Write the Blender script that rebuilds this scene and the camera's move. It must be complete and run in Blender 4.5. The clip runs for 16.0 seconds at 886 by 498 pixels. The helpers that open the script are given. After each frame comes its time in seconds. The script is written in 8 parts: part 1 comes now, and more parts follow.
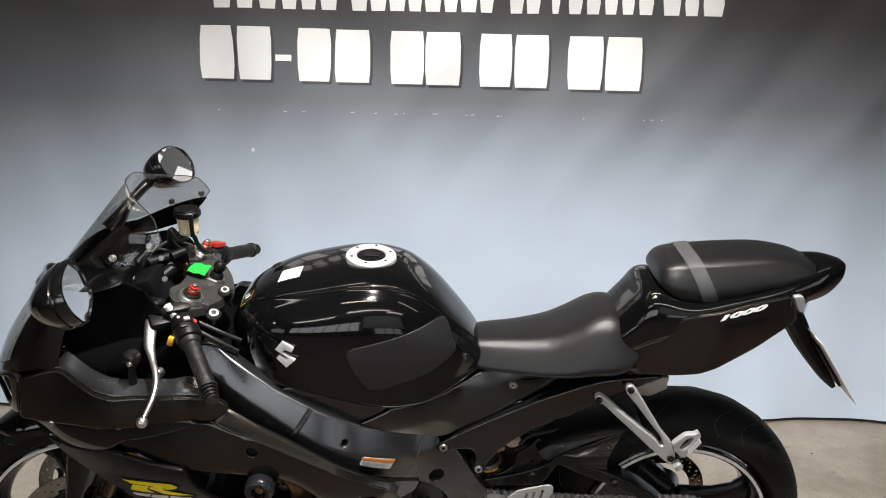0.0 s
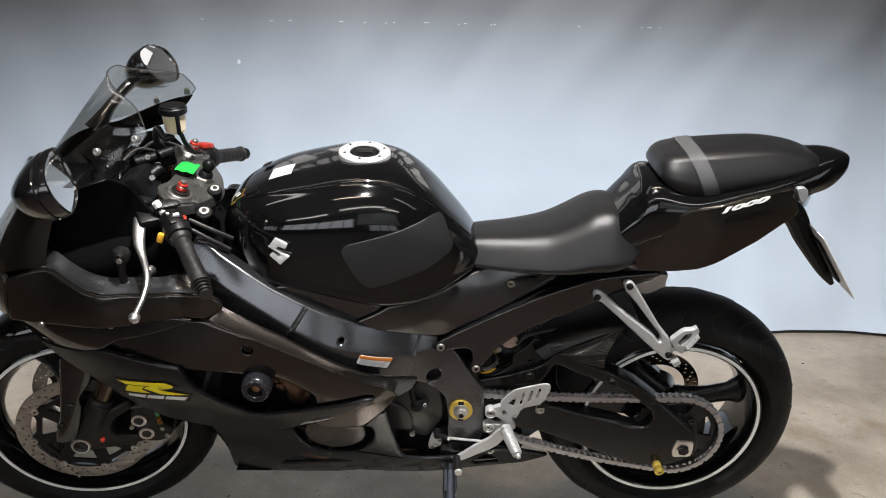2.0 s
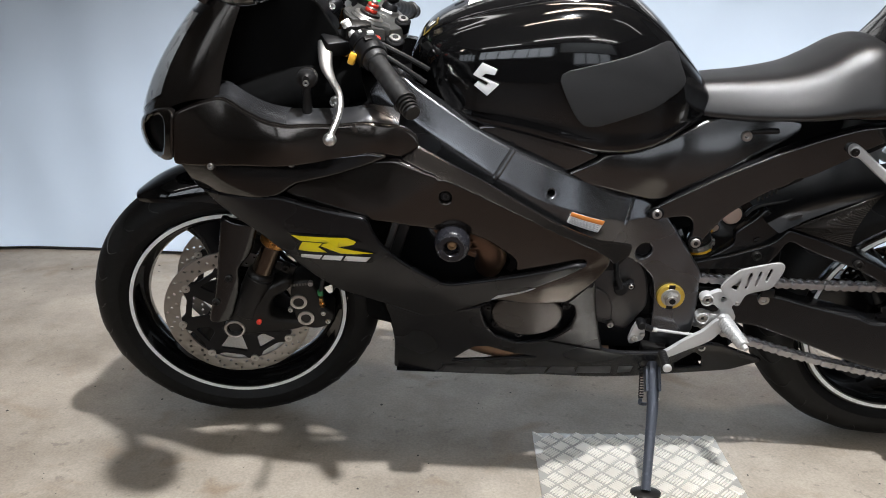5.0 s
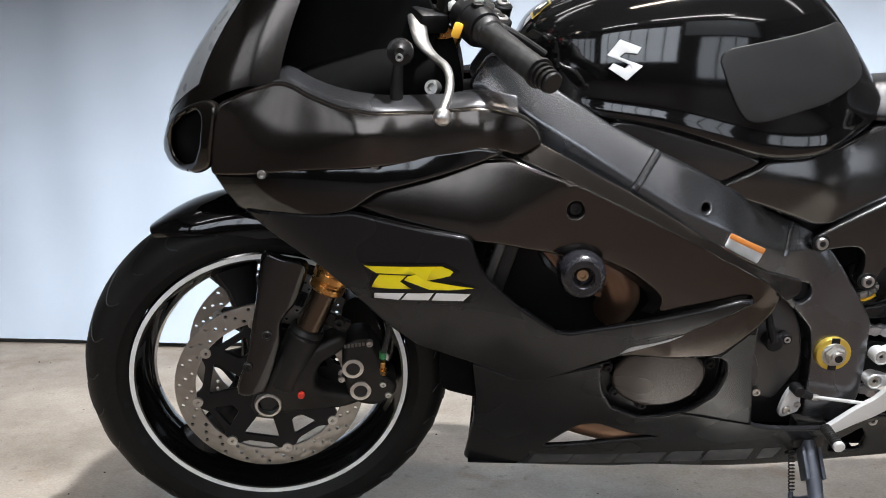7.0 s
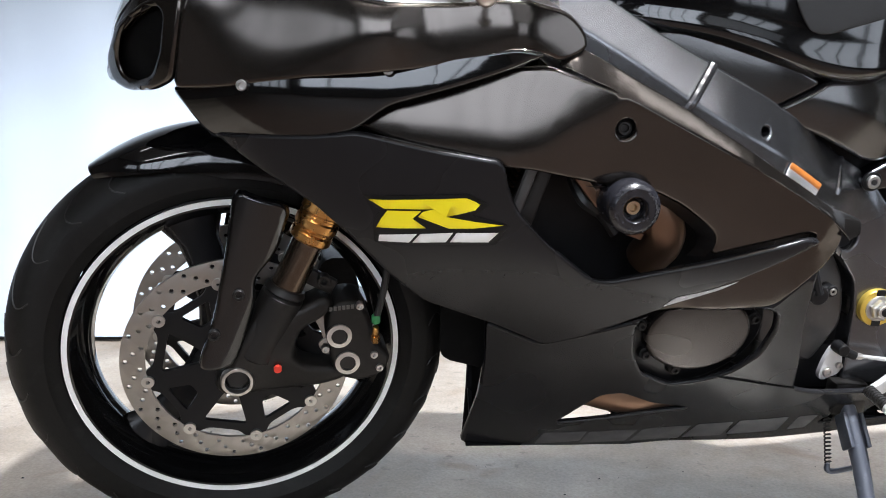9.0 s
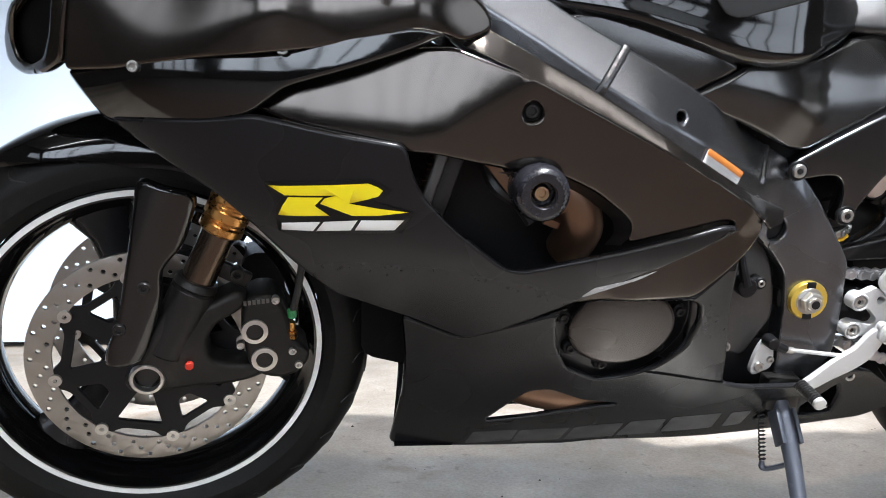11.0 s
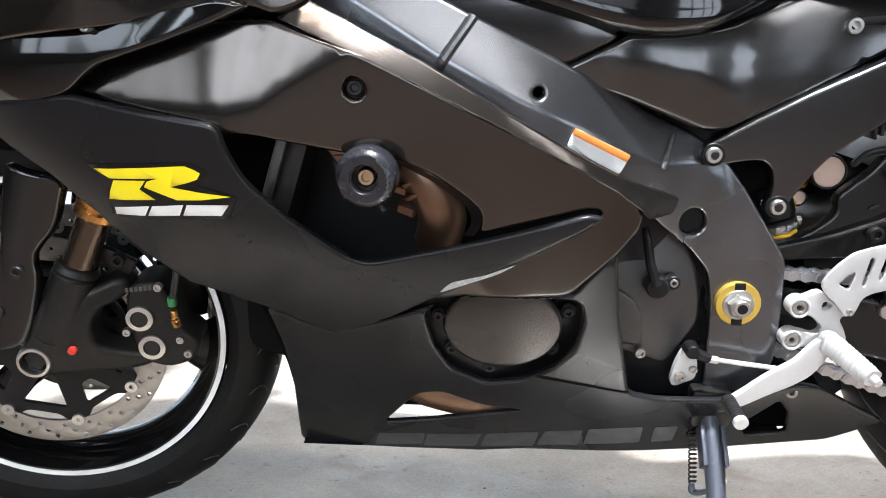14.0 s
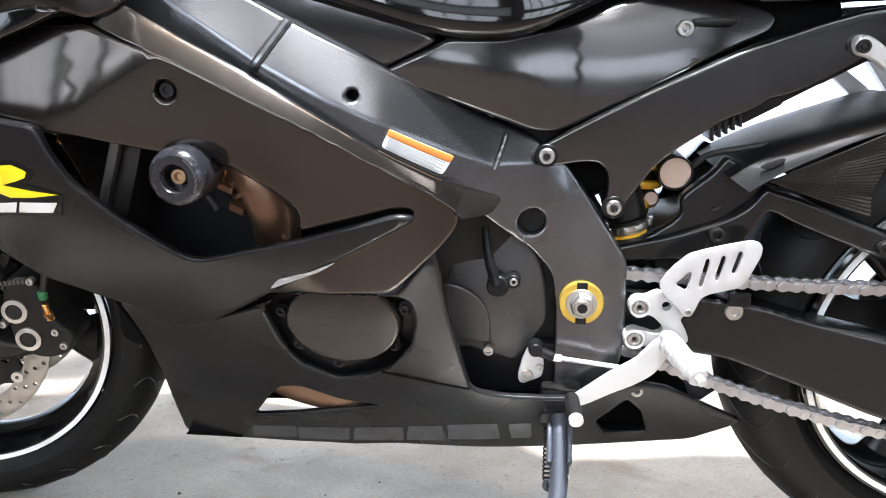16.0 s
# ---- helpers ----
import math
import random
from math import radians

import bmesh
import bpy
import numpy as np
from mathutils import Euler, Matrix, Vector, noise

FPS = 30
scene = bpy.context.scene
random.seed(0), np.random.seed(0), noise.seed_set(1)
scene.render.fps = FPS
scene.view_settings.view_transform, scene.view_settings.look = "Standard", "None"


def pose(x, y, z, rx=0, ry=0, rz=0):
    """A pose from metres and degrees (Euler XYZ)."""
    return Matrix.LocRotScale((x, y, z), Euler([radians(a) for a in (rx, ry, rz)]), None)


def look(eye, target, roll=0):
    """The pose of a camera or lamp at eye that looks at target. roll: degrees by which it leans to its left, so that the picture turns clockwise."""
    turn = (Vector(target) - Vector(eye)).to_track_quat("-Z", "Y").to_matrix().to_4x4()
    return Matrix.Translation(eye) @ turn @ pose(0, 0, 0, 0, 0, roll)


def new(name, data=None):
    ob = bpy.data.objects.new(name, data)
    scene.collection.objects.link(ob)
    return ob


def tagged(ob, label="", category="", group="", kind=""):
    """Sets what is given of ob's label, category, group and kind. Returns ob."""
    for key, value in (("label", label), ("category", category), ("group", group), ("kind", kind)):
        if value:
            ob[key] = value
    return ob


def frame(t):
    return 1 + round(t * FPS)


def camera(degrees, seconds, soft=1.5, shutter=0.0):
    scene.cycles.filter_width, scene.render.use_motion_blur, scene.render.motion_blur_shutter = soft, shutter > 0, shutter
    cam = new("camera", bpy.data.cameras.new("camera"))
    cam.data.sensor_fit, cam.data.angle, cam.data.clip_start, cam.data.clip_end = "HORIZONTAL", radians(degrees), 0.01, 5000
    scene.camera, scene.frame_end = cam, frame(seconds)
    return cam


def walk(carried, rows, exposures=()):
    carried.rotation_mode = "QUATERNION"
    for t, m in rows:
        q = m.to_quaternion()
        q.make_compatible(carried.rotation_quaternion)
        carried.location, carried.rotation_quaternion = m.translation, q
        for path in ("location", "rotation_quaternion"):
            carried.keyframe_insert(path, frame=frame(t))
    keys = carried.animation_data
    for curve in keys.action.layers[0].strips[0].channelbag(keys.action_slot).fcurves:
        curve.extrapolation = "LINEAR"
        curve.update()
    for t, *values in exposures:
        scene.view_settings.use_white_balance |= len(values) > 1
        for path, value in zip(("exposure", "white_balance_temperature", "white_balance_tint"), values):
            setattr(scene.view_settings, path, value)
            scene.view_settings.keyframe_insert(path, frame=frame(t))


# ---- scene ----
from mathutils import geometry

cam = camera(59.8, 16.0, soft=1.0)
PATH = [
    (0, (0.001, 0.112, 1.347), (-0.004, 2.062, 0.906), 1.1),
    (0.5, (0.0, 0.122, 1.335), (-0.004, 2.05, 0.806), 1.0),
    (1, (-0.004, 0.117, 1.32), (-0.003, 2.036, 0.754), 0.9),
    (1.5, (-0.013, 0.122, 1.291), (0.005, 2.033, 0.702), 0.9),
    (2, (-0.011, 0.126, 1.253), (0.013, 2.035, 0.657), 0.8),
    (2.5, (-0.021, 0.124, 1.23), (0.008, 2.028, 0.621), 0.8),
    (3, (-0.02, 0.115, 1.185), (-0.026, 2.018, 0.567), 0.7),
    (3.5, (-0.039, 0.148, 1.118), (-0.173, 2.043, 0.493), 0.0),
    (4, (-0.106, 0.194, 1.035), (-0.279, 2.085, 0.407), 0.0),
    (4.5, (-0.221, 0.229, 0.962), (-0.382, 2.12, 0.333), 0.1),
    (4.7, (-0.252, 0.24, 0.938), (-0.403, 2.134, 0.314), 0.2),
    (6.8, (-0.494, 0.503, 0.709), (-0.565, 2.483, 0.431), 0.5),
    (7, (-0.523, 0.535, 0.687), (-0.576, 2.514, 0.408), 0.6),
    (7.5, (-0.58, 0.596, 0.619), (-0.564, 2.579, 0.356), 0.6),
    (8, (-0.607, 0.646, 0.589), (-0.518, 2.628, 0.336), 0.7),
    (8.2, (-0.616, 0.662, 0.586), (-0.506, 2.641, 0.318), 0.8),
    (10.3, (-0.657, 0.727, 0.554), (-0.466, 2.706, 0.332), 0.8),
    (10.5, (-0.636, 0.729, 0.552), (-0.441, 2.707, 0.331), 0.8),
    (11, (-0.552, 0.722, 0.548), (-0.356, 2.699, 0.32), 0.9),
    (11.5, (-0.5, 0.713, 0.543), (-0.314, 2.691, 0.314), 0.8),
    (12, (-0.438, 0.706, 0.542), (-0.288, 2.687, 0.309), 0.8),
    (12.5, (-0.37, 0.701, 0.549), (-0.319, 2.688, 0.321), 0.7),
    (13, (-0.307, 0.696, 0.562), (-0.348, 2.682, 0.328), 0.6),
    (13.5, (-0.265, 0.731, 0.55), (-0.356, 2.715, 0.309), 0.7),
    (14, (-0.243, 0.78, 0.537), (-0.369, 2.761, 0.296), 0.8),
    (14.5, (-0.204, 0.803, 0.546), (-0.362, 2.782, 0.302), 0.9),
    (15, (-0.139, 0.797, 0.548), (-0.317, 2.774, 0.305), 1.0),
    (15.5, (-0.071, 0.796, 0.549), (-0.262, 2.772, 0.306), 1.0),
    (16, (-0.021, 0.778, 0.543), (-0.22, 2.752, 0.296), 1.0),
]
EXPOSURES = [(0, -0.18, 6800, 11.5), (1, -0.10, 6700, 11.5), (3, 0.0, 6600, 11.5), (4.5, 0.15, 6400, 11), (7, 0.6, 6350, 12), (8, 0.9, 6250, 12.5), (10.5, 1.12, 6150, 11.5), (13, 1.36, 6150, 11), (16, 1.80, 6150, 11.5)]
walk(cam, [(t, look(eye, target, roll)) for t, eye, target, roll in PATH], EXPOSURES)

# ---- light ----
world = bpy.data.worlds.new("world")
scene.world = world
world.use_nodes = True
world.node_tree.nodes["Background"].inputs[0].default_value = (0.5, 0.55, 0.62, 1)
world.node_tree.nodes["Background"].inputs[1].default_value = 0.02


def area_lamp(name, at, sx, sy, watts, colour):
    data = bpy.data.lights.new(name, "AREA")
    data.shape, data.size, data.size_y = "RECTANGLE", sx, sy
    data.energy, data.color = watts, colour
    lamp = new(name, data)
    lamp.matrix_world = pose(*at)
    return lamp


area_lamp("tube_light_near", (-0.15, 0.55, 3.28), 1.2, 0.10, 12, (1.0, 0.84, 0.66))
area_lamp("tube_light_far", (0.35, 1.75, 3.28), 1.5, 0.10, 20, (1.0, 0.84, 0.66))
spot = bpy.data.lights.new("round_light", "SPOT")
spot.energy, spot.color, spot.spot_size, spot.spot_blend, spot.shadow_soft_size = 610, (0.965, 0.98, 0.99), radians(92), 0.7, 0.05
new("round_light", spot).matrix_world = look((0.15, 0.90, 3.20), (0.10, 1.75, 0.3))


# ---- materials ----
def material(name, colour, rough=0.5, metal=0.0, coat=0.0, spots=0.0, scale=60.0, bump=0.0, bump_scale=400.0, rough_var=0.1, large=0.15, smooth=False, shine=0.5):
    """A painted, metal or plastic surface with two scales of variation."""
    m = bpy.data.materials.new(name)
    m.use_nodes = True
    n, l = m.node_tree.nodes, m.node_tree.links
    b = n["Principled BSDF"]
    b.inputs["Metallic"].default_value = metal
    b.inputs["Specular IOR Level"].default_value = shine
    b.inputs["Coat Weight"].default_value = coat
    b.inputs["Coat Roughness"].default_value = 0.04
    tex = n.new("ShaderNodeTexCoord")
    big, small = n.new("ShaderNodeTexNoise"), n.new("ShaderNodeTexNoise")
    big.inputs["Scale"].default_value, small.inputs["Scale"].default_value = 7.0, scale
    big.inputs["Detail"].default_value, small.inputs["Detail"].default_value = 1.5, 6.0
    for t in (big, small):
        l.new(tex.outputs["Object"], t.inputs["Vector"])
    mix = n.new("ShaderNodeMix")
    mix.data_type = "RGBA"
    mix.inputs[6].default_value = (*[c * (1 - large) for c in colour], 1)
    mix.inputs[7].default_value = (*[min(1, c * (1 + large)) for c in colour], 1)
    l.new(big.outputs["Fac"], mix.inputs[0])
    out = mix.outputs[2]
    if spots:
        ramp = n.new("ShaderNodeMapRange")
        ramp.inputs["From Min"].default_value, ramp.inputs["From Max"].default_value = 0.56, 0.7
        ramp.inputs["To Max"].default_value = spots
        l.new(small.outputs["Fac"], ramp.inputs["Value"])
        dust = n.new("ShaderNodeMix")
        dust.data_type = "RGBA"
        dust.inputs[7].default_value = (*[min(1, c * 2.2 + 0.015) for c in colour], 1)
        l.new(ramp.outputs["Result"], dust.inputs[0])
        l.new(out, dust.inputs[6])
        out = dust.outputs[2]
    l.new(out, b.inputs["Base Color"])
    r = n.new("ShaderNodeMapRange")
    r.inputs["To Min"].default_value, r.inputs["To Max"].default_value = max(0.02, rough - rough_var), min(1, rough + rough_var)
    l.new((big if smooth else small).outputs["Fac"], r.inputs["Value"])
    l.new(r.outputs["Result"], b.inputs["Roughness"])
    if bump:
        grain = n.new("ShaderNodeTexNoise")
        grain.inputs["Scale"].default_value, grain.inputs["Detail"].default_value = bump_scale, 4.0
        l.new(tex.outputs["Object"], grain.inputs["Vector"])
        bp = n.new("ShaderNodeBump")
        bp.inputs["Strength"].default_value, bp.inputs["Distance"].default_value = bump, 0.002
        l.new(grain.outputs["Fac"], bp.inputs["Height"])
        l.new(bp.outputs["Normal"], b.inputs["Normal"])
    return m


GLOSS = material("gloss_black_paint", (0.003, 0.003, 0.0032), 0.08, coat=0.25, rough_var=0.03, spots=0.04, scale=180, smooth=True)
SATIN = material("satin_black_paint", (0.0095, 0.0095, 0.0105), 0.27, rough_var=0.04, spots=0.03, scale=150, smooth=True, shine=0.24)
BRONZE = material("satin_gunmetal_paint", (0.074, 0.066, 0.060), 0.15, metal=0.92, rough_var=0.03, spots=0.0, scale=220, smooth=True)
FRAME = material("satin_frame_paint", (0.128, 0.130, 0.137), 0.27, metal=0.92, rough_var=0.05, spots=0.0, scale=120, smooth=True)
COVERPAINT = material("satin_black_cover_paint", (0.098, 0.097, 0.097), 0.17, metal=0.92, rough_var=0.04, smooth=True)
COVER = material("semi_gloss_plastic", (0.004, 0.004, 0.0045), 0.20, coat=1.0, rough_var=0.04, spots=0.03, scale=140, smooth=True)
PLASTIC = material("black_plastic", (0.004, 0.004, 0.0045), 0.42, rough_var=0.06, spots=0.08, scale=90, bump=0.05, bump_scale=600, shine=0.24)
DARK = material("dark_engine_metal", (0.016, 0.015, 0.0145), 0.42, metal=0.5, rough_var=0.1, spots=0.2, scale=70, bump=0.10, bump_scale=300)
COVERMET = material("engine_cover_paint", (0.075, 0.072, 0.070), 0.34, metal=0.6, rough_var=0.06, spots=0.1, scale=160)
# near-black and almost sheenless, so interior gaps read as unlit
INNER = material("interior_shade_black", (0.003, 0.003, 0.003), 0.7, rough_var=0.05, spots=0.1, scale=60, shine=0.05)
RUBBER = material("rubber", (0.005, 0.005, 0.005), 0.5, rough_var=0.08, spots=0.1, scale=90, bump=0.1, bump_scale=500)
TYRE = material("tyre_rubber", (0.0055, 0.0053, 0.005), 0.55, rough_var=0.08, spots=0.2, scale=45, bump=0.15, bump_scale=350, large=0.3, shine=0.18)
VINYL = material("seat_vinyl", (0.008, 0.008, 0.0085), 0.34, rough_var=0.04, spots=0.05, scale=200, bump=0.2, bump_scale=1400)
ALU = material("brushed_aluminium", (0.72, 0.71, 0.69), 0.34, metal=1.0, rough_var=0.1, scale=150, bump=0.08, bump_scale=500)
SWING = material("swingarm_paint", (0.006, 0.006, 0.0063), 0.26, rough_var=0.05, spots=0.05, scale=140, smooth=True, shine=0.4)
ALTCOVER = material("alternator_cover_paint", (0.031, 0.027, 0.025), 0.26, metal=0.7, rough_var=0.04, smooth=True)
# raised bars, paler and smoother than the plate metal
BARS = material("pale_tread_bar", (0.86, 0.82, 0.75), 0.34, metal=0.55, rough_var=0.1, spots=0.1, scale=90)
TREAD = material("scuffed_tread_aluminium", (0.50, 0.475, 0.43), 0.45, metal=0.6, rough_var=0.14, spots=0.15, scale=70, large=0.25)
SILVER = material("bright_silver_paint", (0.74, 0.74, 0.73), 0.42, metal=0.45, rough_var=0.06, scale=150)
REARSET = material("bead_blasted_aluminium", (0.47, 0.47, 0.465), 0.46, metal=0.45, rough_var=0.08, spots=0.06, scale=160, bump=0.05, bump_scale=500)
STANDPAINT = material("worn_stand_paint", (0.060, 0.067, 0.084), 0.36, metal=0.45, rough_var=0.08, spots=0.25, scale=110)
STEEL = material("dull_steel", (0.50, 0.49, 0.47), 0.36, metal=1.0, rough_var=0.12, spots=0.1, scale=120)
CHAINM = material("chain_steel", (0.42, 0.42, 0.43), 0.36, metal=1.0, rough_var=0.15, scale=200, large=0.3)
DISCM = material("brake_disc_steel", (0.35, 0.335, 0.31), 0.40, metal=1.0, rough_var=0.12, scale=90, large=0.2)
GOLD = material("gold_anodised", (0.52, 0.27, 0.085), 0.28, metal=1.0, rough_var=0.06, scale=100)
SPRINGPAINT = material("yellow_spring_paint", (0.78, 0.42, 0.03), 0.35, rough_var=0.08, scale=120)
RIBBED = material("ribbed_plastic", (0.030, 0.027, 0.024), 0.26, metal=0.45, rough_var=0.04, smooth=True)
# peach base colour holds the warm room that the bare metal reflects
CAPALU = material("warm_tinted_aluminium", (0.62, 0.47, 0.38), 0.45, metal=0.35, rough_var=0.05, scale=300)
SLIDERBOLT = material("bronze_bolt", (0.42, 0.30, 0.19), 0.4, metal=1.0)
BRASS = material("yellow_anodised", (0.72, 0.52, 0.10), 0.32, metal=0.8, rough_var=0.1, scale=100)
STANCHION = material("dark_coated_tube", (0.10, 0.075, 0.055), 0.16, metal=0.9, rough_var=0.06, scale=60)
CLAMP = material("grey_fork_clamp", (0.105, 0.105, 0.100), 0.38, metal=0.7, rough_var=0.08, spots=0.1, scale=140, bump=0.08, bump_scale=500)
RIM = material("polished_screen_edge", (0.045, 0.045, 0.045), 0.2, large=0.1)
CASTING = material("dark_casting", (0.014, 0.013, 0.012), 0.40, metal=0.4, rough_var=0.1, spots=0.15, scale=80, bump=0.12, bump_scale=350, shine=0.3)
STRIPE = material("white_rim_tape", (0.80, 0.80, 0.78), 0.4, rough_var=0.05, spots=0.0, scale=60, large=0.06)
YELLOW = material("yellow_vinyl", (0.93, 0.78, 0.004), 0.38, large=0.03)
HORN = material("orange_switch", (0.80, 0.42, 0.03), 0.4, large=0.04)
WHITE = material("white_print", (0.78, 0.78, 0.76), 0.45, large=0.04)
GREYPRINT = material("grey_print", (0.045, 0.045, 0.048), 0.4, large=0.1)
LABELINK = material("label_ink", (0.30, 0.30, 0.30), 0.6, large=0.1)
LAMPBOWL = material("lamp_reflector", (0.50, 0.50, 0.49), 0.30, metal=0.15, rough_var=0.12, scale=40, large=0.25)
ORANGE = material("orange_print", (0.60, 0.20, 0.035), 0.45, large=0.04)
RED = material("red_anodised", (0.62, 0.05, 0.03), 0.32, metal=0.5)
GREEN = material("green_tape", (0.005, 0.40, 0.05), 0.5, large=0.05)
PATCH = material("matte_grip_pad", (0.009, 0.009, 0.0095), 0.5, rough_var=0.05, bump=0.3, bump_scale=1600)
RESERVOIR = material("fluid_reservoir_plastic", (0.86, 0.70, 0.50), 0.3, large=0.2)
DIGIT = material("banner_white_print", (0.82, 0.83, 0.84), 0.6, large=0.02)
GLINTFLECK = material("pale_glint_and_fleck", (0.62, 0.64, 0.66), 0.6, large=0.3)
DIGITSHADE = material("printed_drop_shadow", (0.05, 0.05, 0.055), 0.6, large=0.02)
FABRICDARK = material("dark_wall_paint", (0.035, 0.034, 0.033), 0.8, large=0.2, bump=0.1)
WALLPAINT = material("room_wall_paint", (0.036, 0.029, 0.024), 0.75, large=0.12, spots=0.1, scale=12, bump=0.1, bump_scale=60)
CEILINGPAINT = material("ceiling_paint", (0.22, 0.20, 0.18), 0.8, large=0.1, bump=0.1, bump_scale=60)
REDDISH = material("bronze_exhaust", (0.17, 0.105, 0.070), 0.40, metal=0.9, large=0.3, scale=50)


def glass(name, tint, rough=0.03, least=0.07):
    m = bpy.data.materials.new(name)
    m.use_nodes = True
    n, l = m.node_tree.nodes, m.node_tree.links
    n.remove(n["Principled BSDF"])
    clear, shine, mix = n.new("ShaderNodeBsdfTransparent"), n.new("ShaderNodeBsdfGlossy"), n.new("ShaderNodeMixShader")
    clear.inputs["Color"].default_value = (*tint, 1)
    shine.inputs["Roughness"].default_value = rough
    face, power, low = n.new("ShaderNodeLayerWeight"), n.new("ShaderNodeMath"), n.new("ShaderNodeMapRange")
    face.inputs["Blend"].default_value = 0.5
    power.operation = "POWER"
    power.inputs[1].default_value = 4.0
    l.new(face.outputs["Facing"], power.inputs[0])
    low.inputs["To Min"].default_value, low.inputs["To Max"].default_value = least, 0.7
    l.new(power.outputs[0], low.inputs["Value"])
    l.new(low.outputs["Result"], mix.inputs["Fac"])
    l.new(clear.outputs[0], mix.inputs[1])
    l.new(shine.outputs[0], mix.inputs[2])
    l.new(mix.outputs[0], n["Material Output"].inputs["Surface"])
    return m


SCREEN = glass("smoked_clear_screen", (0.74, 0.73, 0.70), 0.12, 0.13)
LENS = glass("clear_lens", (0.80, 0.82, 0.84), 0.05)
MIRROR = material("mirror_glass", (0.85, 0.86, 0.87), 0.02, metal=1.0, rough_var=0.0, large=0.0)


def fade(m, axis, lo, hi, stops):
    """A printed colour that changes along one axis."""
    n, l = m.node_tree.nodes, m.node_tree.links
    tex, sep, ramp = n.new("ShaderNodeTexCoord"), n.new("ShaderNodeSeparateXYZ"), n.new("ShaderNodeMapRange")
    l.new(tex.outputs["Object"], sep.inputs[0])
    ramp.inputs["From Min"].default_value, ramp.inputs["From Max"].default_value = lo, hi
    l.new(sep.outputs[axis], ramp.inputs["Value"])
    cr = n.new("ShaderNodeValToRGB")
    cr.color_ramp.elements[0].color = (*stops[0][1], 1)
    cr.color_ramp.elements[1].color = (*stops[-1][1], 1)
    for at, colour in stops[1:-1]:
        e = cr.color_ramp.elements.new((at - lo) / (hi - lo))
        e.color = (*colour, 1)
    l.new(ramp.outputs["Result"], cr.inputs["Fac"])
    noise_t = n.new("ShaderNodeTexNoise")
    noise_t.inputs["Scale"].default_value, noise_t.inputs["Detail"].default_value = 2.2, 6
    l.new(tex.outputs["Object"], noise_t.inputs["Vector"])
    mul = n.new("ShaderNodeMix")
    mul.data_type, mul.blend_type = "RGBA", "MULTIPLY"
    mul.inputs[0].default_value = 1.0
    band = n.new("ShaderNodeMapRange")
    band.inputs["To Min"].default_value, band.inputs["To Max"].default_value = 0.92, 1.06
    l.new(noise_t.outputs["Fac"], band.inputs["Value"])
    l.new(cr.outputs["Color"], mul.inputs[6])
    l.new(band.outputs["Result"], mul.inputs[7])
    l.new(mul.outputs[2], n["Principled BSDF"].inputs["Base Color"])


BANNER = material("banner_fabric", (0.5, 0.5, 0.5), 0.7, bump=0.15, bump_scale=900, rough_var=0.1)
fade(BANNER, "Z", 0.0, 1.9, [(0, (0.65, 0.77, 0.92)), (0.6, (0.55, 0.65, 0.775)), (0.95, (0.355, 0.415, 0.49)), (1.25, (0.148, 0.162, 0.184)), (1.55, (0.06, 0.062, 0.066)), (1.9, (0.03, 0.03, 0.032))])


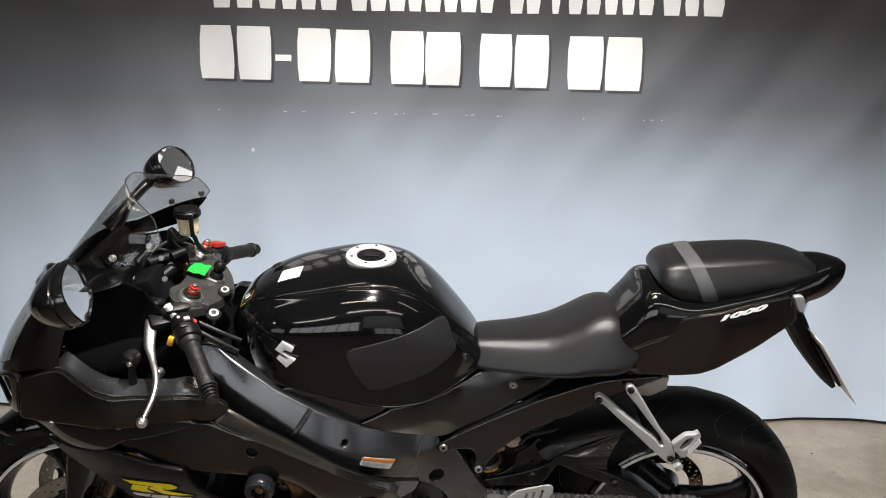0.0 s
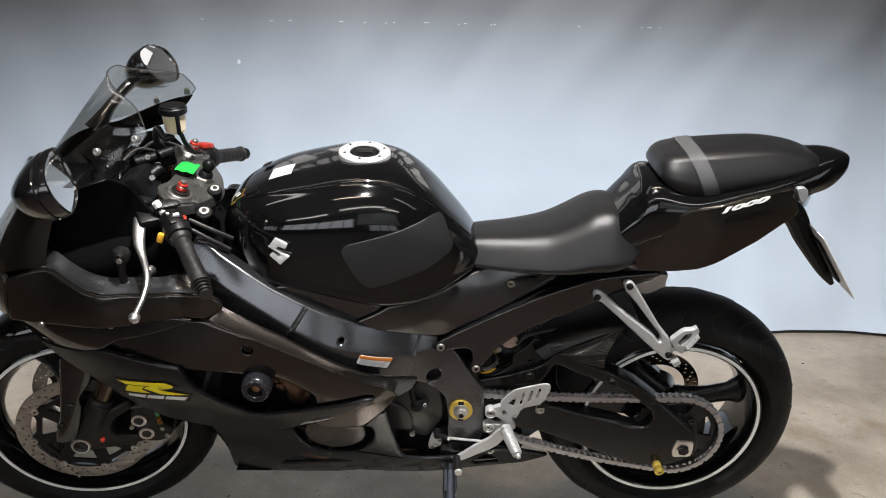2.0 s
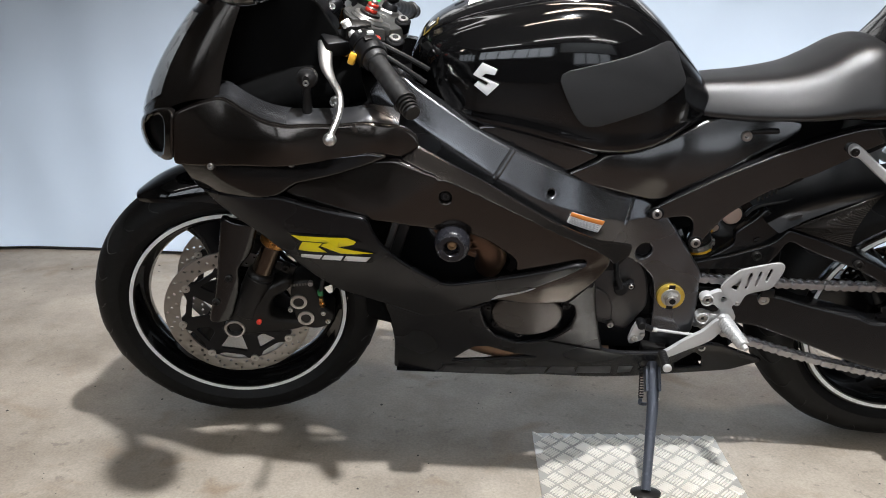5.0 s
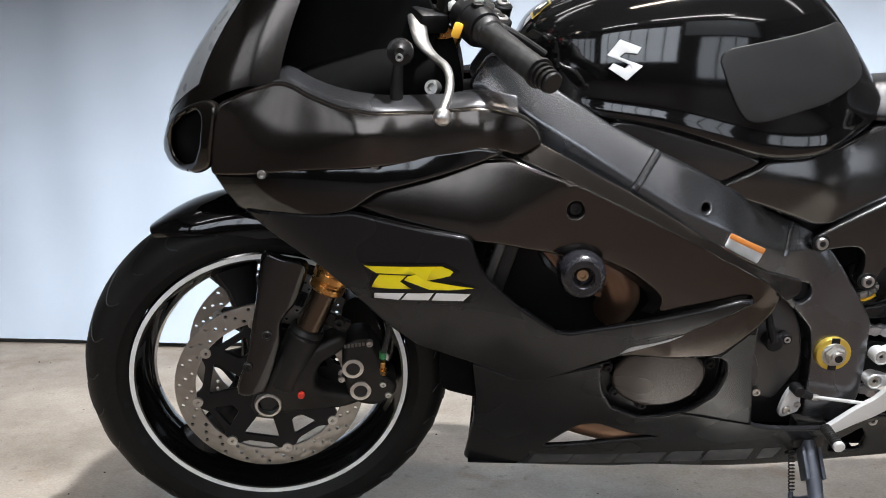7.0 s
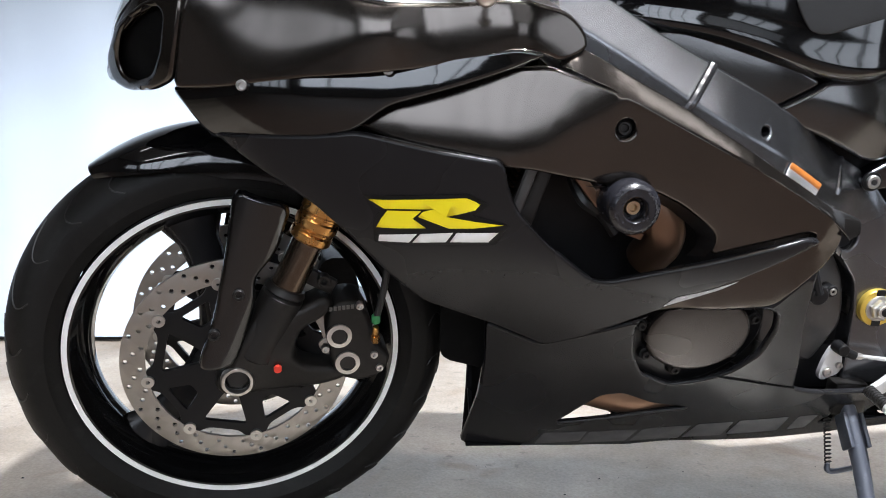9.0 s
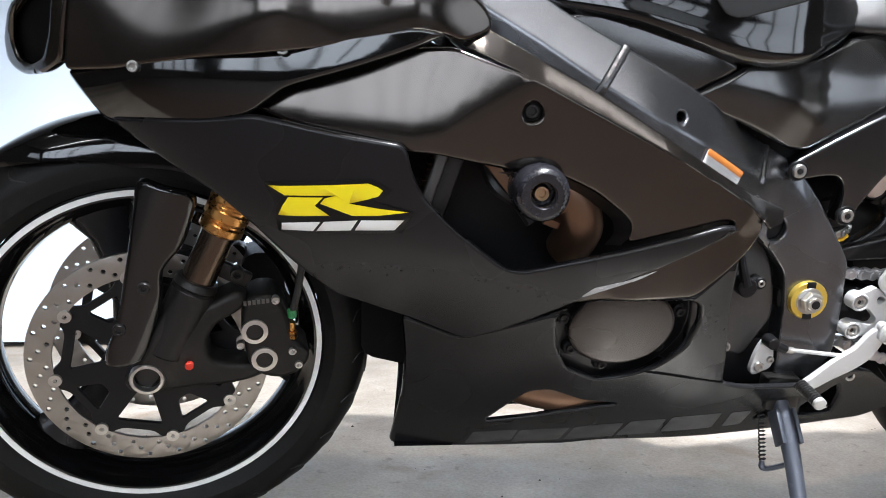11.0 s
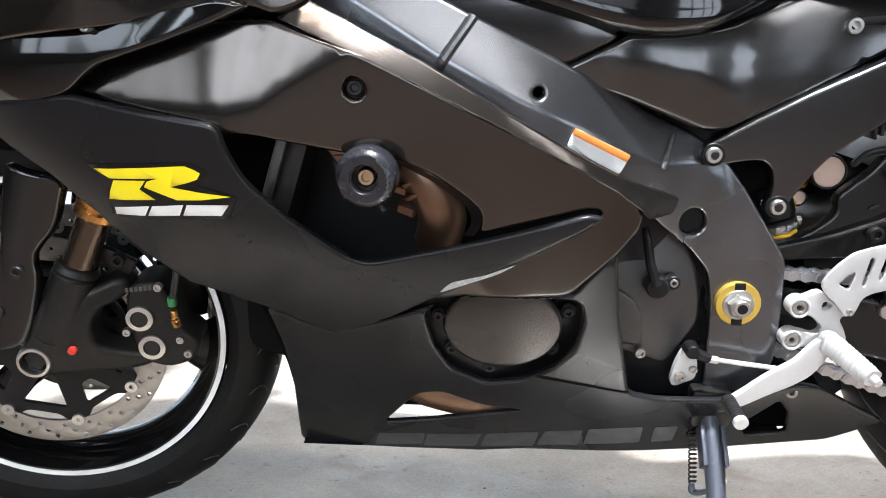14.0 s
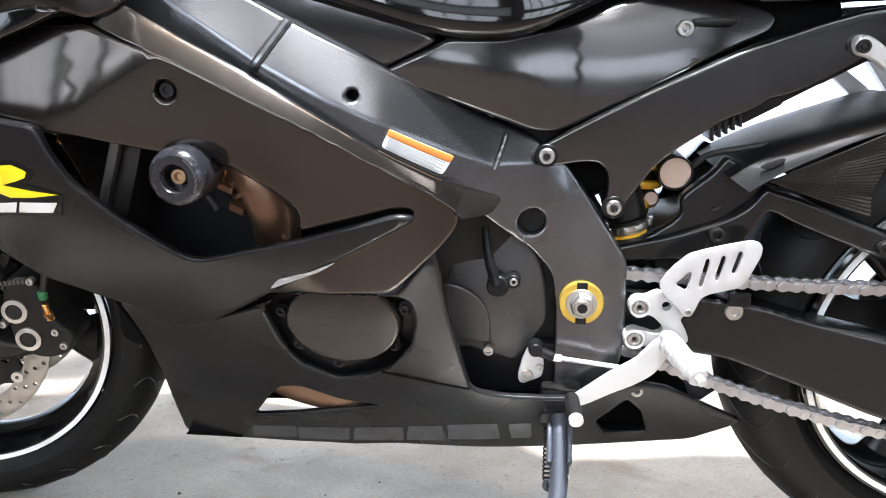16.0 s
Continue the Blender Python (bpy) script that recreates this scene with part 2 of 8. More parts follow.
def concrete():
    m = material("concrete_floor", (0.42, 0.39, 0.35), 0.55, bump=0.25, bump_scale=160, rough_var=0.16, scale=25)
    n, l = m.node_tree.nodes, m.node_tree.links
    b = n["Principled BSDF"]
    tex = n.new("ShaderNodeTexCoord")
    base = n.new("ShaderNodeValToRGB")
    t1 = n.new("ShaderNodeTexNoise")
    t1.inputs["Scale"].default_value, t1.inputs["Detail"].default_value, t1.inputs["Roughness"].default_value = 2.6, 9.0, 0.62
    l.new(tex.outputs["Object"], t1.inputs["Vector"])
    base.color_ramp.elements[0].position, base.color_ramp.elements[0].color = 0.3, (0.185, 0.155, 0.12, 1)
    base.color_ramp.elements[1].position, base.color_ramp.elements[1].color = 0.62, (0.37, 0.325, 0.27, 1)
    l.new(t1.outputs["Fac"], base.inputs["Fac"])
    t2 = n.new("ShaderNodeTexNoise")
    t2.inputs["Scale"].default_value, t2.inputs["Detail"].default_value = 42, 5
    l.new(tex.outputs["Object"], t2.inputs["Vector"])
    pits = n.new("ShaderNodeMapRange")
    pits.inputs["From Min"].default_value, pits.inputs["From Max"].default_value = 0.64, 0.72
    pits.inputs["To Max"].default_value = 0.55
    l.new(t2.outputs["Fac"], pits.inputs["Value"])
    dirt = n.new("ShaderNodeMix")
    dirt.data_type = "RGBA"
    dirt.inputs[7].default_value = (0.14, 0.12, 0.10, 1)
    l.new(pits.outputs["Result"], dirt.inputs[0])
    l.new(base.outputs["Color"], dirt.inputs[6])
    t3 = n.new("ShaderNodeTexNoise")
    t3.inputs["Scale"].default_value, t3.inputs["Detail"].default_value, t3.inputs["Distortion"].default_value = 5.5, 3.0, 0.8
    l.new(tex.outputs["Object"], t3.inputs["Vector"])
    stain = n.new("ShaderNodeMapRange")
    stain.inputs["From Min"].default_value, stain.inputs["From Max"].default_value = 0.58, 0.74
    stain.inputs["To Max"].default_value = 0.75
    l.new(t3.outputs["Fac"], stain.inputs["Value"])
    brown = n.new("ShaderNodeMix")
    brown.data_type = "RGBA"
    brown.inputs[7].default_value = (0.20, 0.145, 0.095, 1)
    l.new(stain.outputs["Result"], brown.inputs[0])
    l.new(dirt.outputs[2], brown.inputs[6])
    t4 = n.new("ShaderNodeTexNoise")
    t4.inputs["Scale"].default_value, t4.inputs["Detail"].default_value = 190, 3
    l.new(tex.outputs["Object"], t4.inputs["Vector"])
    grain = n.new("ShaderNodeMapRange")
    grain.inputs["From Min"].default_value, grain.inputs["From Max"].default_value = 0.3, 0.7
    grain.inputs["To Min"].default_value, grain.inputs["To Max"].default_value = 0.86, 1.12
    l.new(t4.outputs["Fac"], grain.inputs["Value"])
    speck = n.new("ShaderNodeMix")
    speck.data_type, speck.blend_type = "RGBA", "MULTIPLY"
    speck.inputs[0].default_value = 1.0
    l.new(brown.outputs[2], speck.inputs[6])
    l.new(grain.outputs["Result"], speck.inputs[7])
    l.new(speck.outputs[2], b.inputs["Base Color"])
    return m


def daylight():
    m = bpy.data.materials.new("window_daylight")
    m.use_nodes = True
    b = m.node_tree.nodes["Principled BSDF"]
    b.inputs["Base Color"].default_value = (0.7, 0.75, 0.8, 1)
    b.inputs["Emission Color"].default_value = (0.86, 0.93, 1.0, 1)
    b.inputs["Emission Strength"].default_value = 2.8
    return m


DAYLIGHT = daylight()
SIDEGLOW = daylight()
SIDEGLOW.name = "side_window_daylight"
SIDEGLOW.node_tree.nodes["Principled BSDF"].inputs["Emission Strength"].default_value = 1.3
DIM = daylight()
DIM.name = "dim_daylight"
DIM.node_tree.nodes["Principled BSDF"].inputs["Emission Strength"].default_value = 0.13
PANEL = daylight()
PANEL.name = "panel_diffuser"
PANEL.node_tree.nodes["Principled BSDF"].inputs["Emission Color"].default_value = (1.0, 0.97, 0.93, 1)
PANEL.node_tree.nodes["Principled BSDF"].inputs["Emission Strength"].default_value = 14.0
FAINT = daylight()
FAINT.name = "dimmed_diffuser"
FAINT.node_tree.nodes["Principled BSDF"].inputs["Emission Color"].default_value = (1.0, 0.97, 0.93, 1)
FAINT.node_tree.nodes["Principled BSDF"].inputs["Emission Strength"].default_value = 6.0
BROWNFLOOR = material("brown_floor", (0.075, 0.05, 0.036), 0.55, large=0.3, scale=20)
CONCRETE = concrete()
GRIT = material("dark_grit", (0.05, 0.045, 0.04), 0.8, large=0.4)


# ---- shaping helpers ----
def part(name, bm, mat, parent=None, label=""):
    """Link a bmesh as one mesh object under a thing or a part."""
    bmesh.ops.remove_doubles(bm, verts=bm.verts, dist=1e-6)
    bmesh.ops.recalc_face_normals(bm, faces=bm.faces)
    for f in bm.faces:
        f.smooth = True
    for e in bm.edges:
        if len(e.link_faces) == 2 and e.calc_face_angle(0) > 0.62:
            e.smooth = False
    me = bpy.data.meshes.new(name)
    lay = bm.verts.layers.float_vector.get("true_normal")
    shade = []
    if lay:
        for f in bm.faces:
            for v in f.verts:
                want = v[lay]
                shade.append(tuple(want) if want.length > 0.5 and want.dot(f.normal) > 0.25 else (0.0, 0.0, 0.0))
    bm.to_mesh(me)
    bm.free()
    if shade:
        me.normals_split_custom_set(shade)
    me.materials.append(mat)
    ob = new(name, me)
    if parent:
        ob.parent = parent
    if label:
        ob["label"] = label
    return ob


def clone(ob, m, parent):
    """Another part on the same mesh."""
    o = new(ob.name.split(".")[0], ob.data)
    o.parent = parent
    o.matrix_basis = m
    if "label" in ob:
        o["label"] = ob["label"]
    return o


def spline(pts, n=6, closed=False):
    """Points along a smooth curve through pts (tuples of any length)."""
    p = np.array(pts, float)
    k = len(p)
    out = []
    for i in range(k if closed else k - 1):
        a, b = p[i], p[(i + 1) % k]
        z = p[i - 1] if (closed or i > 0) else 2 * a - b
        c = p[(i + 2) % k] if (closed or i + 2 < k) else 2 * b - a
        for j in range(n):
            t = j / n
            out.append(0.5 * (2 * a + (b - z) * t + (2 * z - 5 * a + 4 * b - c) * t * t + (3 * a - z - 3 * b + c) * t ** 3))
    if not closed:
        out.append(p[-1])
    return out


def ring_skin(bm, rings, closed=True, cap=True):
    rows = [[bm.verts.new(tuple(p)) for p in r] for r in rings]
    for a, b in zip(rows, rows[1:]):
        n = len(a)
        for i in range(n if closed else n - 1):
            j = (i + 1) % n
            bm.faces.new((a[i], a[j], b[j], b[i]))
    if cap and closed:
        bm.faces.new(rows[0][::-1])
        bm.faces.new(rows[-1])
    return rows


def cyl(bm, a, b, r, r2=None, seg=20):
    """A cylinder or cone from a to b with a small chamfer."""
    a, b = Vector(a), Vector(b)
    r2 = r if r2 is None else r2
    d = (b - a).normalized()
    u = d.orthogonal().normalized()
    v = d.cross(u)
    ch = min(0.15 * min(r, r2), 0.2 * (b - a).length)
    rings = []
    for p, q in ((a, r - ch), (a + d * ch, r), (b - d * ch, r2), (b, r2 - ch)):
        rings.append([p + (u * math.cos(k * 2 * math.pi / seg) + v * math.sin(k * 2 * math.pi / seg)) * q for k in range(seg)])
    ring_skin(bm, rings)


def tube(bm, pts, r, seg=10, n=6, smooth=True):
    """A round tube along a curve; r may be a number or one per point."""
    rs = [r] * len(pts) if not hasattr(r, "__len__") else r
    pts = [(*p, q) for p, q in zip(pts, rs)]
    p = spline(pts, n) if smooth else [np.array(x) for x in pts]
    rings = []
    up = None
    for i, q in enumerate(p):
        a, b = p[max(0, i - 1)], p[min(len(p) - 1, i + 1)]
        d = Vector(b[:3] - a[:3]).normalized()
        u = d.orthogonal().normalized() if up is None else (up - d * up.dot(d)).normalized()
        up = u
        v = d.cross(u)
        rings.append([Vector(q[:3]) + (u * math.cos(k * 2 * math.pi / seg) + v * math.sin(k * 2 * math.pi / seg)) * q[3] for k in range(seg)])
    ring_skin(bm, rings)


def box(bm, c, s, m=None, bev=0.002):
    """A bevelled box at c with size s, turned by m."""
    geo = bmesh.ops.create_cube(bm, size=1.0)
    vs = geo["verts"]
    for v in vs:
        v.co = Vector((v.co.x * s[0], v.co.y * s[1], v.co.z * s[2]))
    if bev:
        es = list({e for v in vs for e in v.link_edges})
        r = bmesh.ops.bevel(bm, geom=es, offset=min(bev, 0.3 * min(s)), segments=2, affect="EDGES", profile=0.5)
        vs = list({v for f in r["faces"] for v in f.verts} | {v for v in vs if v.is_valid})
    mm = Matrix.Translation(c) @ (m.to_4x4() if m else Matrix.Identity(4))
    for v in vs:
        v.co = mm @ v.co


def revolve(bm, profile, c=(0, 0, 0), seg=72, closed=True, a0=0.0, a1=2 * math.pi):
    """Turn a profile of (radius, y) about an axle along y through c."""
    full = abs(a1 - a0 - 2 * math.pi) < 1e-6
    rings = []
    for k in range(seg if full else seg + 1):
        a = a0 + (a1 - a0) * k / seg
        rings.append([(c[0] + r * math.cos(a), c[1] + y, c[2] + r * math.sin(a)) for r, y in profile])
    if full:
        rings.append(rings[0])
    ring_skin(bm, rings, closed=closed, cap=not full)


def dist_to(loop, P):
    a = np.array(loop)
    b = np.roll(a, -1, axis=0)
    d = b - a
    best = np.full(len(P), 9.0)
    for i in range(len(a)):
        t = np.clip(((P - a[i]) @ d[i]) / max(1e-12, d[i] @ d[i]), 0, 1)
        best = np.minimum(best, np.linalg.norm(P - (a[i] + t[:, None] * d[i]), axis=1))
    return best


def inside(loop, P):
    a = np.array(loop)
    b = np.roll(a, -1, axis=0)
    hit = np.zeros(len(P), bool)
    for (x0, z0), (x1, z1) in zip(a, b):
        if z0 != z1:
            cross = ((z0 > P[:, 1]) != (z1 > P[:, 1])) & (P[:, 0] < (x1 - x0) * (P[:, 1] - z0) / (z1 - z0) + x0)
            hit ^= cross
    return hit


def soften(loop, r):
    """Round the corners of an outline by about r."""
    for k in range(2):
        out = []
        n = len(loop)
        for i in range(n):
            p, a, b = (np.array(loop[j % n], float) for j in (i, i - 1, i + 1))
            for q in (a, b):
                d = np.linalg.norm(q - p)
                out.append(p + (q - p) * min(0.32, r * (0.6 if k else 1) / max(d, 1e-9)))
        loop = out
    return loop


def dense(loop, step):
    out = []
    n = len(loop)
    for i in range(n):
        a, b = np.array(loop[i], float), np.array(loop[(i + 1) % n], float)
        k = max(1, int(np.linalg.norm(b - a) / step))
        out += [a + (b - a) * j / k for j in range(k)]
    return out


def panel(outline, surf, holes=(), thick=0.004, edge=0.005, step=0.018, corner=0.006, depth=None, bm=None, creases=()):
    """A moulded panel: an outline in x and z, laid on the surface y = surf(x, z), with rounded edges and thickness inwards (+y)."""
    bm = bm or bmesh.new()
    fine = min(step, 0.012)
    loops = [dense(soften(outline, corner) if corner else outline, fine)] + [dense(soften(h, corner * 0.7) if corner else h, fine) for h in holes]
    pts = []
    for lp in loops:
        pts += lp
    nb = len(pts)
    O = np.array(loops[0])
    lo, hi = O.min(0), O.max(0)
    cand = []
    for lp in loops:
        a = np.array(lp)
        t = np.roll(a, -1, axis=0) - np.roll(a, 1, axis=0)
        nrm = np.stack([-t[:, 1], t[:, 0]], 1) / np.maximum(1e-9, np.linalg.norm(t, axis=1))[:, None]
        for w in (0.3, 1.0):
            for s in (1, -1):
                q = a + nrm * edge * w * s
                d = np.min([dist_to(x, q) for x in loops], axis=0)
                cand.append(q[d > 0.85 * edge * w])
    gx = np.arange(lo[0], hi[0] + step, step)
    gz = np.arange(lo[1], hi[1] + step, step * 0.87)
    grid = np.array([(x + (step / 2 if j % 2 else 0), z) for j, z in enumerate(gz) for x in gx])
    d = np.min([dist_to(x, grid) for x in loops], axis=0)
    grid = grid[d > edge * 1.0 + step * 0.45]
    folds = []
    for line in creases:
        c = np.array(line, float)
        a = np.concatenate([c[i] + (c[i + 1] - c[i]) * np.linspace(0, 1, max(2, int(np.linalg.norm(c[i + 1] - c[i]) / 0.006)), endpoint=False)[:, None] for i in range(len(c) - 1)] + [c[-1:]])
        t = np.gradient(a, axis=0)
        nrm = np.stack([-t[:, 1], t[:, 0]], 1) / np.maximum(1e-9, np.linalg.norm(t, axis=1))[:, None]
        lane = np.concatenate([a, a + nrm * 0.003, a - nrm * 0.003])
        folds.append(lane)
        near = np.min(np.linalg.norm(grid[:, None] - a[None], axis=2), axis=1)
        grid = grid[near > 0.006]
    if folds:
        lane = np.concatenate(folds)
        d2 = np.min([dist_to(x, lane) for x in loops], axis=0)
        cand.append(lane[d2 > edge * 1.05])
    cand.append(grid)
    cand = np.concatenate(cand)
    ok = inside(loops[0], cand)
    for h in loops[1:]:
        ok &= ~inside(h, cand)
    cand = cand[ok]
    P = np.concatenate([np.array(pts), cand])
    edges, k = [], 0
    for lp in loops:
        edges += [(k + i, k + (i + 1) % len(lp)) for i in range(len(lp))]
        k += len(lp)
    vs, es, fs, *_ = geometry.delaunay_2d_cdt([Vector(p) for p in P], edges, [], 0, 1e-6)
    V = np.array([tuple(v) for v in vs])
    mid = np.array([V[list(f)].mean(0) for f in fs])
    keep = inside(loops[0], mid)
    for h in loops[1:]:
        keep &= ~inside(h, mid)
    d = np.min([dist_to(x, V) for x in loops], axis=0)
    dep = edge if depth is None else depth
    drop = dep * (1 - np.sqrt(np.maximum(0, 1 - (1 - np.minimum(d / edge, 1)) ** 2)))
    y = np.array([surf(x, z) for x, z in V]) + drop
    back = np.array([surf(x, z) for x, z in V]) + dep + thick
    def height(Q):
        dq = np.min([dist_to(x, Q) for x in loops], axis=0)
        return np.array([surf(x, z) for x, z in Q]) + dep * (1 - np.sqrt(np.maximum(0, 1 - (1 - np.minimum(dq / edge, 1)) ** 2)))
    h = 0.0004
    gx, gz = (height(V + (h, 0)) - height(V - (h, 0))) / (2 * h), (height(V + (0, h)) - height(V - (0, h))) / (2 * h)
    normals = np.stack([gx, -np.ones(len(V)), gz], 1)
    normals /= np.linalg.norm(normals, axis=1)[:, None]
    lay = bm.verts.layers.float_vector.get("true_normal") or bm.verts.layers.float_vector.new("true_normal")
    front_v = [bm.verts.new((x, yy, z)) for (x, z), yy in zip(V, y)]
    for v, nn, dd in zip(front_v, normals, d):
        if dd > 0.0006:
            v[lay] = nn
    back_v = [bm.verts.new((x, yy, z)) for (x, z), yy in zip(V, back)]
    count = {}
    for f, kk in zip(fs, keep):
        if not kk:
            continue
        try:
            bm.faces.new([front_v[i] for i in f])
            bm.faces.new([back_v[i] for i in reversed(f)])
        except ValueError:
            continue
        for i in range(3):
            e = (f[i], f[(i + 1) % 3])
            count[e] = count.get(e, 0) + 1
    for a, b in count:
        if (b, a) not in count:
            bm.faces.new((front_v[b], front_v[a], back_v[a], back_v[b]))
    loose = [v for v in bm.verts if not v.link_faces]
    bmesh.ops.delete(bm, geom=loose, context="VERTS")
    return bm


def flat(y):
    return lambda x, z: y


def plate(outline, y, thick, holes=(), edge=0.002, corner=0.004, step=0.03, bm=None):
    """A flat plate with rounded edges: its outer face at y, its thickness towards the middle of the bike."""
    return panel(outline, flat(y), holes, thick, edge, step, corner, bm=bm)


def sheet(ctrl):
    """A smooth surface y(x, z) through a few guide points (x, z, y)."""
    c = np.array(ctrl, float)
    P, v, n = c[:, :2], c[:, 2], len(c)

    def u(r2):
        return np.where(r2 > 1e-12, r2 * np.log(r2 + 1e-12), 0)
    A = np.zeros((n + 3, n + 3))
    A[:n, :n] = u(((P[:, None] - P[None]) ** 2).sum(-1)) + np.eye(n) * 1e-4
    A[:n, n], A[:n, n + 1:], A[n, :n], A[n + 1:, :n] = 1, P, 1, P.T
    w = np.linalg.solve(A, np.r_[v, 0, 0, 0])
    return lambda x, z: float(u(((P - np.array([x, z])) ** 2).sum(-1)) @ w[:n] + w[n] + w[n + 1] * x + w[n + 2] * z)


def circle(x, z, r, n=20):
    return [(x + r * math.cos(k * 2 * math.pi / n), z + r * math.sin(k * 2 * math.pi / n)) for k in range(n)]


def other_side(bm):
    """The mirrored twin of a left-hand bmesh."""
    m2 = bm.copy()
    lay = m2.verts.layers.float_vector.get("true_normal")
    for v in m2.verts:
        v.co.y = -v.co.y
        if lay:
            v[lay] = (v[lay].x, -v[lay].y, v[lay].z)
    bmesh.ops.reverse_faces(m2, faces=m2.faces)
    return m2


def pair(name, bm, mat, parent, label=""):
    """A left-hand panel and its mirrored twin on the far side."""
    twin = other_side(bm)
    ob = part(name, bm, mat, parent, label)
    part(name, twin, mat, parent, label)
    return ob


def lofted(stations, profile, n=5, ring=6):
    """A body along x: each station is (x, top, bottom, half width); the profile is a half section of (width share, height share)."""
    bm = bmesh.new()
    half = spline(profile, ring)
    rings = []
    for x, top, bot, w in spline(stations, n):
        r = [(x, a * w, bot + (top - bot) * b) for a, b in half]
        r += [(x, -a * w, bot + (top - bot) * b) for a, b in reversed(half[1:-1])]
        rings.append(r)
    ring_skin(bm, rings)
    return bm

# ---- the room ----
def slab(name, lo, hi, mat, label, category, bev=0.0):
    bm = bmesh.new()
    box(bm, [(a + b) / 2 for a, b in zip(lo, hi)], [b - a for a, b in zip(lo, hi)], None, bev)
    return tagged(part(name, bm, mat), label, category, kind="structure")


slab("floor", (-4.2, 1.45, -0.1), (4.2, 3.3, -0.012), CONCRETE, "grey-beige concrete floor with stains and pits", "floor")
# unseen darker floor added in front, to darken what the panels reflect
slab("reflected_dark_floor", (-4.2, -3.2, -0.1), (4.2, 1.45, -0.014), BROWNFLOOR, "unseen dark brown floor added to darken panel reflections", "floor")
slab("wall_behind_banner", (-4.2, 3.12, -0.02), (4.2, 3.3, 3.5), FABRICDARK, "dark wall behind the hanging banner", "wall")
# unseen walls, kept dark so the panels reflect a dim room
slab("wall_back", (-4.2, -3.3, -0.02), (4.2, -3.1, 3.5), WALLPAINT, "unseen plain wall, dark brown to keep reflections dim", "wall")
slab("wall_west", (-4.4, -3.3, -0.02), (-4.2, 3.3, 3.5), WALLPAINT, "unseen plain wall, dark brown to keep reflections dim", "wall")
slab("wall_east", (4.2, -3.3, -0.02), (4.4, 3.3, 3.5), WALLPAINT, "unseen plain wall, dark brown to keep reflections dim", "wall")
slab("ceiling", (-4.4, -3.3, 3.4), (4.4, 3.3, 3.55), CEILINGPAINT, "plain matte painted ceiling", "ceiling")

for at, wide in (((-0.15, 0.55), 1.3), ((0.35, 1.75), 1.6)):
    bm = bmesh.new()
    box(bm, (at[0], at[1], 3.345), (wide, 0.16, 0.1), None, 0.01)
    tagged(part("ceiling_light", bm, WHITE), "long white ceiling light fitting with bright tubes", "ceiling light", "ceiling lights")
# unseen strips added overhead so ledges and upper facets catch bright reflections
for at, wide in (((-2.1, -2.1), 2.2), ((0.75, -1.72), 2.6), ((2.9, -2.2), 1.8), ((2.7, 0.8), 2.2), ((-2.1, 1.95), 1.5), ((-1.3, 2.55), 1.9)):
    bm = bmesh.new()
    box(bm, (at[0], at[1], 3.37), (wide, 0.20, 0.06), None, 0.006)
    housing = part("reflection_strip_light", bm, WHITE)
    tagged(housing, "unseen white ceiling strip light added for panel reflections", "ceiling light", "ceiling lights")
    bm = bmesh.new()
    cyl(bm, (at[0] - wide / 2 + 0.05, at[1], 3.32), (at[0] + wide / 2 - 0.05, at[1], 3.32), 0.055, seg=16)
    part("tube", bm, PANEL if at[1] < 0 else FAINT, housing, "glowing white tube cover")
bm = bmesh.new()
cyl(bm, (0.15, 0.90, 3.4), (0.15, 0.90, 3.23), 0.09, 0.10, 28)
tagged(part("ceiling_spotlight", bm, WHITE), "round white ceiling lamp", "ceiling light")


def banner_depth(x, z):
    """Hanging folds of the cloth, a few millimetres deep and wider towards the hem."""
    sag = 0.006 * math.sin(x * 5.3 + 0.8 * z) + 0.004 * math.sin(x * 11.7 - 1.3 * z + 1.0)
    sag += 0.003 * math.sin(x * 23.0 + 2.0 * z) * (1.4 - 0.5 * z)
    sag += 0.007 * noise.noise(Vector((x * 1.4, z * 0.7, 3.0))) + 0.004 * noise.noise(Vector((x * 5.0, z * 1.2, 8.0)))
    sag += 0.003 * math.exp(-((z - 1.2) / 0.012) ** 2)
    up = max(0.0, min(1.0, (z - 0.75) / 0.5))
    sag += 3.0 * up * (0.007 * math.sin(3.1 * (x + 0.55 * z)) ** 3 + 0.005 * math.sin(7.3 * (x - 0.8 * z) + 0.6) ** 5 + 0.004 * noise.noise(Vector((x * 3.0 + z * 2.5, z * 3.5, 5.0))))
    sag += 0.0035 * noise.noise(Vector((x * 2.4 + z * 3.2, z * 4.5 - x * 1.1, 11.0)))
    sag += 0.009 * noise.noise(Vector((x * 7.0, z * 0.9, 17.0))) * math.exp(-((z - 1.14) / 0.14) ** 2)
    if z < 0.12:
        sag += 0.012 * (0.12 - z) / 0.12 * math.sin(x * 9.0)
    return 3.035 + sag


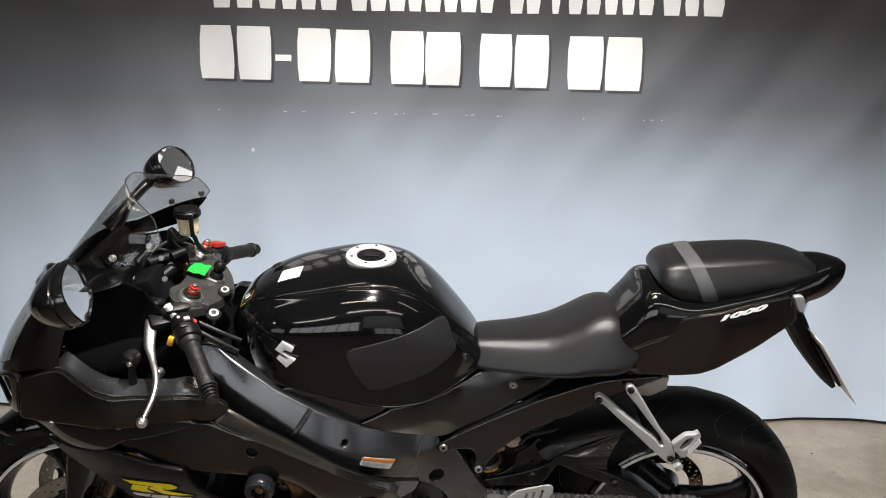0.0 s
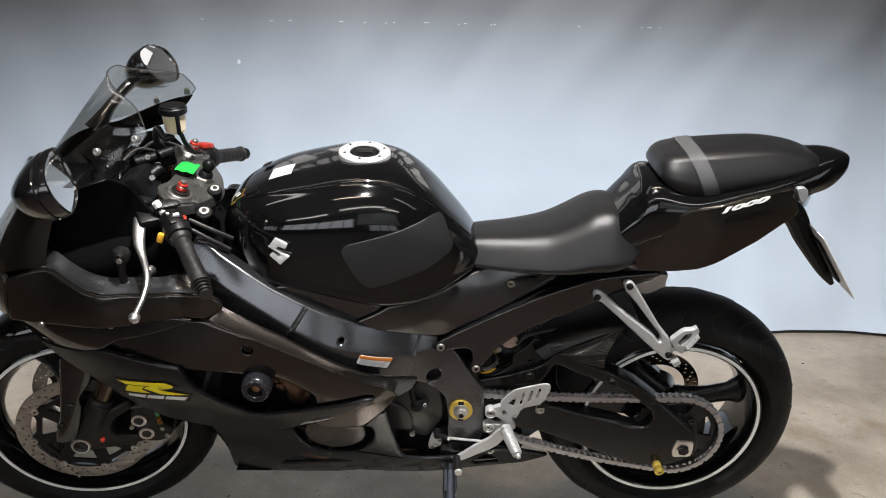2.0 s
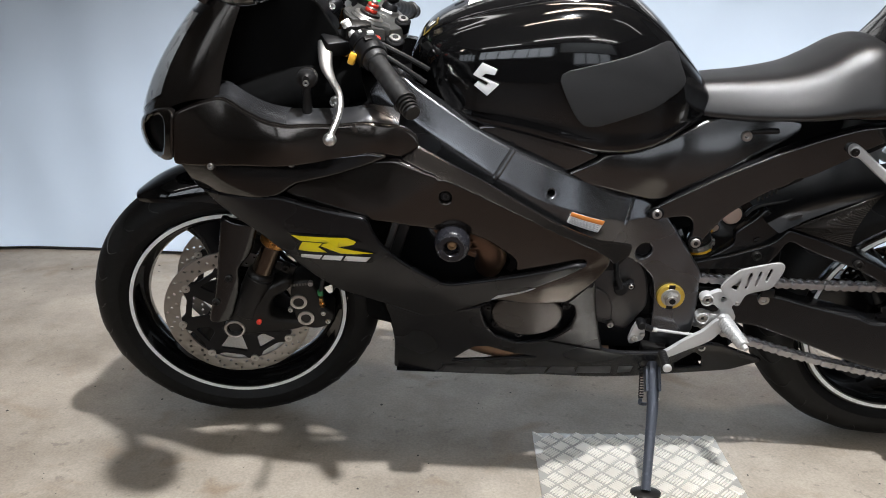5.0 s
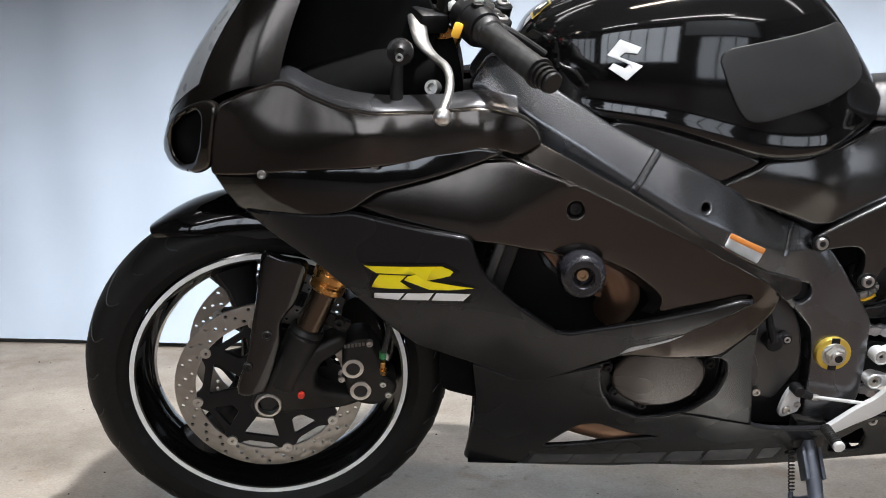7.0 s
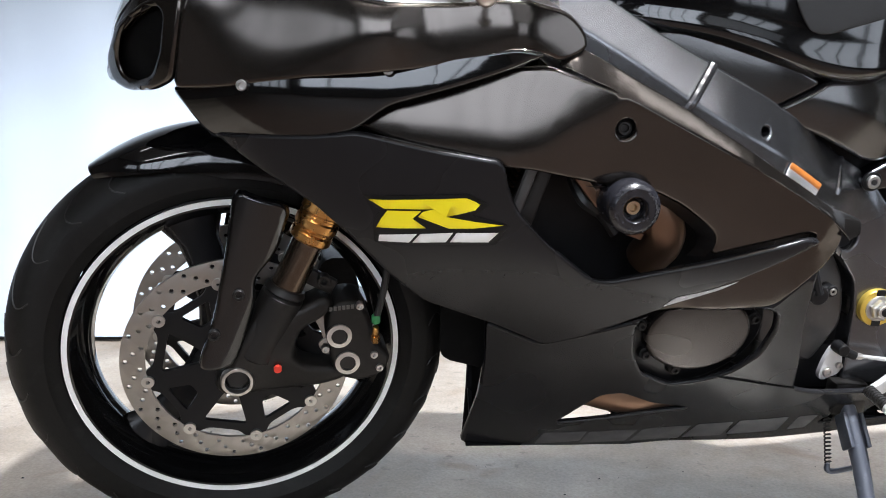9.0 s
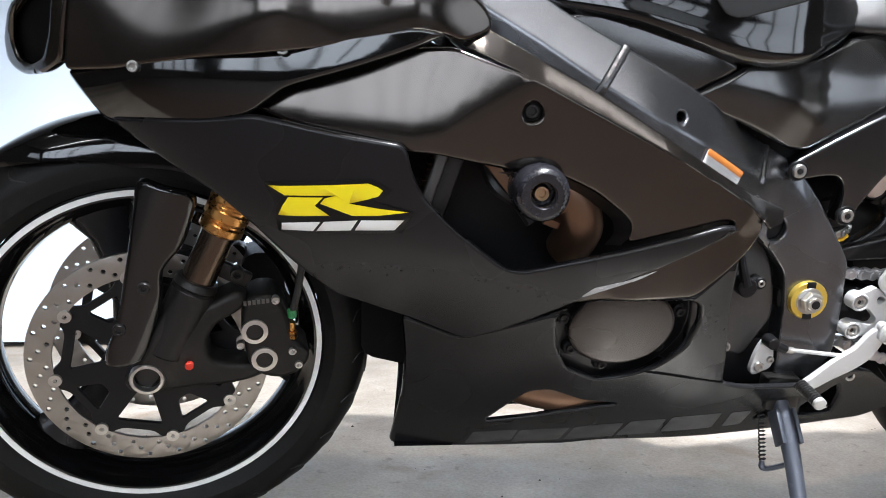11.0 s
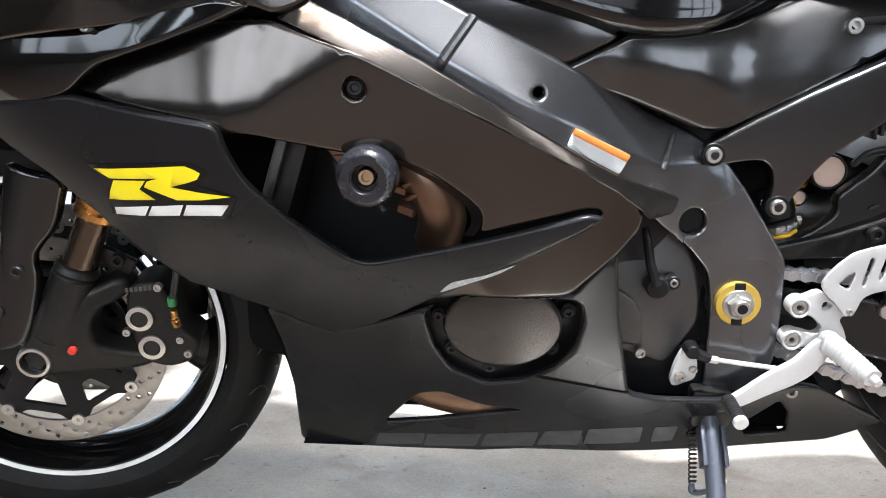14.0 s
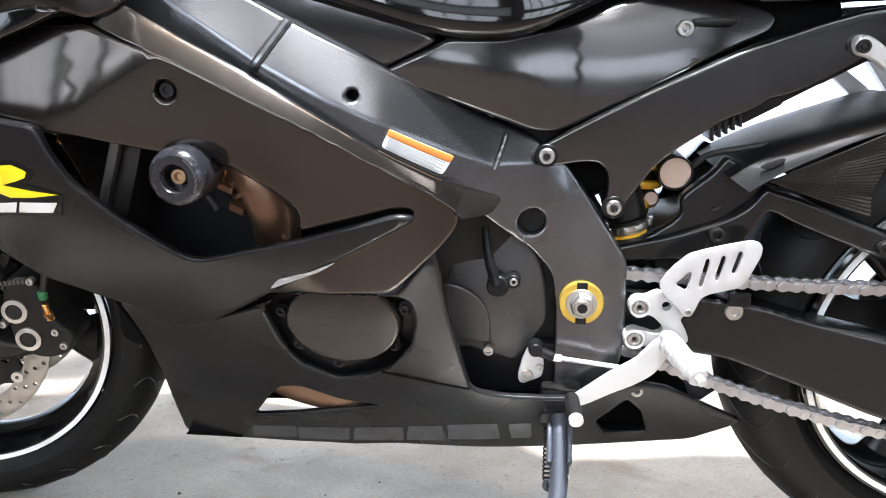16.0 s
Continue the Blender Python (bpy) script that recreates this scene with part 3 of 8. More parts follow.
def build_banner():
    bm = bmesh.new()
    xs = np.linspace(-3.9, 3.9, 261)
    zs = [0.005 + 2.9 * (k / 64) for k in range(65)]
    front = [[bm.verts.new((x, banner_depth(x, z), z)) for x in xs] for z in zs]
    back = [[bm.verts.new((x, banner_depth(x, z) + 0.003, z)) for x in xs] for z in zs]
    for j in range(len(zs) - 1):
        for i in range(len(xs) - 1):
            bm.faces.new((front[j][i], front[j][i + 1], front[j + 1][i + 1], front[j + 1][i]))
            bm.faces.new((back[j][i], back[j + 1][i], back[j + 1][i + 1], back[j][i + 1]))
    for i in range(len(xs) - 1):
        bm.faces.new((front[0][i], back[0][i], back[0][i + 1], front[0][i + 1]))
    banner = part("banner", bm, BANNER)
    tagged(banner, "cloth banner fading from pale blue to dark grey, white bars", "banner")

    def bar(x0, z0, x1, z1, mat, lift, slant=0.0):
        b = bmesh.new()
        n = max(2, int((x1 - x0) / 0.03) + 1)
        m = max(2, int((z1 - z0) / 0.04) + 1)
        rows = []
        for j in range(m):
            z = z0 + (z1 - z0) * j / (m - 1)
            row = []
            for i in range(n):
                x = x0 + (x1 - x0) * i / (n - 1)
                inset = 0.005 * max(0, 1 - 3.0 * min(j, m - 1 - j)) if i in (0, n - 1) else 0
                row.append((x + (inset if i == 0 else -inset), banner_depth(x, z) - lift, z))
            rows.append(row)
        ring_skin(b, rows, closed=False, cap=False)
        r = bmesh.ops.solidify(b, geom=b.faces[:], thickness=0.0008)
        part("printed_bar", b, mat, banner)
    # the large line: one bar for each sign, over a drop shadow in dark print
    big = [(-0.915, 0.125), (-0.775, 0.125), (-0.555, 0.12), (-0.42, 0.13), (-0.215, 0.125), (-0.085, 0.13), (0.115, 0.12), (0.245, 0.125), (0.44, 0.125), (0.575, 0.13)]
    for x, w in big:
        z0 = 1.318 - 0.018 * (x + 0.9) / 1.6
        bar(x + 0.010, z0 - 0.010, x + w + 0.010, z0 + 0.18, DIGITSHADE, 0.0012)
        bar(x, z0, x + w, z0 + 0.19, DIGIT, 0.0030)
    bar(-0.64, 1.385, -0.572, 1.408, DIGIT, 0.003)
    # the smaller line above
    for x, w in ((-0.86, 0.07), (-0.77, 0.06), (-0.69, 0.06), (-0.61, 0.055), (-0.54, 0.055), (-0.47, 0.06), (-0.36, 0.06), (-0.29, 0.06), (-0.22, 0.06), (-0.15, 0.05),
                 (-0.09, 0.06), (-0.02, 0.05), (0.04, 0.06), (0.11, 0.05), (0.22, 0.05), (0.28, 0.05), (0.37, 0.03), (0.43, 0.05), (0.495, 0.05), (0.56, 0.045), (0.62, 0.045), (0.68, 0.055),
                 (0.77, 0.065), (0.85, 0.05), (0.915, 0.075)):
        bar(x, 1.57, x + w, 1.655 + (0.012 if x in (-0.86, -0.36, 0.77) else 0), DIGIT, 0.003)
    # pale dashes painted along the seam for the light its stitching catches
    rng = random.Random(4)
    bm = bmesh.new()
    for k in range(24):
        x = -0.95 + 1.9 * rng.random()
        if rng.random() < 0.35 and abs(x) > 0.5:
            continue
        z = 1.197 + 0.004 * rng.random() - 0.006 * x
        w = 0.004 + 0.012 * rng.random()
        vs = [bm.verts.new((px, banner_depth(px, pz) - 0.0045, pz)) for px, pz in ((x, z), (x + w, z + 0.001), (x + w, z + 0.0026), (x, z + 0.0020))]
        bm.faces.new(vs)
    tagged(part("seam_glint", bm, GLINTFLECK, banner), kind="stuff")
    bm = bmesh.new()
    bm.faces.new([bm.verts.new((x, banner_depth(x, z) - 0.0016, z)) for x, z in ((-0.742, 1.052), (-0.730, 1.048), (-0.727, 1.058), (-0.736, 1.066))])
    part("paint_fleck", bm, GLINTFLECK, banner)
    return banner


build_banner()

# daylight windows behind the camera
def build_window(x, z, wide, high, glow, bars):
    bm = bmesh.new()
    h, v = wide / 2, high / 2
    for dx, dz, w, tall in [(-h - 0.03, 0, 0.06, high + 0.12), (h + 0.03, 0, 0.06, high + 0.12), (0, -v - 0.03, wide, 0.06), (0, v + 0.03, wide, 0.06)] + [(b, 0, 0.05, high) for b in bars]:
        box(bm, (x + dx, -3.07, z + dz), (w, 0.06, tall), None, 0.006)
    frame_ob = tagged(part("window_1", bm, WALLPAINT), "tall shop window with daylight", "window", kind="structure")
    bm = bmesh.new()
    box(bm, (x, -3.09, z), (wide, 0.012, high), None, 0.001)
    part("pane", bm, glow, frame_ob)


build_window(-1.6, 1.72, 4.1, 1.55, DAYLIGHT, (-1.35, -0.45, 0.25, 0.95, 1.50))
build_window(2.3, 2.35, 3.2, 1.8, DIM, ())
build_window(2.3, 0.78, 1.9, 1.1, SIDEGLOW, (-0.35, 0.3))


def build_side_window(side, y, z, wide, high, bars):
    """A window in the west (-1) or east (1) wall, level with the front of the room."""
    bm = bmesh.new()
    h, v = wide / 2, high / 2
    for dy, dz, w, tall in [(-h - 0.03, 0, 0.06, high + 0.12), (h + 0.03, 0, 0.06, high + 0.12), (0, -v - 0.03, wide, 0.06), (0, v + 0.03, wide, 0.06)] + [(b, 0, 0.06, high) for b in bars]:
        box(bm, (side * 4.17, y + dy, z + dz), (0.06, w, tall), None, 0.006)
    frame_ob = tagged(part("window_2" if side < 0 else "window_3", bm, WALLPAINT), "side window with daylight", "window", kind="structure")
    bm = bmesh.new()
    box(bm, (side * 4.19, y, z), (0.012, wide, high), None, 0.001)
    part("pane", bm, SIDEGLOW, frame_ob)


build_side_window(-1, -1.75, 1.35, 2.1, 1.2, (-0.55, 0.05, 0.6))
build_side_window(1, -0.9, 1.0, 2.4, 1.3, (-0.6, 0.1, 0.7))

# dark strip for the shadow in the gap where the cloth meets the floor
bm = bmesh.new()
box(bm, (0, 3.085, 0.0), (8.2, 0.05, 0.024), None, 0.004)
tagged(part("baseboard", bm, FABRICDARK), "dark strip standing in for the shaded gap under the banner", "baseboard", kind="structure")


def build_chequer_plate():
    """The aluminium tread plate under the side stand."""
    bm = bmesh.new()
    lie = Matrix.Translation((0.013, 1.622, -0.012)) @ Matrix.Rotation(radians(2.6), 4, "Z")
    box(bm, (0, 0, 0.002), (0.405, 0.40, 0.004), None, 0.001)
    bm.transform(lie)
    thing = part("tread_plate", bm, TREAD)
    tagged(thing, "scuffed aluminium chequer plate lying on the concrete floor", "metal plate")
    bm = bmesh.new()
    pitch = 0.034
    for i in range(-9, 10):
        for j in range(-9, 10):
            turn = 45 if (i + j) % 2 else 135
            at = Matrix.Rotation(radians(45), 4, "Z") @ Vector((i * pitch, j * pitch, 0))
            for k in (-2, -1, 0, 1, 2):
                m = Matrix.Translation((at.x, at.y, 0.004)) @ Matrix.Rotation(radians(turn), 4, "Z") @ Matrix.Translation((0, k * 0.0062, 0))
                if abs(m.translation.x) > 0.1955 or abs(m.translation.y) > 0.193:
                    continue
                pts = [(-0.0150, 0), (-0.009, -0.0021), (0.009, -0.0021), (0.0150, 0), (0.009, 0.0021), (-0.009, 0.0021)]
                low = [bm.verts.new(m @ Vector((x, y, -0.0003))) for x, y in pts]
                top = [bm.verts.new(m @ Vector((x * 0.85, y * 0.55, 0.0024))) for x, y in pts]
                for q in range(6):
                    bm.faces.new((low[q], low[(q + 1) % 6], top[(q + 1) % 6], top[q]))
                bm.faces.new(top)
    bm.transform(lie)
    tagged(part("raised_tread", bm, BARS, thing), kind="stuff")


build_chequer_plate()


def build_floor_grit():
    """Small dark crumbs and grains lying on the concrete."""
    rng = random.Random(11)
    bm = bmesh.new()
    for k in range(230):
        x, y = rng.uniform(-1.9, 1.6), rng.uniform(1.45, 2.95)
        r = 0.0012 + 0.0030 * rng.random() ** 4
        n = rng.choice((5, 6, 7))
        low = [bm.verts.new((x + r * rng.uniform(0.7, 1.3) * math.cos(2 * math.pi * q / n), y + r * rng.uniform(0.7, 1.3) * math.sin(2 * math.pi * q / n), -0.0121)) for q in range(n)]
        top = bm.verts.new((x, y, -0.012 + r * 0.9))
        for q in range(n):
            bm.faces.new((low[q], low[(q + 1) % n], top))
    tagged(part("floor_grit", bm, GRIT), "small dark crumbs of dirt on the concrete floor", "dirt", kind="stuff")


build_floor_grit()


# ---- the motorcycle ----
bike = new("motorcycle")
bike.matrix_world = pose(0, 1.893, 0, 9.5, 0, 0)
tagged(bike, "black sports motorcycle leaning on its side stand on a tread plate", "motorcycle")

# steering: turned to the left about the raked head axis
HEAD_FOOT, HEAD_DIR = Vector((-0.949, 0, 0)), Vector((0.4035, 0, 0.915))
STEER = Matrix.Translation(HEAD_FOOT) @ Matrix.Rotation(radians(10), 4, HEAD_DIR) @ Matrix.Translation(-HEAD_FOOT)
FRONT, REAR = Vector((-0.853, 0, 0.297)), Vector((0.570, 0, 0.307))


def steered(bm):
    lay = bm.verts.layers.float_vector.get("true_normal")
    if lay:
        for v in bm.verts:
            v[lay] = STEER.to_3x3() @ v[lay]
    bm.transform(STEER)
    return bm


def bolt(parent, at, r=0.008, h=0.006, mat=STEEL, turn=None, name="bolt", axis=(0, -1, 0), hexa=False):
    """A socket-head bolt whose head points along the axis."""
    bm = bmesh.new()
    a = Vector(at)
    d = Vector(axis).normalized()
    u = d.orthogonal().normalized()
    w = d.cross(u)
    seg = 6 if hexa else 18
    rings = []
    for rad, up in ((r, -0.004), (r, h * 0.72), (r * 0.88, h), (r * 0.56, h), (r * 0.50, h - 0.0008), (r * 0.46, min(h * 0.2, h - 0.003))):
        rings.append([a + d * up + (u * math.cos(2 * math.pi * q / seg) + w * math.sin(2 * math.pi * q / seg)) * rad for q in range(seg)])
    ring_skin(bm, rings)
    if turn:
        bm.transform(turn)
    return part(name, bm, mat, parent)


def tyre_profile(R, half, rim):
    crown = [(R - half * 0.9 * (1 - math.cos(a)) * 0.82, half * math.sin(a)) for a in np.linspace(-1.45, 1.45, 19)]
    wall = R - half * 0.9 * (1 - math.cos(1.45)) * 0.82
    return [(rim, -half * 0.74), (rim + 0.006, -half * 0.80), (rim + 0.45 * (wall - rim), -half * 0.96)] + crown + [(rim + 0.45 * (wall - rim), half * 0.96), (rim + 0.006, half * 0.80), (rim, half * 0.74)]


def build_wheel(name, c, R, half, rim_half, spoke_angles, turn, label, hub_half, tape, rr):
    wheel_bm = bmesh.new()
    prof = [(rr, -rim_half), (rr - 0.004, -rim_half - 0.003), (tape - 0.003, -rim_half - 0.003), (tape - 0.009, -rim_half + 0.008), (rr - 0.0305, -rim_half * 0.45), (rr - 0.0365, 0), (rr - 0.0305, rim_half * 0.45), (tape - 0.009, rim_half - 0.008),
            (tape - 0.003, rim_half + 0.003), (rr - 0.004, rim_half + 0.003), (rr, rim_half), (rr - 0.0145, rim_half * 0.7), (rr - 0.0205, 0), (rr - 0.0145, -rim_half * 0.7)]
    revolve(wheel_bm, prof, c, 96)
    revolve(wheel_bm, [(0.016, -hub_half), (0.046, -hub_half), (0.052, -hub_half + 0.01), (0.040, 0), (0.052, hub_half - 0.01), (0.046, hub_half), (0.016, hub_half)], c, 48)
    if turn:
        wheel_bm.transform(turn)
    wheel = part(name, wheel_bm, GLOSS, bike, label)
    for a in spoke_angles:
        bm = bmesh.new()
        rings = []
        for r, w, t in ((0.036, 0.046, 0.020), (0.07, 0.034, 0.017), (0.12, 0.026, 0.014), (0.165, 0.028, 0.013), (0.192, 0.042, 0.016), (0.203, 0.052, 0.018)):
            ring = []
            for k in range(12):
                q = 2 * math.pi * k / 12
                ring.append((c[0] + r * math.cos(a) - w * math.cos(q) * math.sin(a), c[1] + t * math.sin(q) * 1.2, c[2] + r * math.sin(a) + w * math.cos(q) * math.cos(a)))
            rings.append(ring)
        ring_skin(bm, [list(map(tuple, r)) for r in rings])
        if turn:
            bm.transform(turn)
        part("spoke", bm, SATIN, wheel)
    bm = bmesh.new()
    revolve(bm, tyre_profile(R, half, rr + 0.001), c, 120)
    if turn:
        bm.transform(turn)
    part("tyre", bm, TYRE, wheel, "black road tyre with curved tread grooves")
    for s in (-1, 1):
        bm = bmesh.new()
        y = s * (rim_half + 0.0045)
        revolve(bm, [(tape, y - s * 0.003), (tape, y), (tape + 0.0073, y), (tape + 0.0073, y - s * 0.003)], c, 120)
        if turn:
            bm.transform(turn)
        part("rim_tape", bm, STRIPE, wheel, "white reflective rim tape")
    # tread grooves, slightly proud dark ribs that sweep over the crown
    count = 26
    bm = bmesh.new()
    for k in range(count):
        for s in (-1, 1):
            pts = []
            for j in range(7):
                a = 0.35 + 0.95 * j / 6
                ang = 2 * math.pi * (k + (0.5 if s > 0 else 0)) / count + 0.16 * math.sin(2.4 * j / 6)
                r = R - half * 0.9 * (1 - math.cos(a)) * 0.82 + 0.0002
                pts.append((c[0] + r * math.cos(ang), c[1] + s * half * math.sin(a), c[2] + r * math.sin(ang)))
            tube(bm, pts, 0.0011, 5, 2)
    if turn:
        bm.transform(turn)
    tagged(part("tread_groove", bm, RUBBER, wheel), kind="stuff")
    return wheel


def ring_loop(r, n=72):
    return circle(0, 0, r, n)


def disc_mesh(r0, r1, thick, rows, per_row, hole):
    """A drilled brake disc about the origin, flat in y."""
    holes = [ring_loop(r0, 60)]
    for k in range(per_row):
        for j, rad in enumerate(rows):
            a = 2 * math.pi * (k + 0.33 * j) / per_row
            holes.append(circle(rad * math.cos(a), rad * math.sin(a), hole, 7))
    return panel(ring_loop(r1, 90), flat(0), holes, thick, 0.0006, 0.02, 0)


def build_disc(parent, at, r0, r1, turn, arms, carrier_r, mirror=False):
    m = Matrix.Translation(at)
    if turn:
        m = turn @ m
    bm = disc_mesh(r0, r1, 0.004, [r0 + (r1 - r0) * f for f in (0.22, 0.5, 0.78)], 24, 0.0032)
    bm.transform(m)
    disc = part("brake_disc", bm, DISCM, parent, "drilled steel brake disc, lightly worn")
    q1 = r0 + 0.004
    star = []
    for k in range(arms):
        for da, rad in ((-0.10, q1), (0.10, q1), (0.20, r0 - 0.010), (2 * math.pi / arms - 0.20, r0 - 0.010)):
            a = 2 * math.pi * k / arms + 0.16 + da
            star.append((rad * math.cos(a), rad * math.sin(a)))
    wins = [ring_loop(0.030, 30)]
    for k in range(arms):
        a = 2 * math.pi * (k + 0.5) / arms + 0.16
        wide = 0.30 if k % 2 else 0.22
        low_r = carrier_r - (0.012 if k % 2 else -0.012)
        wins.append([(rad * math.cos(a + da), rad * math.sin(a + da)) for da, rad in ((-wide * 0.55, low_r), (-wide, r0 - 0.020), (wide, r0 - 0.020), (wide * 0.55, low_r))])
    bm = panel(star, flat(0.001), wins, 0.005, 0.0012, 0.03, 0.004)
    bm.transform(m)
    part("disc_carrier", bm, PLASTIC, disc)
    for k in range(arms):
        a = 2 * math.pi * k / arms + 0.16
        bm = bmesh.new()
        x, z = r0 * math.cos(a), r0 * math.sin(a)
        revolve(bm, [(0.003, -0.003), (0.003, 0.003), (0.0085, 0.003), (0.0085, -0.003)], (x, 0, z), 16)
        bm.transform(m)
        part("rivet", bm, STEEL, disc)
    return disc


def build_front_end():
    wheel = build_wheel("front_wheel", FRONT, 0.309, 0.061, 0.046, [radians(a) for a in (106, 226, 346)], STEER, "black three-spoke wheel with white rim tape", 0.055, 0.2235, 0.2335)
    for y in (-0.072, 0.068):
        build_disc(wheel, (FRONT.x, y, FRONT.z), 0.122, 0.155, STEER, 8, 0.060)
    fork_x = lambda z: -0.744 + 0.47 * (z - 0.5075)
    for s in (-1, 1):
        y = s * 0.105
        bm = bmesh.new()
        cyl(bm, (fork_x(0.33), y, 0.33), (fork_x(0.50), y, 0.50), 0.0215, seg=28)
        leg = part("fork_leg", steered(bm), STANCHION, bike, "dark coated fork tube")
        bm = bmesh.new()
        cyl(bm, (fork_x(0.50), y, 0.50), (fork_x(0.885), y, 0.885), 0.0268, seg=28)
        part("outer_tube", steered(bm), GOLD, leg, "gold anodised fork tube")
        bm = bmesh.new()
        for a, b, r in ((0.487, 0.500, 0.0280), (0.500, 0.503, 0.0272), (0.503, 0.518, 0.0288), (0.518, 0.521, 0.0280), (0.521, 0.540, 0.0288)):
            cyl(bm, (fork_x(a), y, a), (fork_x(b), y, b), r, seg=28)
        part("seal_collar", steered(bm), GOLD, leg)
        cast = [(-0.819, 0.402), (-0.785, 0.390), (-0.757, 0.400), (-0.732, 0.409), (-0.719, 0.393), (-0.735, 0.376), (-0.768, 0.364), (-0.777, 0.335), (-0.770, 0.310), (-0.738, 0.300), (-0.715, 0.297), (-0.690, 0.287), (-0.717, 0.273), (-0.75, 0.268),
                (-0.789, 0.271), (-0.817, 0.273), (-0.862, 0.266), (-0.885, 0.277), (-0.880, 0.300), (-0.860, 0.329), (-0.838, 0.371)]
        lump = sheet([(-0.85, 0.298, -0.124), (-0.81, 0.39, -0.126), (-0.72, 0.40, -0.112), (-0.70, 0.285, -0.108), (-0.885, 0.28, -0.116), (-0.80, 0.33, -0.130), (-0.76, 0.28, -0.112)])
        bm = panel(cast, lump, [circle(FRONT.x, FRONT.z, 0.0165, 6)], thick=0.034, edge=0.010, step=0.012, corner=0.008)
        if s > 0:
            bm = other_side(bm)
        part("axle_clamp", steered(bm), CASTING, leg, "dark cast fork foot that carries the caliper")
        bm = bmesh.new()
        cyl(bm, (fork_x(0.425), y, 0.425), (fork_x(0.415), y, 0.415), 0.0265, 0.0285, 28)
        cyl(bm, (fork_x(0.415), y, 0.415), (fork_x(0.325), y, 0.325), 0.0285, 0.0300, 28)
        part("foot_collar", steered(bm), CASTING, leg)
        bm = bmesh.new()
        revolve(bm, [(0.0168, s * 0.118), (0.0168, s * 0.1285), (0.0205, s * 0.128), (0.0225, s * 0.124), (0.0225, s * 0.118)], FRONT, 24)
        part("axle_end", steered(bm), STEEL, leg, "hollow steel axle end with a hexagon socket")
        bm = bmesh.new()
        cyl(bm, (FRONT.x, s * 0.080, FRONT.z), (FRONT.x, s * 0.118, FRONT.z), 0.0170, seg=6)
        part("axle_core", steered(bm), DARK, leg)
        # caliper
        cal = [(-0.726, 0.397), (-0.688, 0.400), (-0.680, 0.387), (-0.668, 0.359), (-0.667, 0.330), (-0.648, 0.318), (-0.643, 0.302), (-0.655, 0.284), (-0.672, 0.275), (-0.696, 0.274), (-0.719, 0.286), (-0.727, 0.303), (-0.730, 0.328), (-0.735, 0.353)]
        bm = plate(cal, -0.113, 0.055, edge=0.008, corner=0.010)
        if s > 0:
            bm = other_side(bm)
        caliper = part("brake_caliper", steered(bm), CASTING, bike, "dark cast brake caliper with round piston caps")
        for (x, z) in ((-0.716, 0.349), (-0.705, 0.307)):
            bm = bmesh.new()
            revolve(bm, [(0.0112, s * 0.108), (0.0112, s * 0.1175), (0.0172, s * 0.1165), (0.0172, s * 0.108)], (x, 0, z), 24)
            part("piston_cap", steered(bm), STEEL, caliper)
            bm = bmesh.new()
            cyl(bm, (x, s * 0.108, z), (x, s * 0.1155, z), 0.0116, seg=24)
            part("cap_face", steered(bm), DARK, caliper)
        for (x, z) in ((-0.688, 0.392), (-0.660, 0.295), (-0.668, 0.316), (-0.735, 0.330)):
            bolt(caliper, (x, s * 0.112, z), 0.0055, 0.005, STEEL, STEER, axis=(0, s, 0))
        bolt(leg, (-0.735, s * 0.100, 0.428), 0.009, 0.010, CASTING, STEER, axis=(0, s, 0))
        bm = bmesh.new()
        box(bm, (-0.742, s * 0.092, 0.425), (0.05, 0.012, 0.022), Matrix.Rotation(radians(30), 3, "Y"), 0.003)
        part("hose_bracket", steered(bm), CASTING, leg)
        bm = bmesh.new()
        for k in range(6):
            box(bm, (-0.727 + 0.0058 * k, s * 0.1136, 0.3895 + 0.0004 * k), (0.004, 0.001, 0.006), None, 0)
        tagged(part("maker_mark", steered(bm), CLAMP, caliper), kind="stuff")
        # fender flank in front of the fork
        shield = lambda x, z: -0.137 + 9.0 * ((x + 0.845) * 0.9505 - (z - 0.437) * 0.3107) ** 2
        bm = panel([(-0.8436, 0.5661), (-0.816, 0.554), (-0.773, 0.543), (-0.7830, 0.512), (-0.795, 0.4756), (-0.8176, 0.4563), (-0.825, 0.4392), (-0.8233, 0.4139), (-0.8376, 0.3645), (-0.8505, 0.3304), (-0.864, 0.3212), (-0.8963, 0.3202), (-0.9016, 0.3309), (-0.879, 0.3882), (-0.8607, 0.4722), (-0.850, 0.530)], shield, thick=0.008, edge=0.006, step=0.012, corner=0.01)
        if s > 0:
            bm = other_side(bm)
        part("fork_guard", steered(bm), GLOSS, leg, "gloss black fork guard")
        for (x, z) in ((-0.8447, 0.4293), (-0.8781, 0.3745)):
            bolt(leg, (x, -s * (shield(x, z) - 0.001), z), 0.0075, 0.004, DARK, STEER, axis=(0, s, 0))
        bm = bmesh.new()
        cyl(bm, (-0.800, s * 0.124, 0.315), (-0.800, s * 0.134, 0.315), 0.0055, seg=12)
        part("reflector_dot", steered(bm), RED, leg)
        # brake hose down to the caliper
        bm = bmesh.new()
        tube(bm, [(-0.640, s * 0.10, 0.56), (-0.650, s * 0.125, 0.48), (-0.658, s * 0.128, 0.42), (-0.668, s * 0.128, 0.378)], 0.0048, 8)
        part("brake_hose", steered(bm), RUBBER, caliper)
        bm = bmesh.new()
        cyl(bm, (-0.668, s * 0.128, 0.366), (-0.668, s * 0.122, 0.346), 0.0044, seg=10)
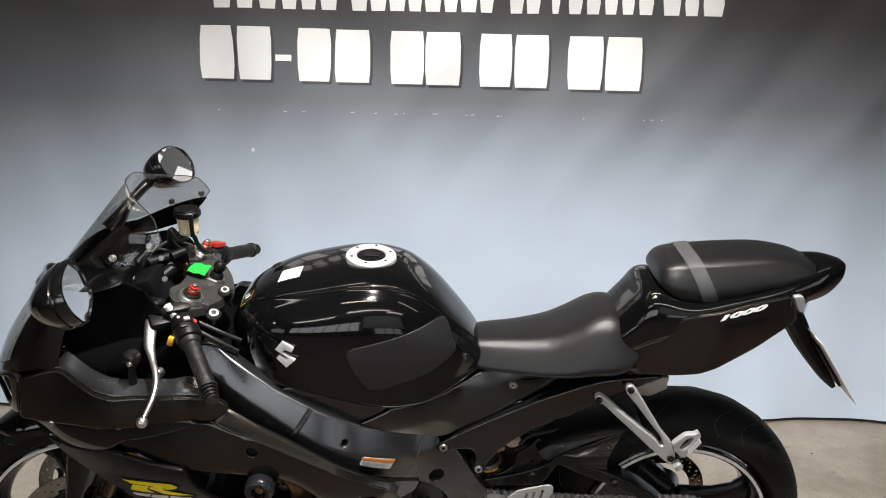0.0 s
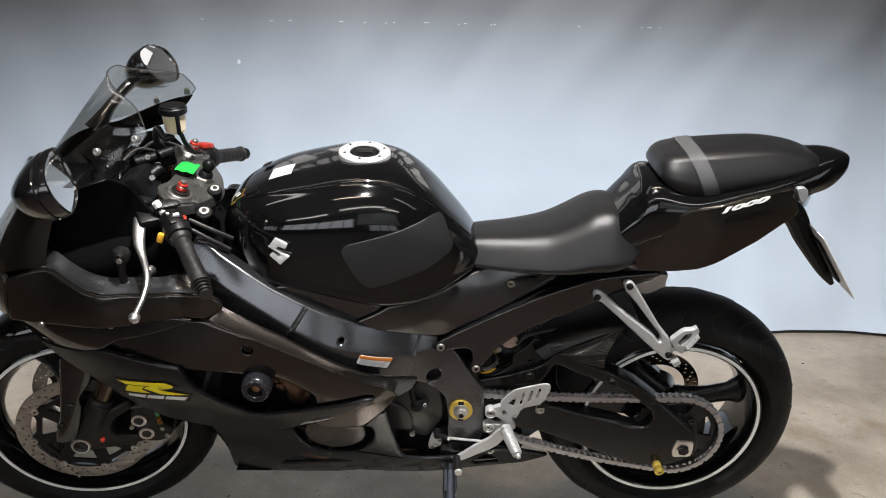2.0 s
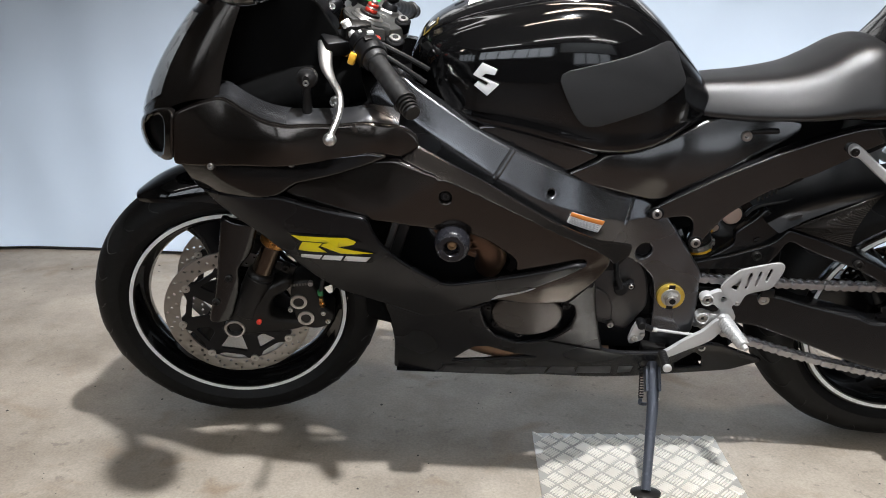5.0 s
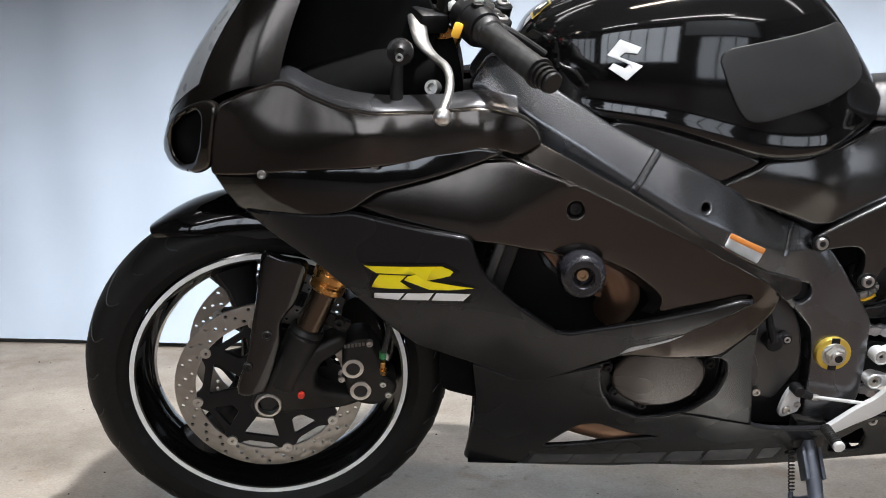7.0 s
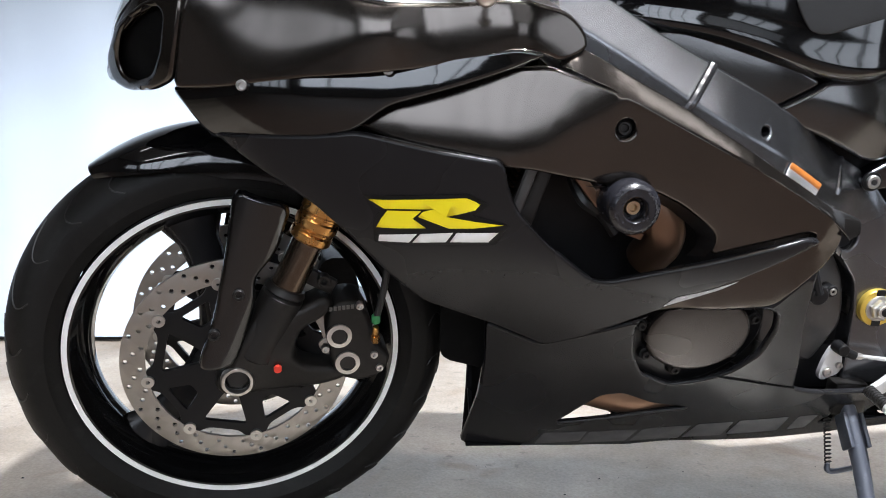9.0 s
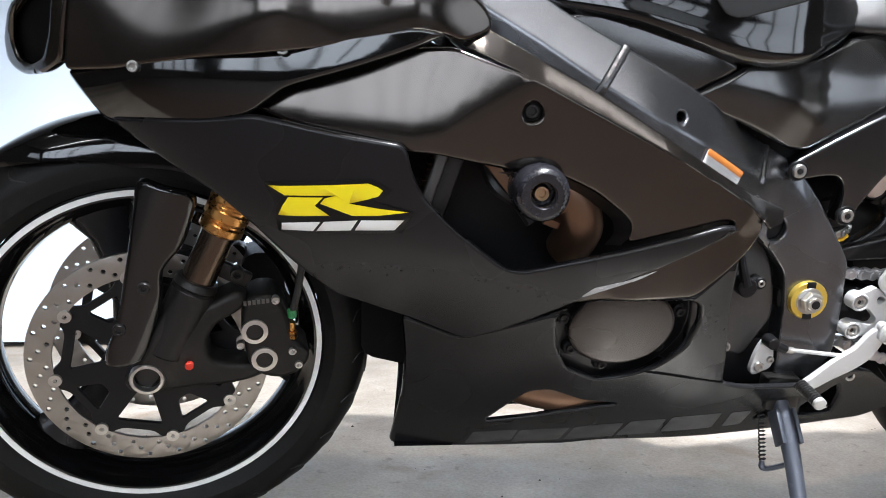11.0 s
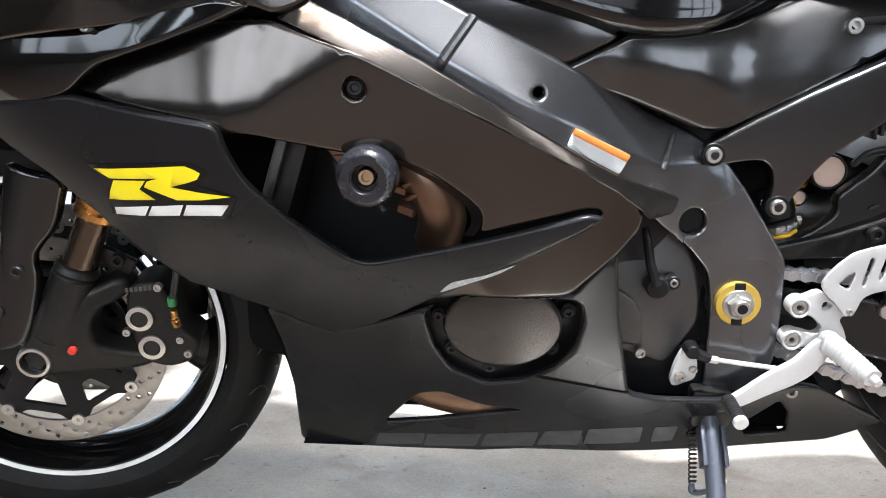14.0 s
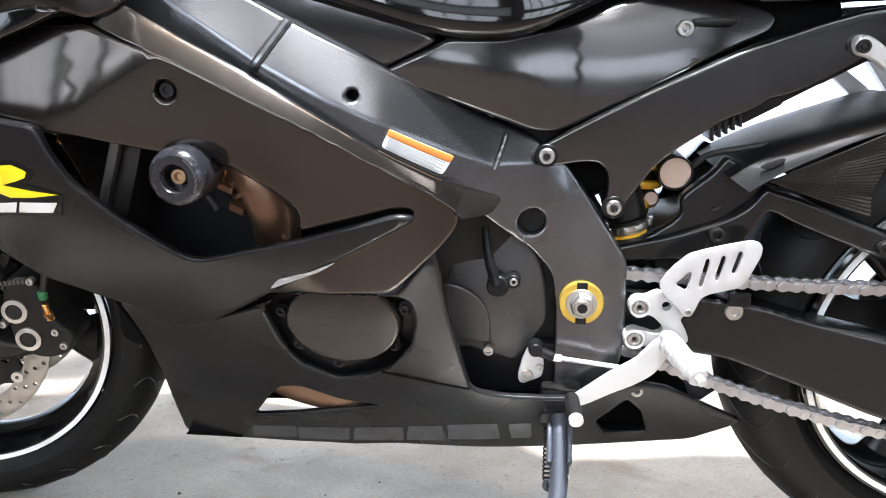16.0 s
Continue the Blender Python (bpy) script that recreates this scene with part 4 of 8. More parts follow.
        cyl(bm, (-0.668, s * 0.126, 0.352), (-0.667, s * 0.120, 0.340), 0.0062, seg=6)
        part("hose_union", steered(bm), GOLD, caliper)
        bm = bmesh.new()
        cyl(bm, (-0.668, s * 0.128, 0.384), (-0.668, s * 0.1275, 0.372), 0.0060, seg=12)
        part("hose_band", steered(bm), material("green_sleeve", (0.02, 0.16, 0.05), 0.5), caliper, "small green sleeve")
    # front fender over the tyre
    bm = bmesh.new()
    rings = []
    for k in range(25):
        a = radians(58 + 65 * k / 24)
        w = 0.070 if 3 < k < 19 else 0.070 - 0.045 * max(0, (k - 18) / 6) ** 2
        drop = 0.060 if k < 13 else 0.060 - 0.045 * min(1, (k - 12) / 12)
        R = 0.321 + 0.004 * math.sin(k / 24 * math.pi)
        row = []
        for j in range(17):
            u = -1 + 2 * j / 16
            r = R - drop * abs(u) ** 2.6
            row.append((FRONT.x + r * math.cos(a), w * math.sin(u * 1.45) / math.sin(1.45), FRONT.z + r * math.sin(a)))
        rings.append(row)
    ring_skin(bm, rings, closed=False, cap=False)
    bmesh.ops.solidify(bm, geom=bm.faces[:], thickness=0.003)
    part("front_fender", steered(bm), GLOSS, bike, "gloss black front fender")
    # head: triple clamps, caps, stem
    for z, th, m, lab in ((0.914, 0.026, CLAMP, "grey cast upper fork clamp"), (0.735, 0.03, CASTING, "dark lower fork clamp")):
        bm = bmesh.new()
        rings = []
        xf = fork_x(z) + (0.008 if z > 0.9 else 0)
        out = spline([(xf - 0.036, -0.105), (xf - 0.02, -0.06), (xf - 0.012, 0), (xf - 0.02, 0.06), (xf - 0.036, 0.105), (xf, 0.146), (xf + 0.04, 0.11), (xf + 0.075, 0.035), (xf + 0.075, -0.035), (xf + 0.04, -0.11), (xf, -0.146)], 5, True)
        for dz, ins in ((-th / 2, 0.96), (-th / 2 + 0.003, 1.0), (th / 2 - 0.004, 1.0), (th / 2, 0.95)):
            rings.append([(xf + (p[0] - xf) * ins + (p[0] - xf) * 0, p[1] * ins, z + dz - (p[0] - xf) * 0.42) for p in out])
        ring_skin(bm, rings)
        clamp = part("fork_clamp", steered(bm), m, bike, lab)
        if z > 0.9:
            for s in (-1, 1):
                for r, h0, h1, mm, nm in ((0.0310, 0.900, 0.930, CLAMP, "clamp_boss"), (0.0255, 0.926, 0.9325, STEEL, "fork_cap"), (0.0185, 0.9325, 0.937, CASTING, "adjuster_ring"), (0.0110, 0.937, 0.943, RED, "adjuster_nut"), (0.0105, 0.943, 0.9455, STEEL, "adjuster_collar"), (0.0098, 0.9455, 0.951, RED, "adjuster_knob"), (0.0065, 0.951, 0.956, STEEL, "adjuster_screw")):
                    b2 = bmesh.new()
                    cyl(b2, (fork_x(h0) + 0.008, s * 0.105, h0), (fork_x(h1) + 0.008, s * 0.105, h1), r, seg=20)
                    part(nm, steered(b2), mm, clamp)
                b2 = bmesh.new()
                box(b2, (xf + 0.030, s * 0.105, 0.906), (0.022, 0.030, 0.022), Matrix.Rotation(radians(24), 3, "Y"), 0.004)
                part("pinch_lug", steered(b2), CLAMP, clamp)
            b2 = bmesh.new()
            cyl(b2, (xf + 0.040, 0, 0.905), (xf + 0.044, 0, 0.916), 0.022, seg=6)
            part("stem_nut", steered(b2), STEEL, clamp)
            b2 = bmesh.new()
            cyl(b2, (xf + 0.034, 0, 0.896), (xf + 0.040, 0, 0.907), 0.027, seg=24)
            part("stem_washer", steered(b2), ALU, clamp)
            b2 = bmesh.new()
            cyl(b2, (xf + 0.044, 0, 0.914), (xf + 0.050, 0, 0.926), 0.016, 0.014, seg=20)
            part("stem_plug", steered(b2), PLASTIC, clamp)
            b2 = bmesh.new()
            bmesh.ops.create_uvsphere(b2, u_segments=20, v_segments=14, radius=0.0135, matrix=Matrix.Translation((xf + 0.054, 0.004, 0.938)))
            part("ball_knob", steered(b2), PLASTIC, clamp)
            b2 = bmesh.new()
            cyl(b2, (xf - 0.006, 0, 0.915), (xf + 0.004, 0, 0.938), 0.022, 0.020, seg=24)
            part("ignition_lock", steered(b2), PLASTIC, clamp)
            b2 = bmesh.new()
            rr = []
            for j in range(5):
                rr.append([(xf + 0.004 + 0.036 * (i / 6 - 0.45) + 0.003 * j, -0.022 + 0.042 * j / 4, 0.944 - 0.012 * (i / 6) + 0.0014 * math.sin(i * 1.9 + j)) for i in range(7)])
            ring_skin(b2, rr, closed=False, cap=False)
            bmesh.ops.solidify(b2, geom=b2.faces[:], thickness=0.002)
            part("tape_mark", steered(b2), GREEN, clamp, "bright green tape over the ignition lock")
            b2 = bmesh.new()
            for k in range(3):
                box(b2, (xf + 0.030, -0.050 + 0.006 * k, 0.9155), (0.016, 0.0022, 0.001), Matrix.Rotation(radians(23), 3, "Y"), 0)
            tagged(part("cast_mark", steered(b2), STEEL, clamp), kind="stuff")
            # dark brackets and looms in front of the clamp
            for p, q, r in (((-0.640, -0.020, 0.900), (-0.600, 0.030, 0.925), 0.016), ((-0.655, 0.030, 0.935), (-0.600, 0.060, 0.945), 0.013), ((-0.600, 0.02, 0.955), (-0.575, 0.045, 0.960), 0.012), ((-0.615, -0.10, 0.855), (-0.600, -0.09, 0.905), 0.022)):
                b2 = bmesh.new()
                cyl(b2, p, q, r, r * 0.9, 14)
                part("bracket", b2, PLASTIC, clamp)
            for p in ((-0.622, 0.02, 0.952), (-0.606, 0.03, 0.932), (-0.586, 0.05, 0.958), (-0.60, -0.03, 0.925)):
                bolt(clamp, p, 0.006, 0.006, STEEL, axis=(0.3, -1, 0.4))


build_front_end()


def build_handlebars():
    """Clip-on bars in their turned position."""
    for s, a, b in ((-1, (-0.545, -0.125, 0.905), (-0.423, -0.325, 0.817)), (1, (-0.560, 0.100, 0.918), (-0.484, 0.300, 0.862))):
        a, b = Vector(a), Vector(b)
        d = (b - a).normalized()
        n = (b - a).length
        bm = bmesh.new()
        cyl(bm, a, b - d * 0.01, 0.0115, seg=16)
        bar = part("handlebar", bm, PLASTIC, bike, "black clip-on handlebar")
        bm = bmesh.new()
        rings = []
        u = d.orthogonal().normalized()
        v = d.cross(u)
        for k in range(60):
            f = k / 59
            r = 0.0162 + (0.0026 if f < 0.05 or f > 0.95 else 0.0002 * math.sin(f * 40))
            p = a + d * (n * (0.42 + 0.47 * f))
            ring = []
            for q in range(20):
                rr = r + 0.0004 * math.cos(q / 20 * 2 * math.pi * 5 + f * 9)
                ring.append(p + (u * math.cos(q * math.pi / 10) + v * math.sin(q * math.pi / 10)) * rr)
            rings.append(ring)
        ring_skin(bm, rings)
        part("grip", bm, RUBBER, bar, "ribbed black rubber grip")
        def turned(profile, seg=24):
            b = bmesh.new()
            ring_skin(b, [[a + d * (n * f) + (u * math.cos(q * 2 * math.pi / seg) + v * math.sin(q * 2 * math.pi / seg)) * r for q in range(seg)] for f, r in profile])
            return b
        part("bar_end", turned([(0.890, 0.012), (0.892, 0.0150), (0.912, 0.0155), (0.914, 0.0118), (0.926, 0.0118), (0.928, 0.0148), (0.944, 0.0148), (0.946, 0.0116), (0.958, 0.0116), (0.960, 0.0142), (0.976, 0.0142), (0.978, 0.0115), (0.988, 0.0115), (0.990, 0.0135), (1.0, 0.0120)]), DARK, bar, "ribbed dark metal bar end")
        m3 = d.to_track_quat("Y", "Z").to_matrix()
        part("switch_block", turned([(0.13, 0.014), (0.14, 0.021), (0.17, 0.0245), (0.255, 0.0255), (0.26, 0.0235), (0.268, 0.0235), (0.275, 0.0265), (0.34, 0.0265), (0.375, 0.0235), (0.385, 0.017)], 28), PLASTIC, bar, "black plastic switch housing")
        part("grip_collar", turned([(0.385, 0.0155), (0.39, 0.0215), (0.405, 0.0215), (0.43, 0.0185), (0.435, 0.016)], 28), RUBBER, bar)
        bm = bmesh.new()
        box(bm, a + d * n * 0.05, (0.05, 0.028, 0.042), m3, 0.008)
        part("bar_clamp", bm, CASTING, bar)
        up = Vector((0, 0, 1))
        over = (up - d * d.dot(up)).normalized()
        side = d.cross(over)
        for f, ang, sz, mm, nm in ((0.24, -8, (0.012, 0.008, 0.007), WHITE, "switch"), (0.30, 14, (0.014, 0.012, 0.006), DARK, "switch"), (0.20, 22, (0.006, 0.006, 0.004), WHITE, "switch")):
            out = over * math.cos(radians(ang)) + side * math.sin(radians(ang))
            bm = bmesh.new()
            box(bm, a + d * n * f + out * 0.0265, sz, m3, 0.002)
            part(nm, bm, mm, bar)
        if s < 0:
            bm = bmesh.new()
            box(bm, (-0.535, -0.205, 0.872), (0.012, 0.010, 0.020), Matrix.Rotation(radians(20), 3, "Y"), 0.003)
            part("horn_button", bm, HORN, bar, "orange-yellow switch")
            bm = bmesh.new()
            cyl(bm, (-0.541, -0.150, 0.898), (-0.555, -0.152, 0.924), 0.0085, 0.0080, 18)
            part("cable_adjuster", bm, WHITE, bar, "white knurled cable adjuster")
            # clutch lever
            bm = bmesh.new()
            cl = spline([(-0.590, -0.150, 0.888), (-0.587, -0.170, 0.876), (-0.580, -0.20, 0.857), (-0.565, -0.23, 0.842), (-0.548, -0.265, 0.831), (-0.542, -0.29, 0.817), (-0.543, -0.315, 0.802), (-0.549, -0.340, 0.786)], 6)
            rings = []
            for k, p in enumerate(cl):
                q0, q1 = cl[max(0, k - 1)], cl[min(len(cl) - 1, k + 1)]
                dd = Vector(q1 - q0).normalized()
                vv = Vector((0.15, -0.25, 1)).cross(dd).normalized()
                uu = dd.cross(vv)
                w = float(np.interp(k / (len(cl) - 1), [0, 0.12, 0.3, 0.42, 0.6, 1], [0.0125, 0.0125, 0.0105, 0.0068, 0.0056, 0.0050]))
                rings.append([Vector(p) + vv * math.cos(q * math.pi / 6) * w + uu * math.sin(q * math.pi / 6) * 0.0050 for q in range(12)])
            ring_skin(bm, rings)
            lever = part("clutch_lever", bm, ALU, bar, "bare aluminium clutch lever with a ball end")
            bm = bmesh.new()
            bmesh.ops.create_uvsphere(bm, u_segments=18, v_segments=12, radius=0.0105, matrix=Matrix.Translation((-0.549, -0.350, 0.782)))
            part("lever_ball", bm, ALU, lever)
            bm = bmesh.new()
            box(bm, (-0.575, -0.145, 0.885), (0.045, 0.045, 0.028), m3, 0.006)
            part("lever_mount", bm, PLASTIC, bar)
            bm = bmesh.new()
            cyl(bm, (-0.592, -0.128, 0.905), (-0.612, -0.115, 0.915), 0.009, 0.006, seg=14)
            part("cable_nut", bm, BRASS, bar)
        else:
            bm = bmesh.new()
            box(bm, a + d * n * 0.27 + Vector((0.0, 0, 0.030)), (0.030, 0.034, 0.012), m3, 0.004)
            part("stop_switch", bm, RED, bar, "red stop switch")
            bm = bmesh.new()
            cl = [(-0.600, 0.13, 0.905), (-0.603, 0.20, 0.893), (-0.580, 0.28, 0.870)]
            tube(bm, cl, [0.009, 0.007, 0.006], 10)
            part("brake_lever", bm, ALU, bar)
    for p, r in (((-0.476, -0.110, 0.885), 0.017), ((-0.470, -0.040, 0.905), 0.015)):
        bm = bmesh.new()
        cyl(bm, Vector(p) - Vector((0.004, -0.008, 0.022)), p, r * 0.9, r, 22)
        disc = part("fixing_boss", bm, PLASTIC, bike)
        bm = bmesh.new()
        cyl(bm, p, Vector(p) + Vector((0.001, -0.0015, 0.004)), r * 0.62, seg=20)
        part("bolt_head", bm, ALU, disc)
        bm = bmesh.new()
        cyl(bm, Vector(p) + Vector((0.001, -0.0015, 0.004)), Vector(p) + Vector((0.0013, -0.002, 0.0052)), r * 0.33, seg=6)
        part("bolt_socket", bm, DARK, disc)
    bm = bmesh.new()
    box(bm, (-0.518, -0.135, 0.885), (0.012, 0.012, 0.010), None, 0.003)
    part("cable_cap", bm, RED, bike, "small red cap")
    # brake fluid reservoir on its bracket
    bm = bmesh.new()
    cyl(bm, (-0.566, 0.055, 0.996), (-0.566, 0.055, 1.001), 0.016, 0.0205, 24)
    cyl(bm, (-0.566, 0.055, 1.001), (-0.566, 0.055, 1.042), 0.0215, 0.0245, 28)
    res = part("brake_reservoir", bm, RESERVOIR, bike, "translucent brake fluid cup with black lid")
    bm = bmesh.new()
    cyl(bm, (-0.566, 0.055, 1.038), (-0.566, 0.055, 1.054), 0.0290, seg=28)
    cyl(bm, (-0.566, 0.055, 1.053), (-0.566, 0.055, 1.057), 0.0265, seg=28)
    part("lid", bm, PLASTIC, res)
    bm = bmesh.new()
    box(bm, (-0.550, 0.028, 1.026), (0.009, 0.005, 0.052), None, 0.002)
    tube(bm, [(-0.548, 0.030, 1.002), (-0.544, 0.042, 0.975), (-0.540, 0.075, 0.945)], 0.005, 8)
    part("bracket", bm, PLASTIC, res)
    bm = bmesh.new()
    tube(bm, [(-0.572, 0.055, 0.99), (-0.590, 0.05, 0.985), (-0.605, 0.055, 1.005), (-0.612, 0.06, 0.975), (-0.595, 0.08, 0.94)], 0.0075, 10)
    part("fluid_hose", bm, RUBBER, res)


build_handlebars()


# ---- bodywork ----
SIDE = sheet([(-0.793, 0.686, -0.217), (-0.637, 0.709, -0.256), (-0.379, 0.652, -0.266), (-0.66, 0.564, -0.236), (-0.141, 0.424, -0.211), (-0.434, 0.347, -0.150), (-0.083, 0.525, -0.2265),
              (-0.126, 0.52, -0.245), (-0.509, 0.614, -0.272), (-0.079, 0.288, -0.160), (-0.378, 0.22, -0.095), (-0.517, 0.15, -0.03), (-0.2, 0.13, -0.03), (0.1, 0.15, -0.04), (-0.92, 0.72, -0.12),
              (-0.45, 0.48, -0.23), (0.05, 0.27, -0.14)])


def build_fairing():
    # gloss strip under the nose
    up = [(-0.888, 0.676), (-0.765, 0.697), (-0.623, 0.718), (-0.549, 0.729), (-0.500, 0.736), (-0.470, 0.728), (-0.511, 0.711), (-0.56, 0.694), (-0.636, 0.671), (-0.672, 0.642), (-0.721, 0.628), (-0.777, 0.622), (-0.840, 0.622)]
    strip = pair("upper_side_fairing", panel(up, lambda x, z: SIDE(x, z) - 0.007 * max(0.0, min(1.0, (-0.485 - x) / 0.10)) * math.sin(max(0, min(1, (z - 0.622 - 0.10 * max(0, x + 0.72)) / 0.085)) * 3.14), thick=0.004, edge=0.006, step=0.008), GLOSS, bike, "gloss black upper side fairing")
    for x, z in ((-0.793, 0.686), (-0.637, 0.709)):
        bolt(strip, (x, SIDE(x, z) - 0.006, z), 0.0060, 0.005, STEEL)
    # large satin side panel with the logo
    side = [(-0.836, 0.629), (-0.777, 0.633), (-0.721, 0.636), (-0.669, 0.643), (-0.59, 0.628), (-0.512, 0.617), (-0.507, 0.592), (-0.493, 0.56), (-0.456, 0.521), (-0.396, 0.471), (-0.374, 0.465), (-0.26, 0.495),
            (-0.146, 0.530), (-0.126, 0.524), (-0.225, 0.466), (-0.294, 0.427), (-0.386, 0.370), (-0.428, 0.352), (-0.499, 0.390), (-0.557, 0.414), (-0.59, 0.426), (-0.631, 0.464), (-0.679, 0.517), (-0.72, 0.555), (-0.775, 0.589)]
    side_surf = lambda x, z: SIDE(x, z) - 0.006
    body = pair("side_fairing", panel(side, side_surf, thick=0.006, edge=0.005), SATIN, bike, "satin black side fairing panel")
    # logo: yellow shape with a dark keyline and pale bars below
    def decal(name, pl, mat, lift, label=""):
        part(name, panel(pl, lambda x, z: side_surf(x, z) - lift, thick=0.0004, edge=0.0003, corner=0, step=0.02), mat, body, label)
    top = [(-0.6572, 0.5673), (-0.6421, 0.5675), (-0.589, 0.5713), (-0.5511, 0.5748), (-0.5400, 0.5705), (-0.5356, 0.5673), (-0.5402, 0.5607), (-0.5520, 0.5565), (-0.5714, 0.5509), (-0.5400, 0.5462), (-0.5075, 0.5427), (-0.5406, 0.5377), (-0.5678, 0.5363), (-0.6023, 0.5491), (-0.5973, 0.5556), (-0.5852, 0.5596), (-0.6088, 0.5582), (-0.6403, 0.5568)]
    low = [(-0.6365, 0.5548), (-0.5990, 0.5565), (-0.6081, 0.5462), (-0.5929, 0.5352), (-0.6297, 0.5327), (-0.6486, 0.5327), (-0.6440, 0.5430)]
    decal("logo_keyline", [(-0.6629, 0.5712), (-0.5887, 0.5758), (-0.5476, 0.5794), (-0.5257, 0.5675), (-0.5347, 0.5582), (-0.5421, 0.5534), (-0.5015, 0.5421), (-0.505, 0.5348), (-0.506, 0.5350), (-0.5139, 0.5170), (-0.6148, 0.5120), (-0.6497, 0.5125), (-0.6519, 0.5309), (-0.6513, 0.5423), (-0.6442, 0.5539)], PLASTIC, 0.0012)
    decal("logo_shape", top, YELLOW, 0.0022, "yellow angular logo shape")
    decal("logo_shape", low, YELLOW, 0.0022, "yellow angular logo shape")
    for bar in ([(-0.6453, 0.5230), (-0.6027, 0.5271), (-0.6111, 0.5150), (-0.6461, 0.5145)], [(-0.5990, 0.5273), (-0.5624, 0.5310), (-0.5699, 0.5182), (-0.6075, 0.5153)], [(-0.5585, 0.5312), (-0.5122, 0.5331), (-0.5225, 0.5204), (-0.5655, 0.5185)]):
        decal("logo_bar", bar, WHITE, 0.0022, "white slanted bar")
    # inner gunmetal panel round the cooling opening
    d1 = [(-0.680, 0.650), (-0.62, 0.688), (-0.544, 0.712), (-0.462, 0.716), (-0.44, 0.708), (-0.372, 0.685), (-0.202, 0.602), (-0.112, 0.551), (-0.088, 0.532), (-0.085, 0.512), (-0.106, 0.485), (-0.159, 0.431), (-0.27, 0.424),
          (-0.328, 0.402), (-0.423, 0.358), (-0.386, 0.376), (-0.294, 0.433), (-0.225, 0.472), (-0.128, 0.528), (-0.146, 0.533), (-0.258, 0.502), (-0.252, 0.522), (-0.262, 0.536), (-0.300, 0.564), (-0.340, 0.582), (-0.398, 0.588), (-0.482, 0.606), (-0.512, 0.608), (-0.596, 0.620)]

    def inner_surf(x, z):
        y = SIDE(x, z) + 0.004
        dip = max(0, min(1, (0.60 - z) / 0.08)) * max(0, min(1, (-0.25 - x) / 0.12)) * 0.02
        crease = float(np.interp(x, [-0.70, -0.505, -0.473, -0.441, -0.401, -0.361, -0.30], [0.640, 0.622, 0.630, 0.653, 0.674, 0.692, 0.74]))
        over = z - crease
        rise = 0.5 * (over + math.sqrt(over * over + 0.00005)) - 0.001
        tuck = 0.14 * max(0, 0.515 - z) * max(0, min(1, (x + 0.31) / 0.08))
        return y + dip - tuck + 0.24 * rise + 0.010 * max(0, min(1, (x + 0.5) / -0.12))
    inner = pair("middle_fairing", panel(d1, inner_surf, [circle(-0.379, 0.652, 0.0105, 14)], thick=0.008, edge=0.005, step=0.014, creases=[[(-0.68, 0.638), (-0.505, 0.622), (-0.473, 0.630), (-0.441, 0.653), (-0.401, 0.674), (-0.361, 0.692)]]), BRONZE, bike, "satin gunmetal middle fairing panel")
    # return wall round the rear of the cooling opening
    bm = bmesh.new()
    rim_line = spline([(-0.262, 0.500), (-0.254, 0.514), (-0.256, 0.528), (-0.266, 0.540), (-0.300, 0.563), (-0.340, 0.581), (-0.398, 0.587)], 4)
    ring_skin(bm, [[(x - 0.45 * d, inner_surf(x, z) + 0.002 + d, z - 0.25 * d) for x, z in rim_line] for d in (0.0, 0.008, 0.016, 0.026)], closed=False, cap=False)
    bmesh.ops.solidify(bm, geom=bm.faces[:], thickness=0.002)
    part("opening_wall", bm, PLASTIC, inner)
    bolt(inner, (-0.379, inner_surf(-0.379, 0.652) + 0.010, 0.652), 0.008, 0.004, DARK)
    bm = bmesh.new()
    cyl(bm, (-0.379, inner_surf(-0.379, 0.652) + 0.012, 0.652), (-0.379, inner_surf(-0.379, 0.652) + 0.02, 0.652), 0.012)
    part("bolt_cup", bm, PLASTIC, inner)
    # rising chamfer along the upper edge
    ch = [(-0.456, 0.7165), (-0.432, 0.737), (-0.392, 0.717), (-0.369, 0.7045), (-0.309, 0.674), (-0.231, 0.629), (-0.153, 0.584), (-0.107, 0.559), (-0.053, 0.538), (-0.042, 0.533), (-0.052, 0.520), (-0.084, 0.519), (-0.0885, 0.527), (-0.1105, 0.5435), (-0.149, 0.5675), (-0.228, 0.611), (-0.299, 0.6465), (-0.368, 0.6795), (-0.442, 0.712)]

    def ch_surf(x, z):
        foot_z = float(np.interp(x, [-0.46, -0.442, -0.368, -0.299, -0.228, -0.149, -0.1105, -0.0885, -0.04], [0.7165, 0.7155, 0.683, 0.650, 0.6145, 0.571, 0.547, 0.530, 0.50]))
        return float(np.interp(x, foot_x, foot_y)) + 0.80 * (z - foot_z)
    foot_x = np.linspace(-0.47, -0.03, 23)
    foot_y = np.polyval(np.polyfit(foot_x, [inner_surf(x, 0.603 - (x + 0.202) * 0.53) + 0.0015 for x in foot_x], 5), foot_x)
    pair("fairing_shoulder", panel(ch, ch_surf, thick=0.005, edge=0.002, step=0.008, corner=0.003), BRONZE, bike, "satin gunmetal fairing shoulder")
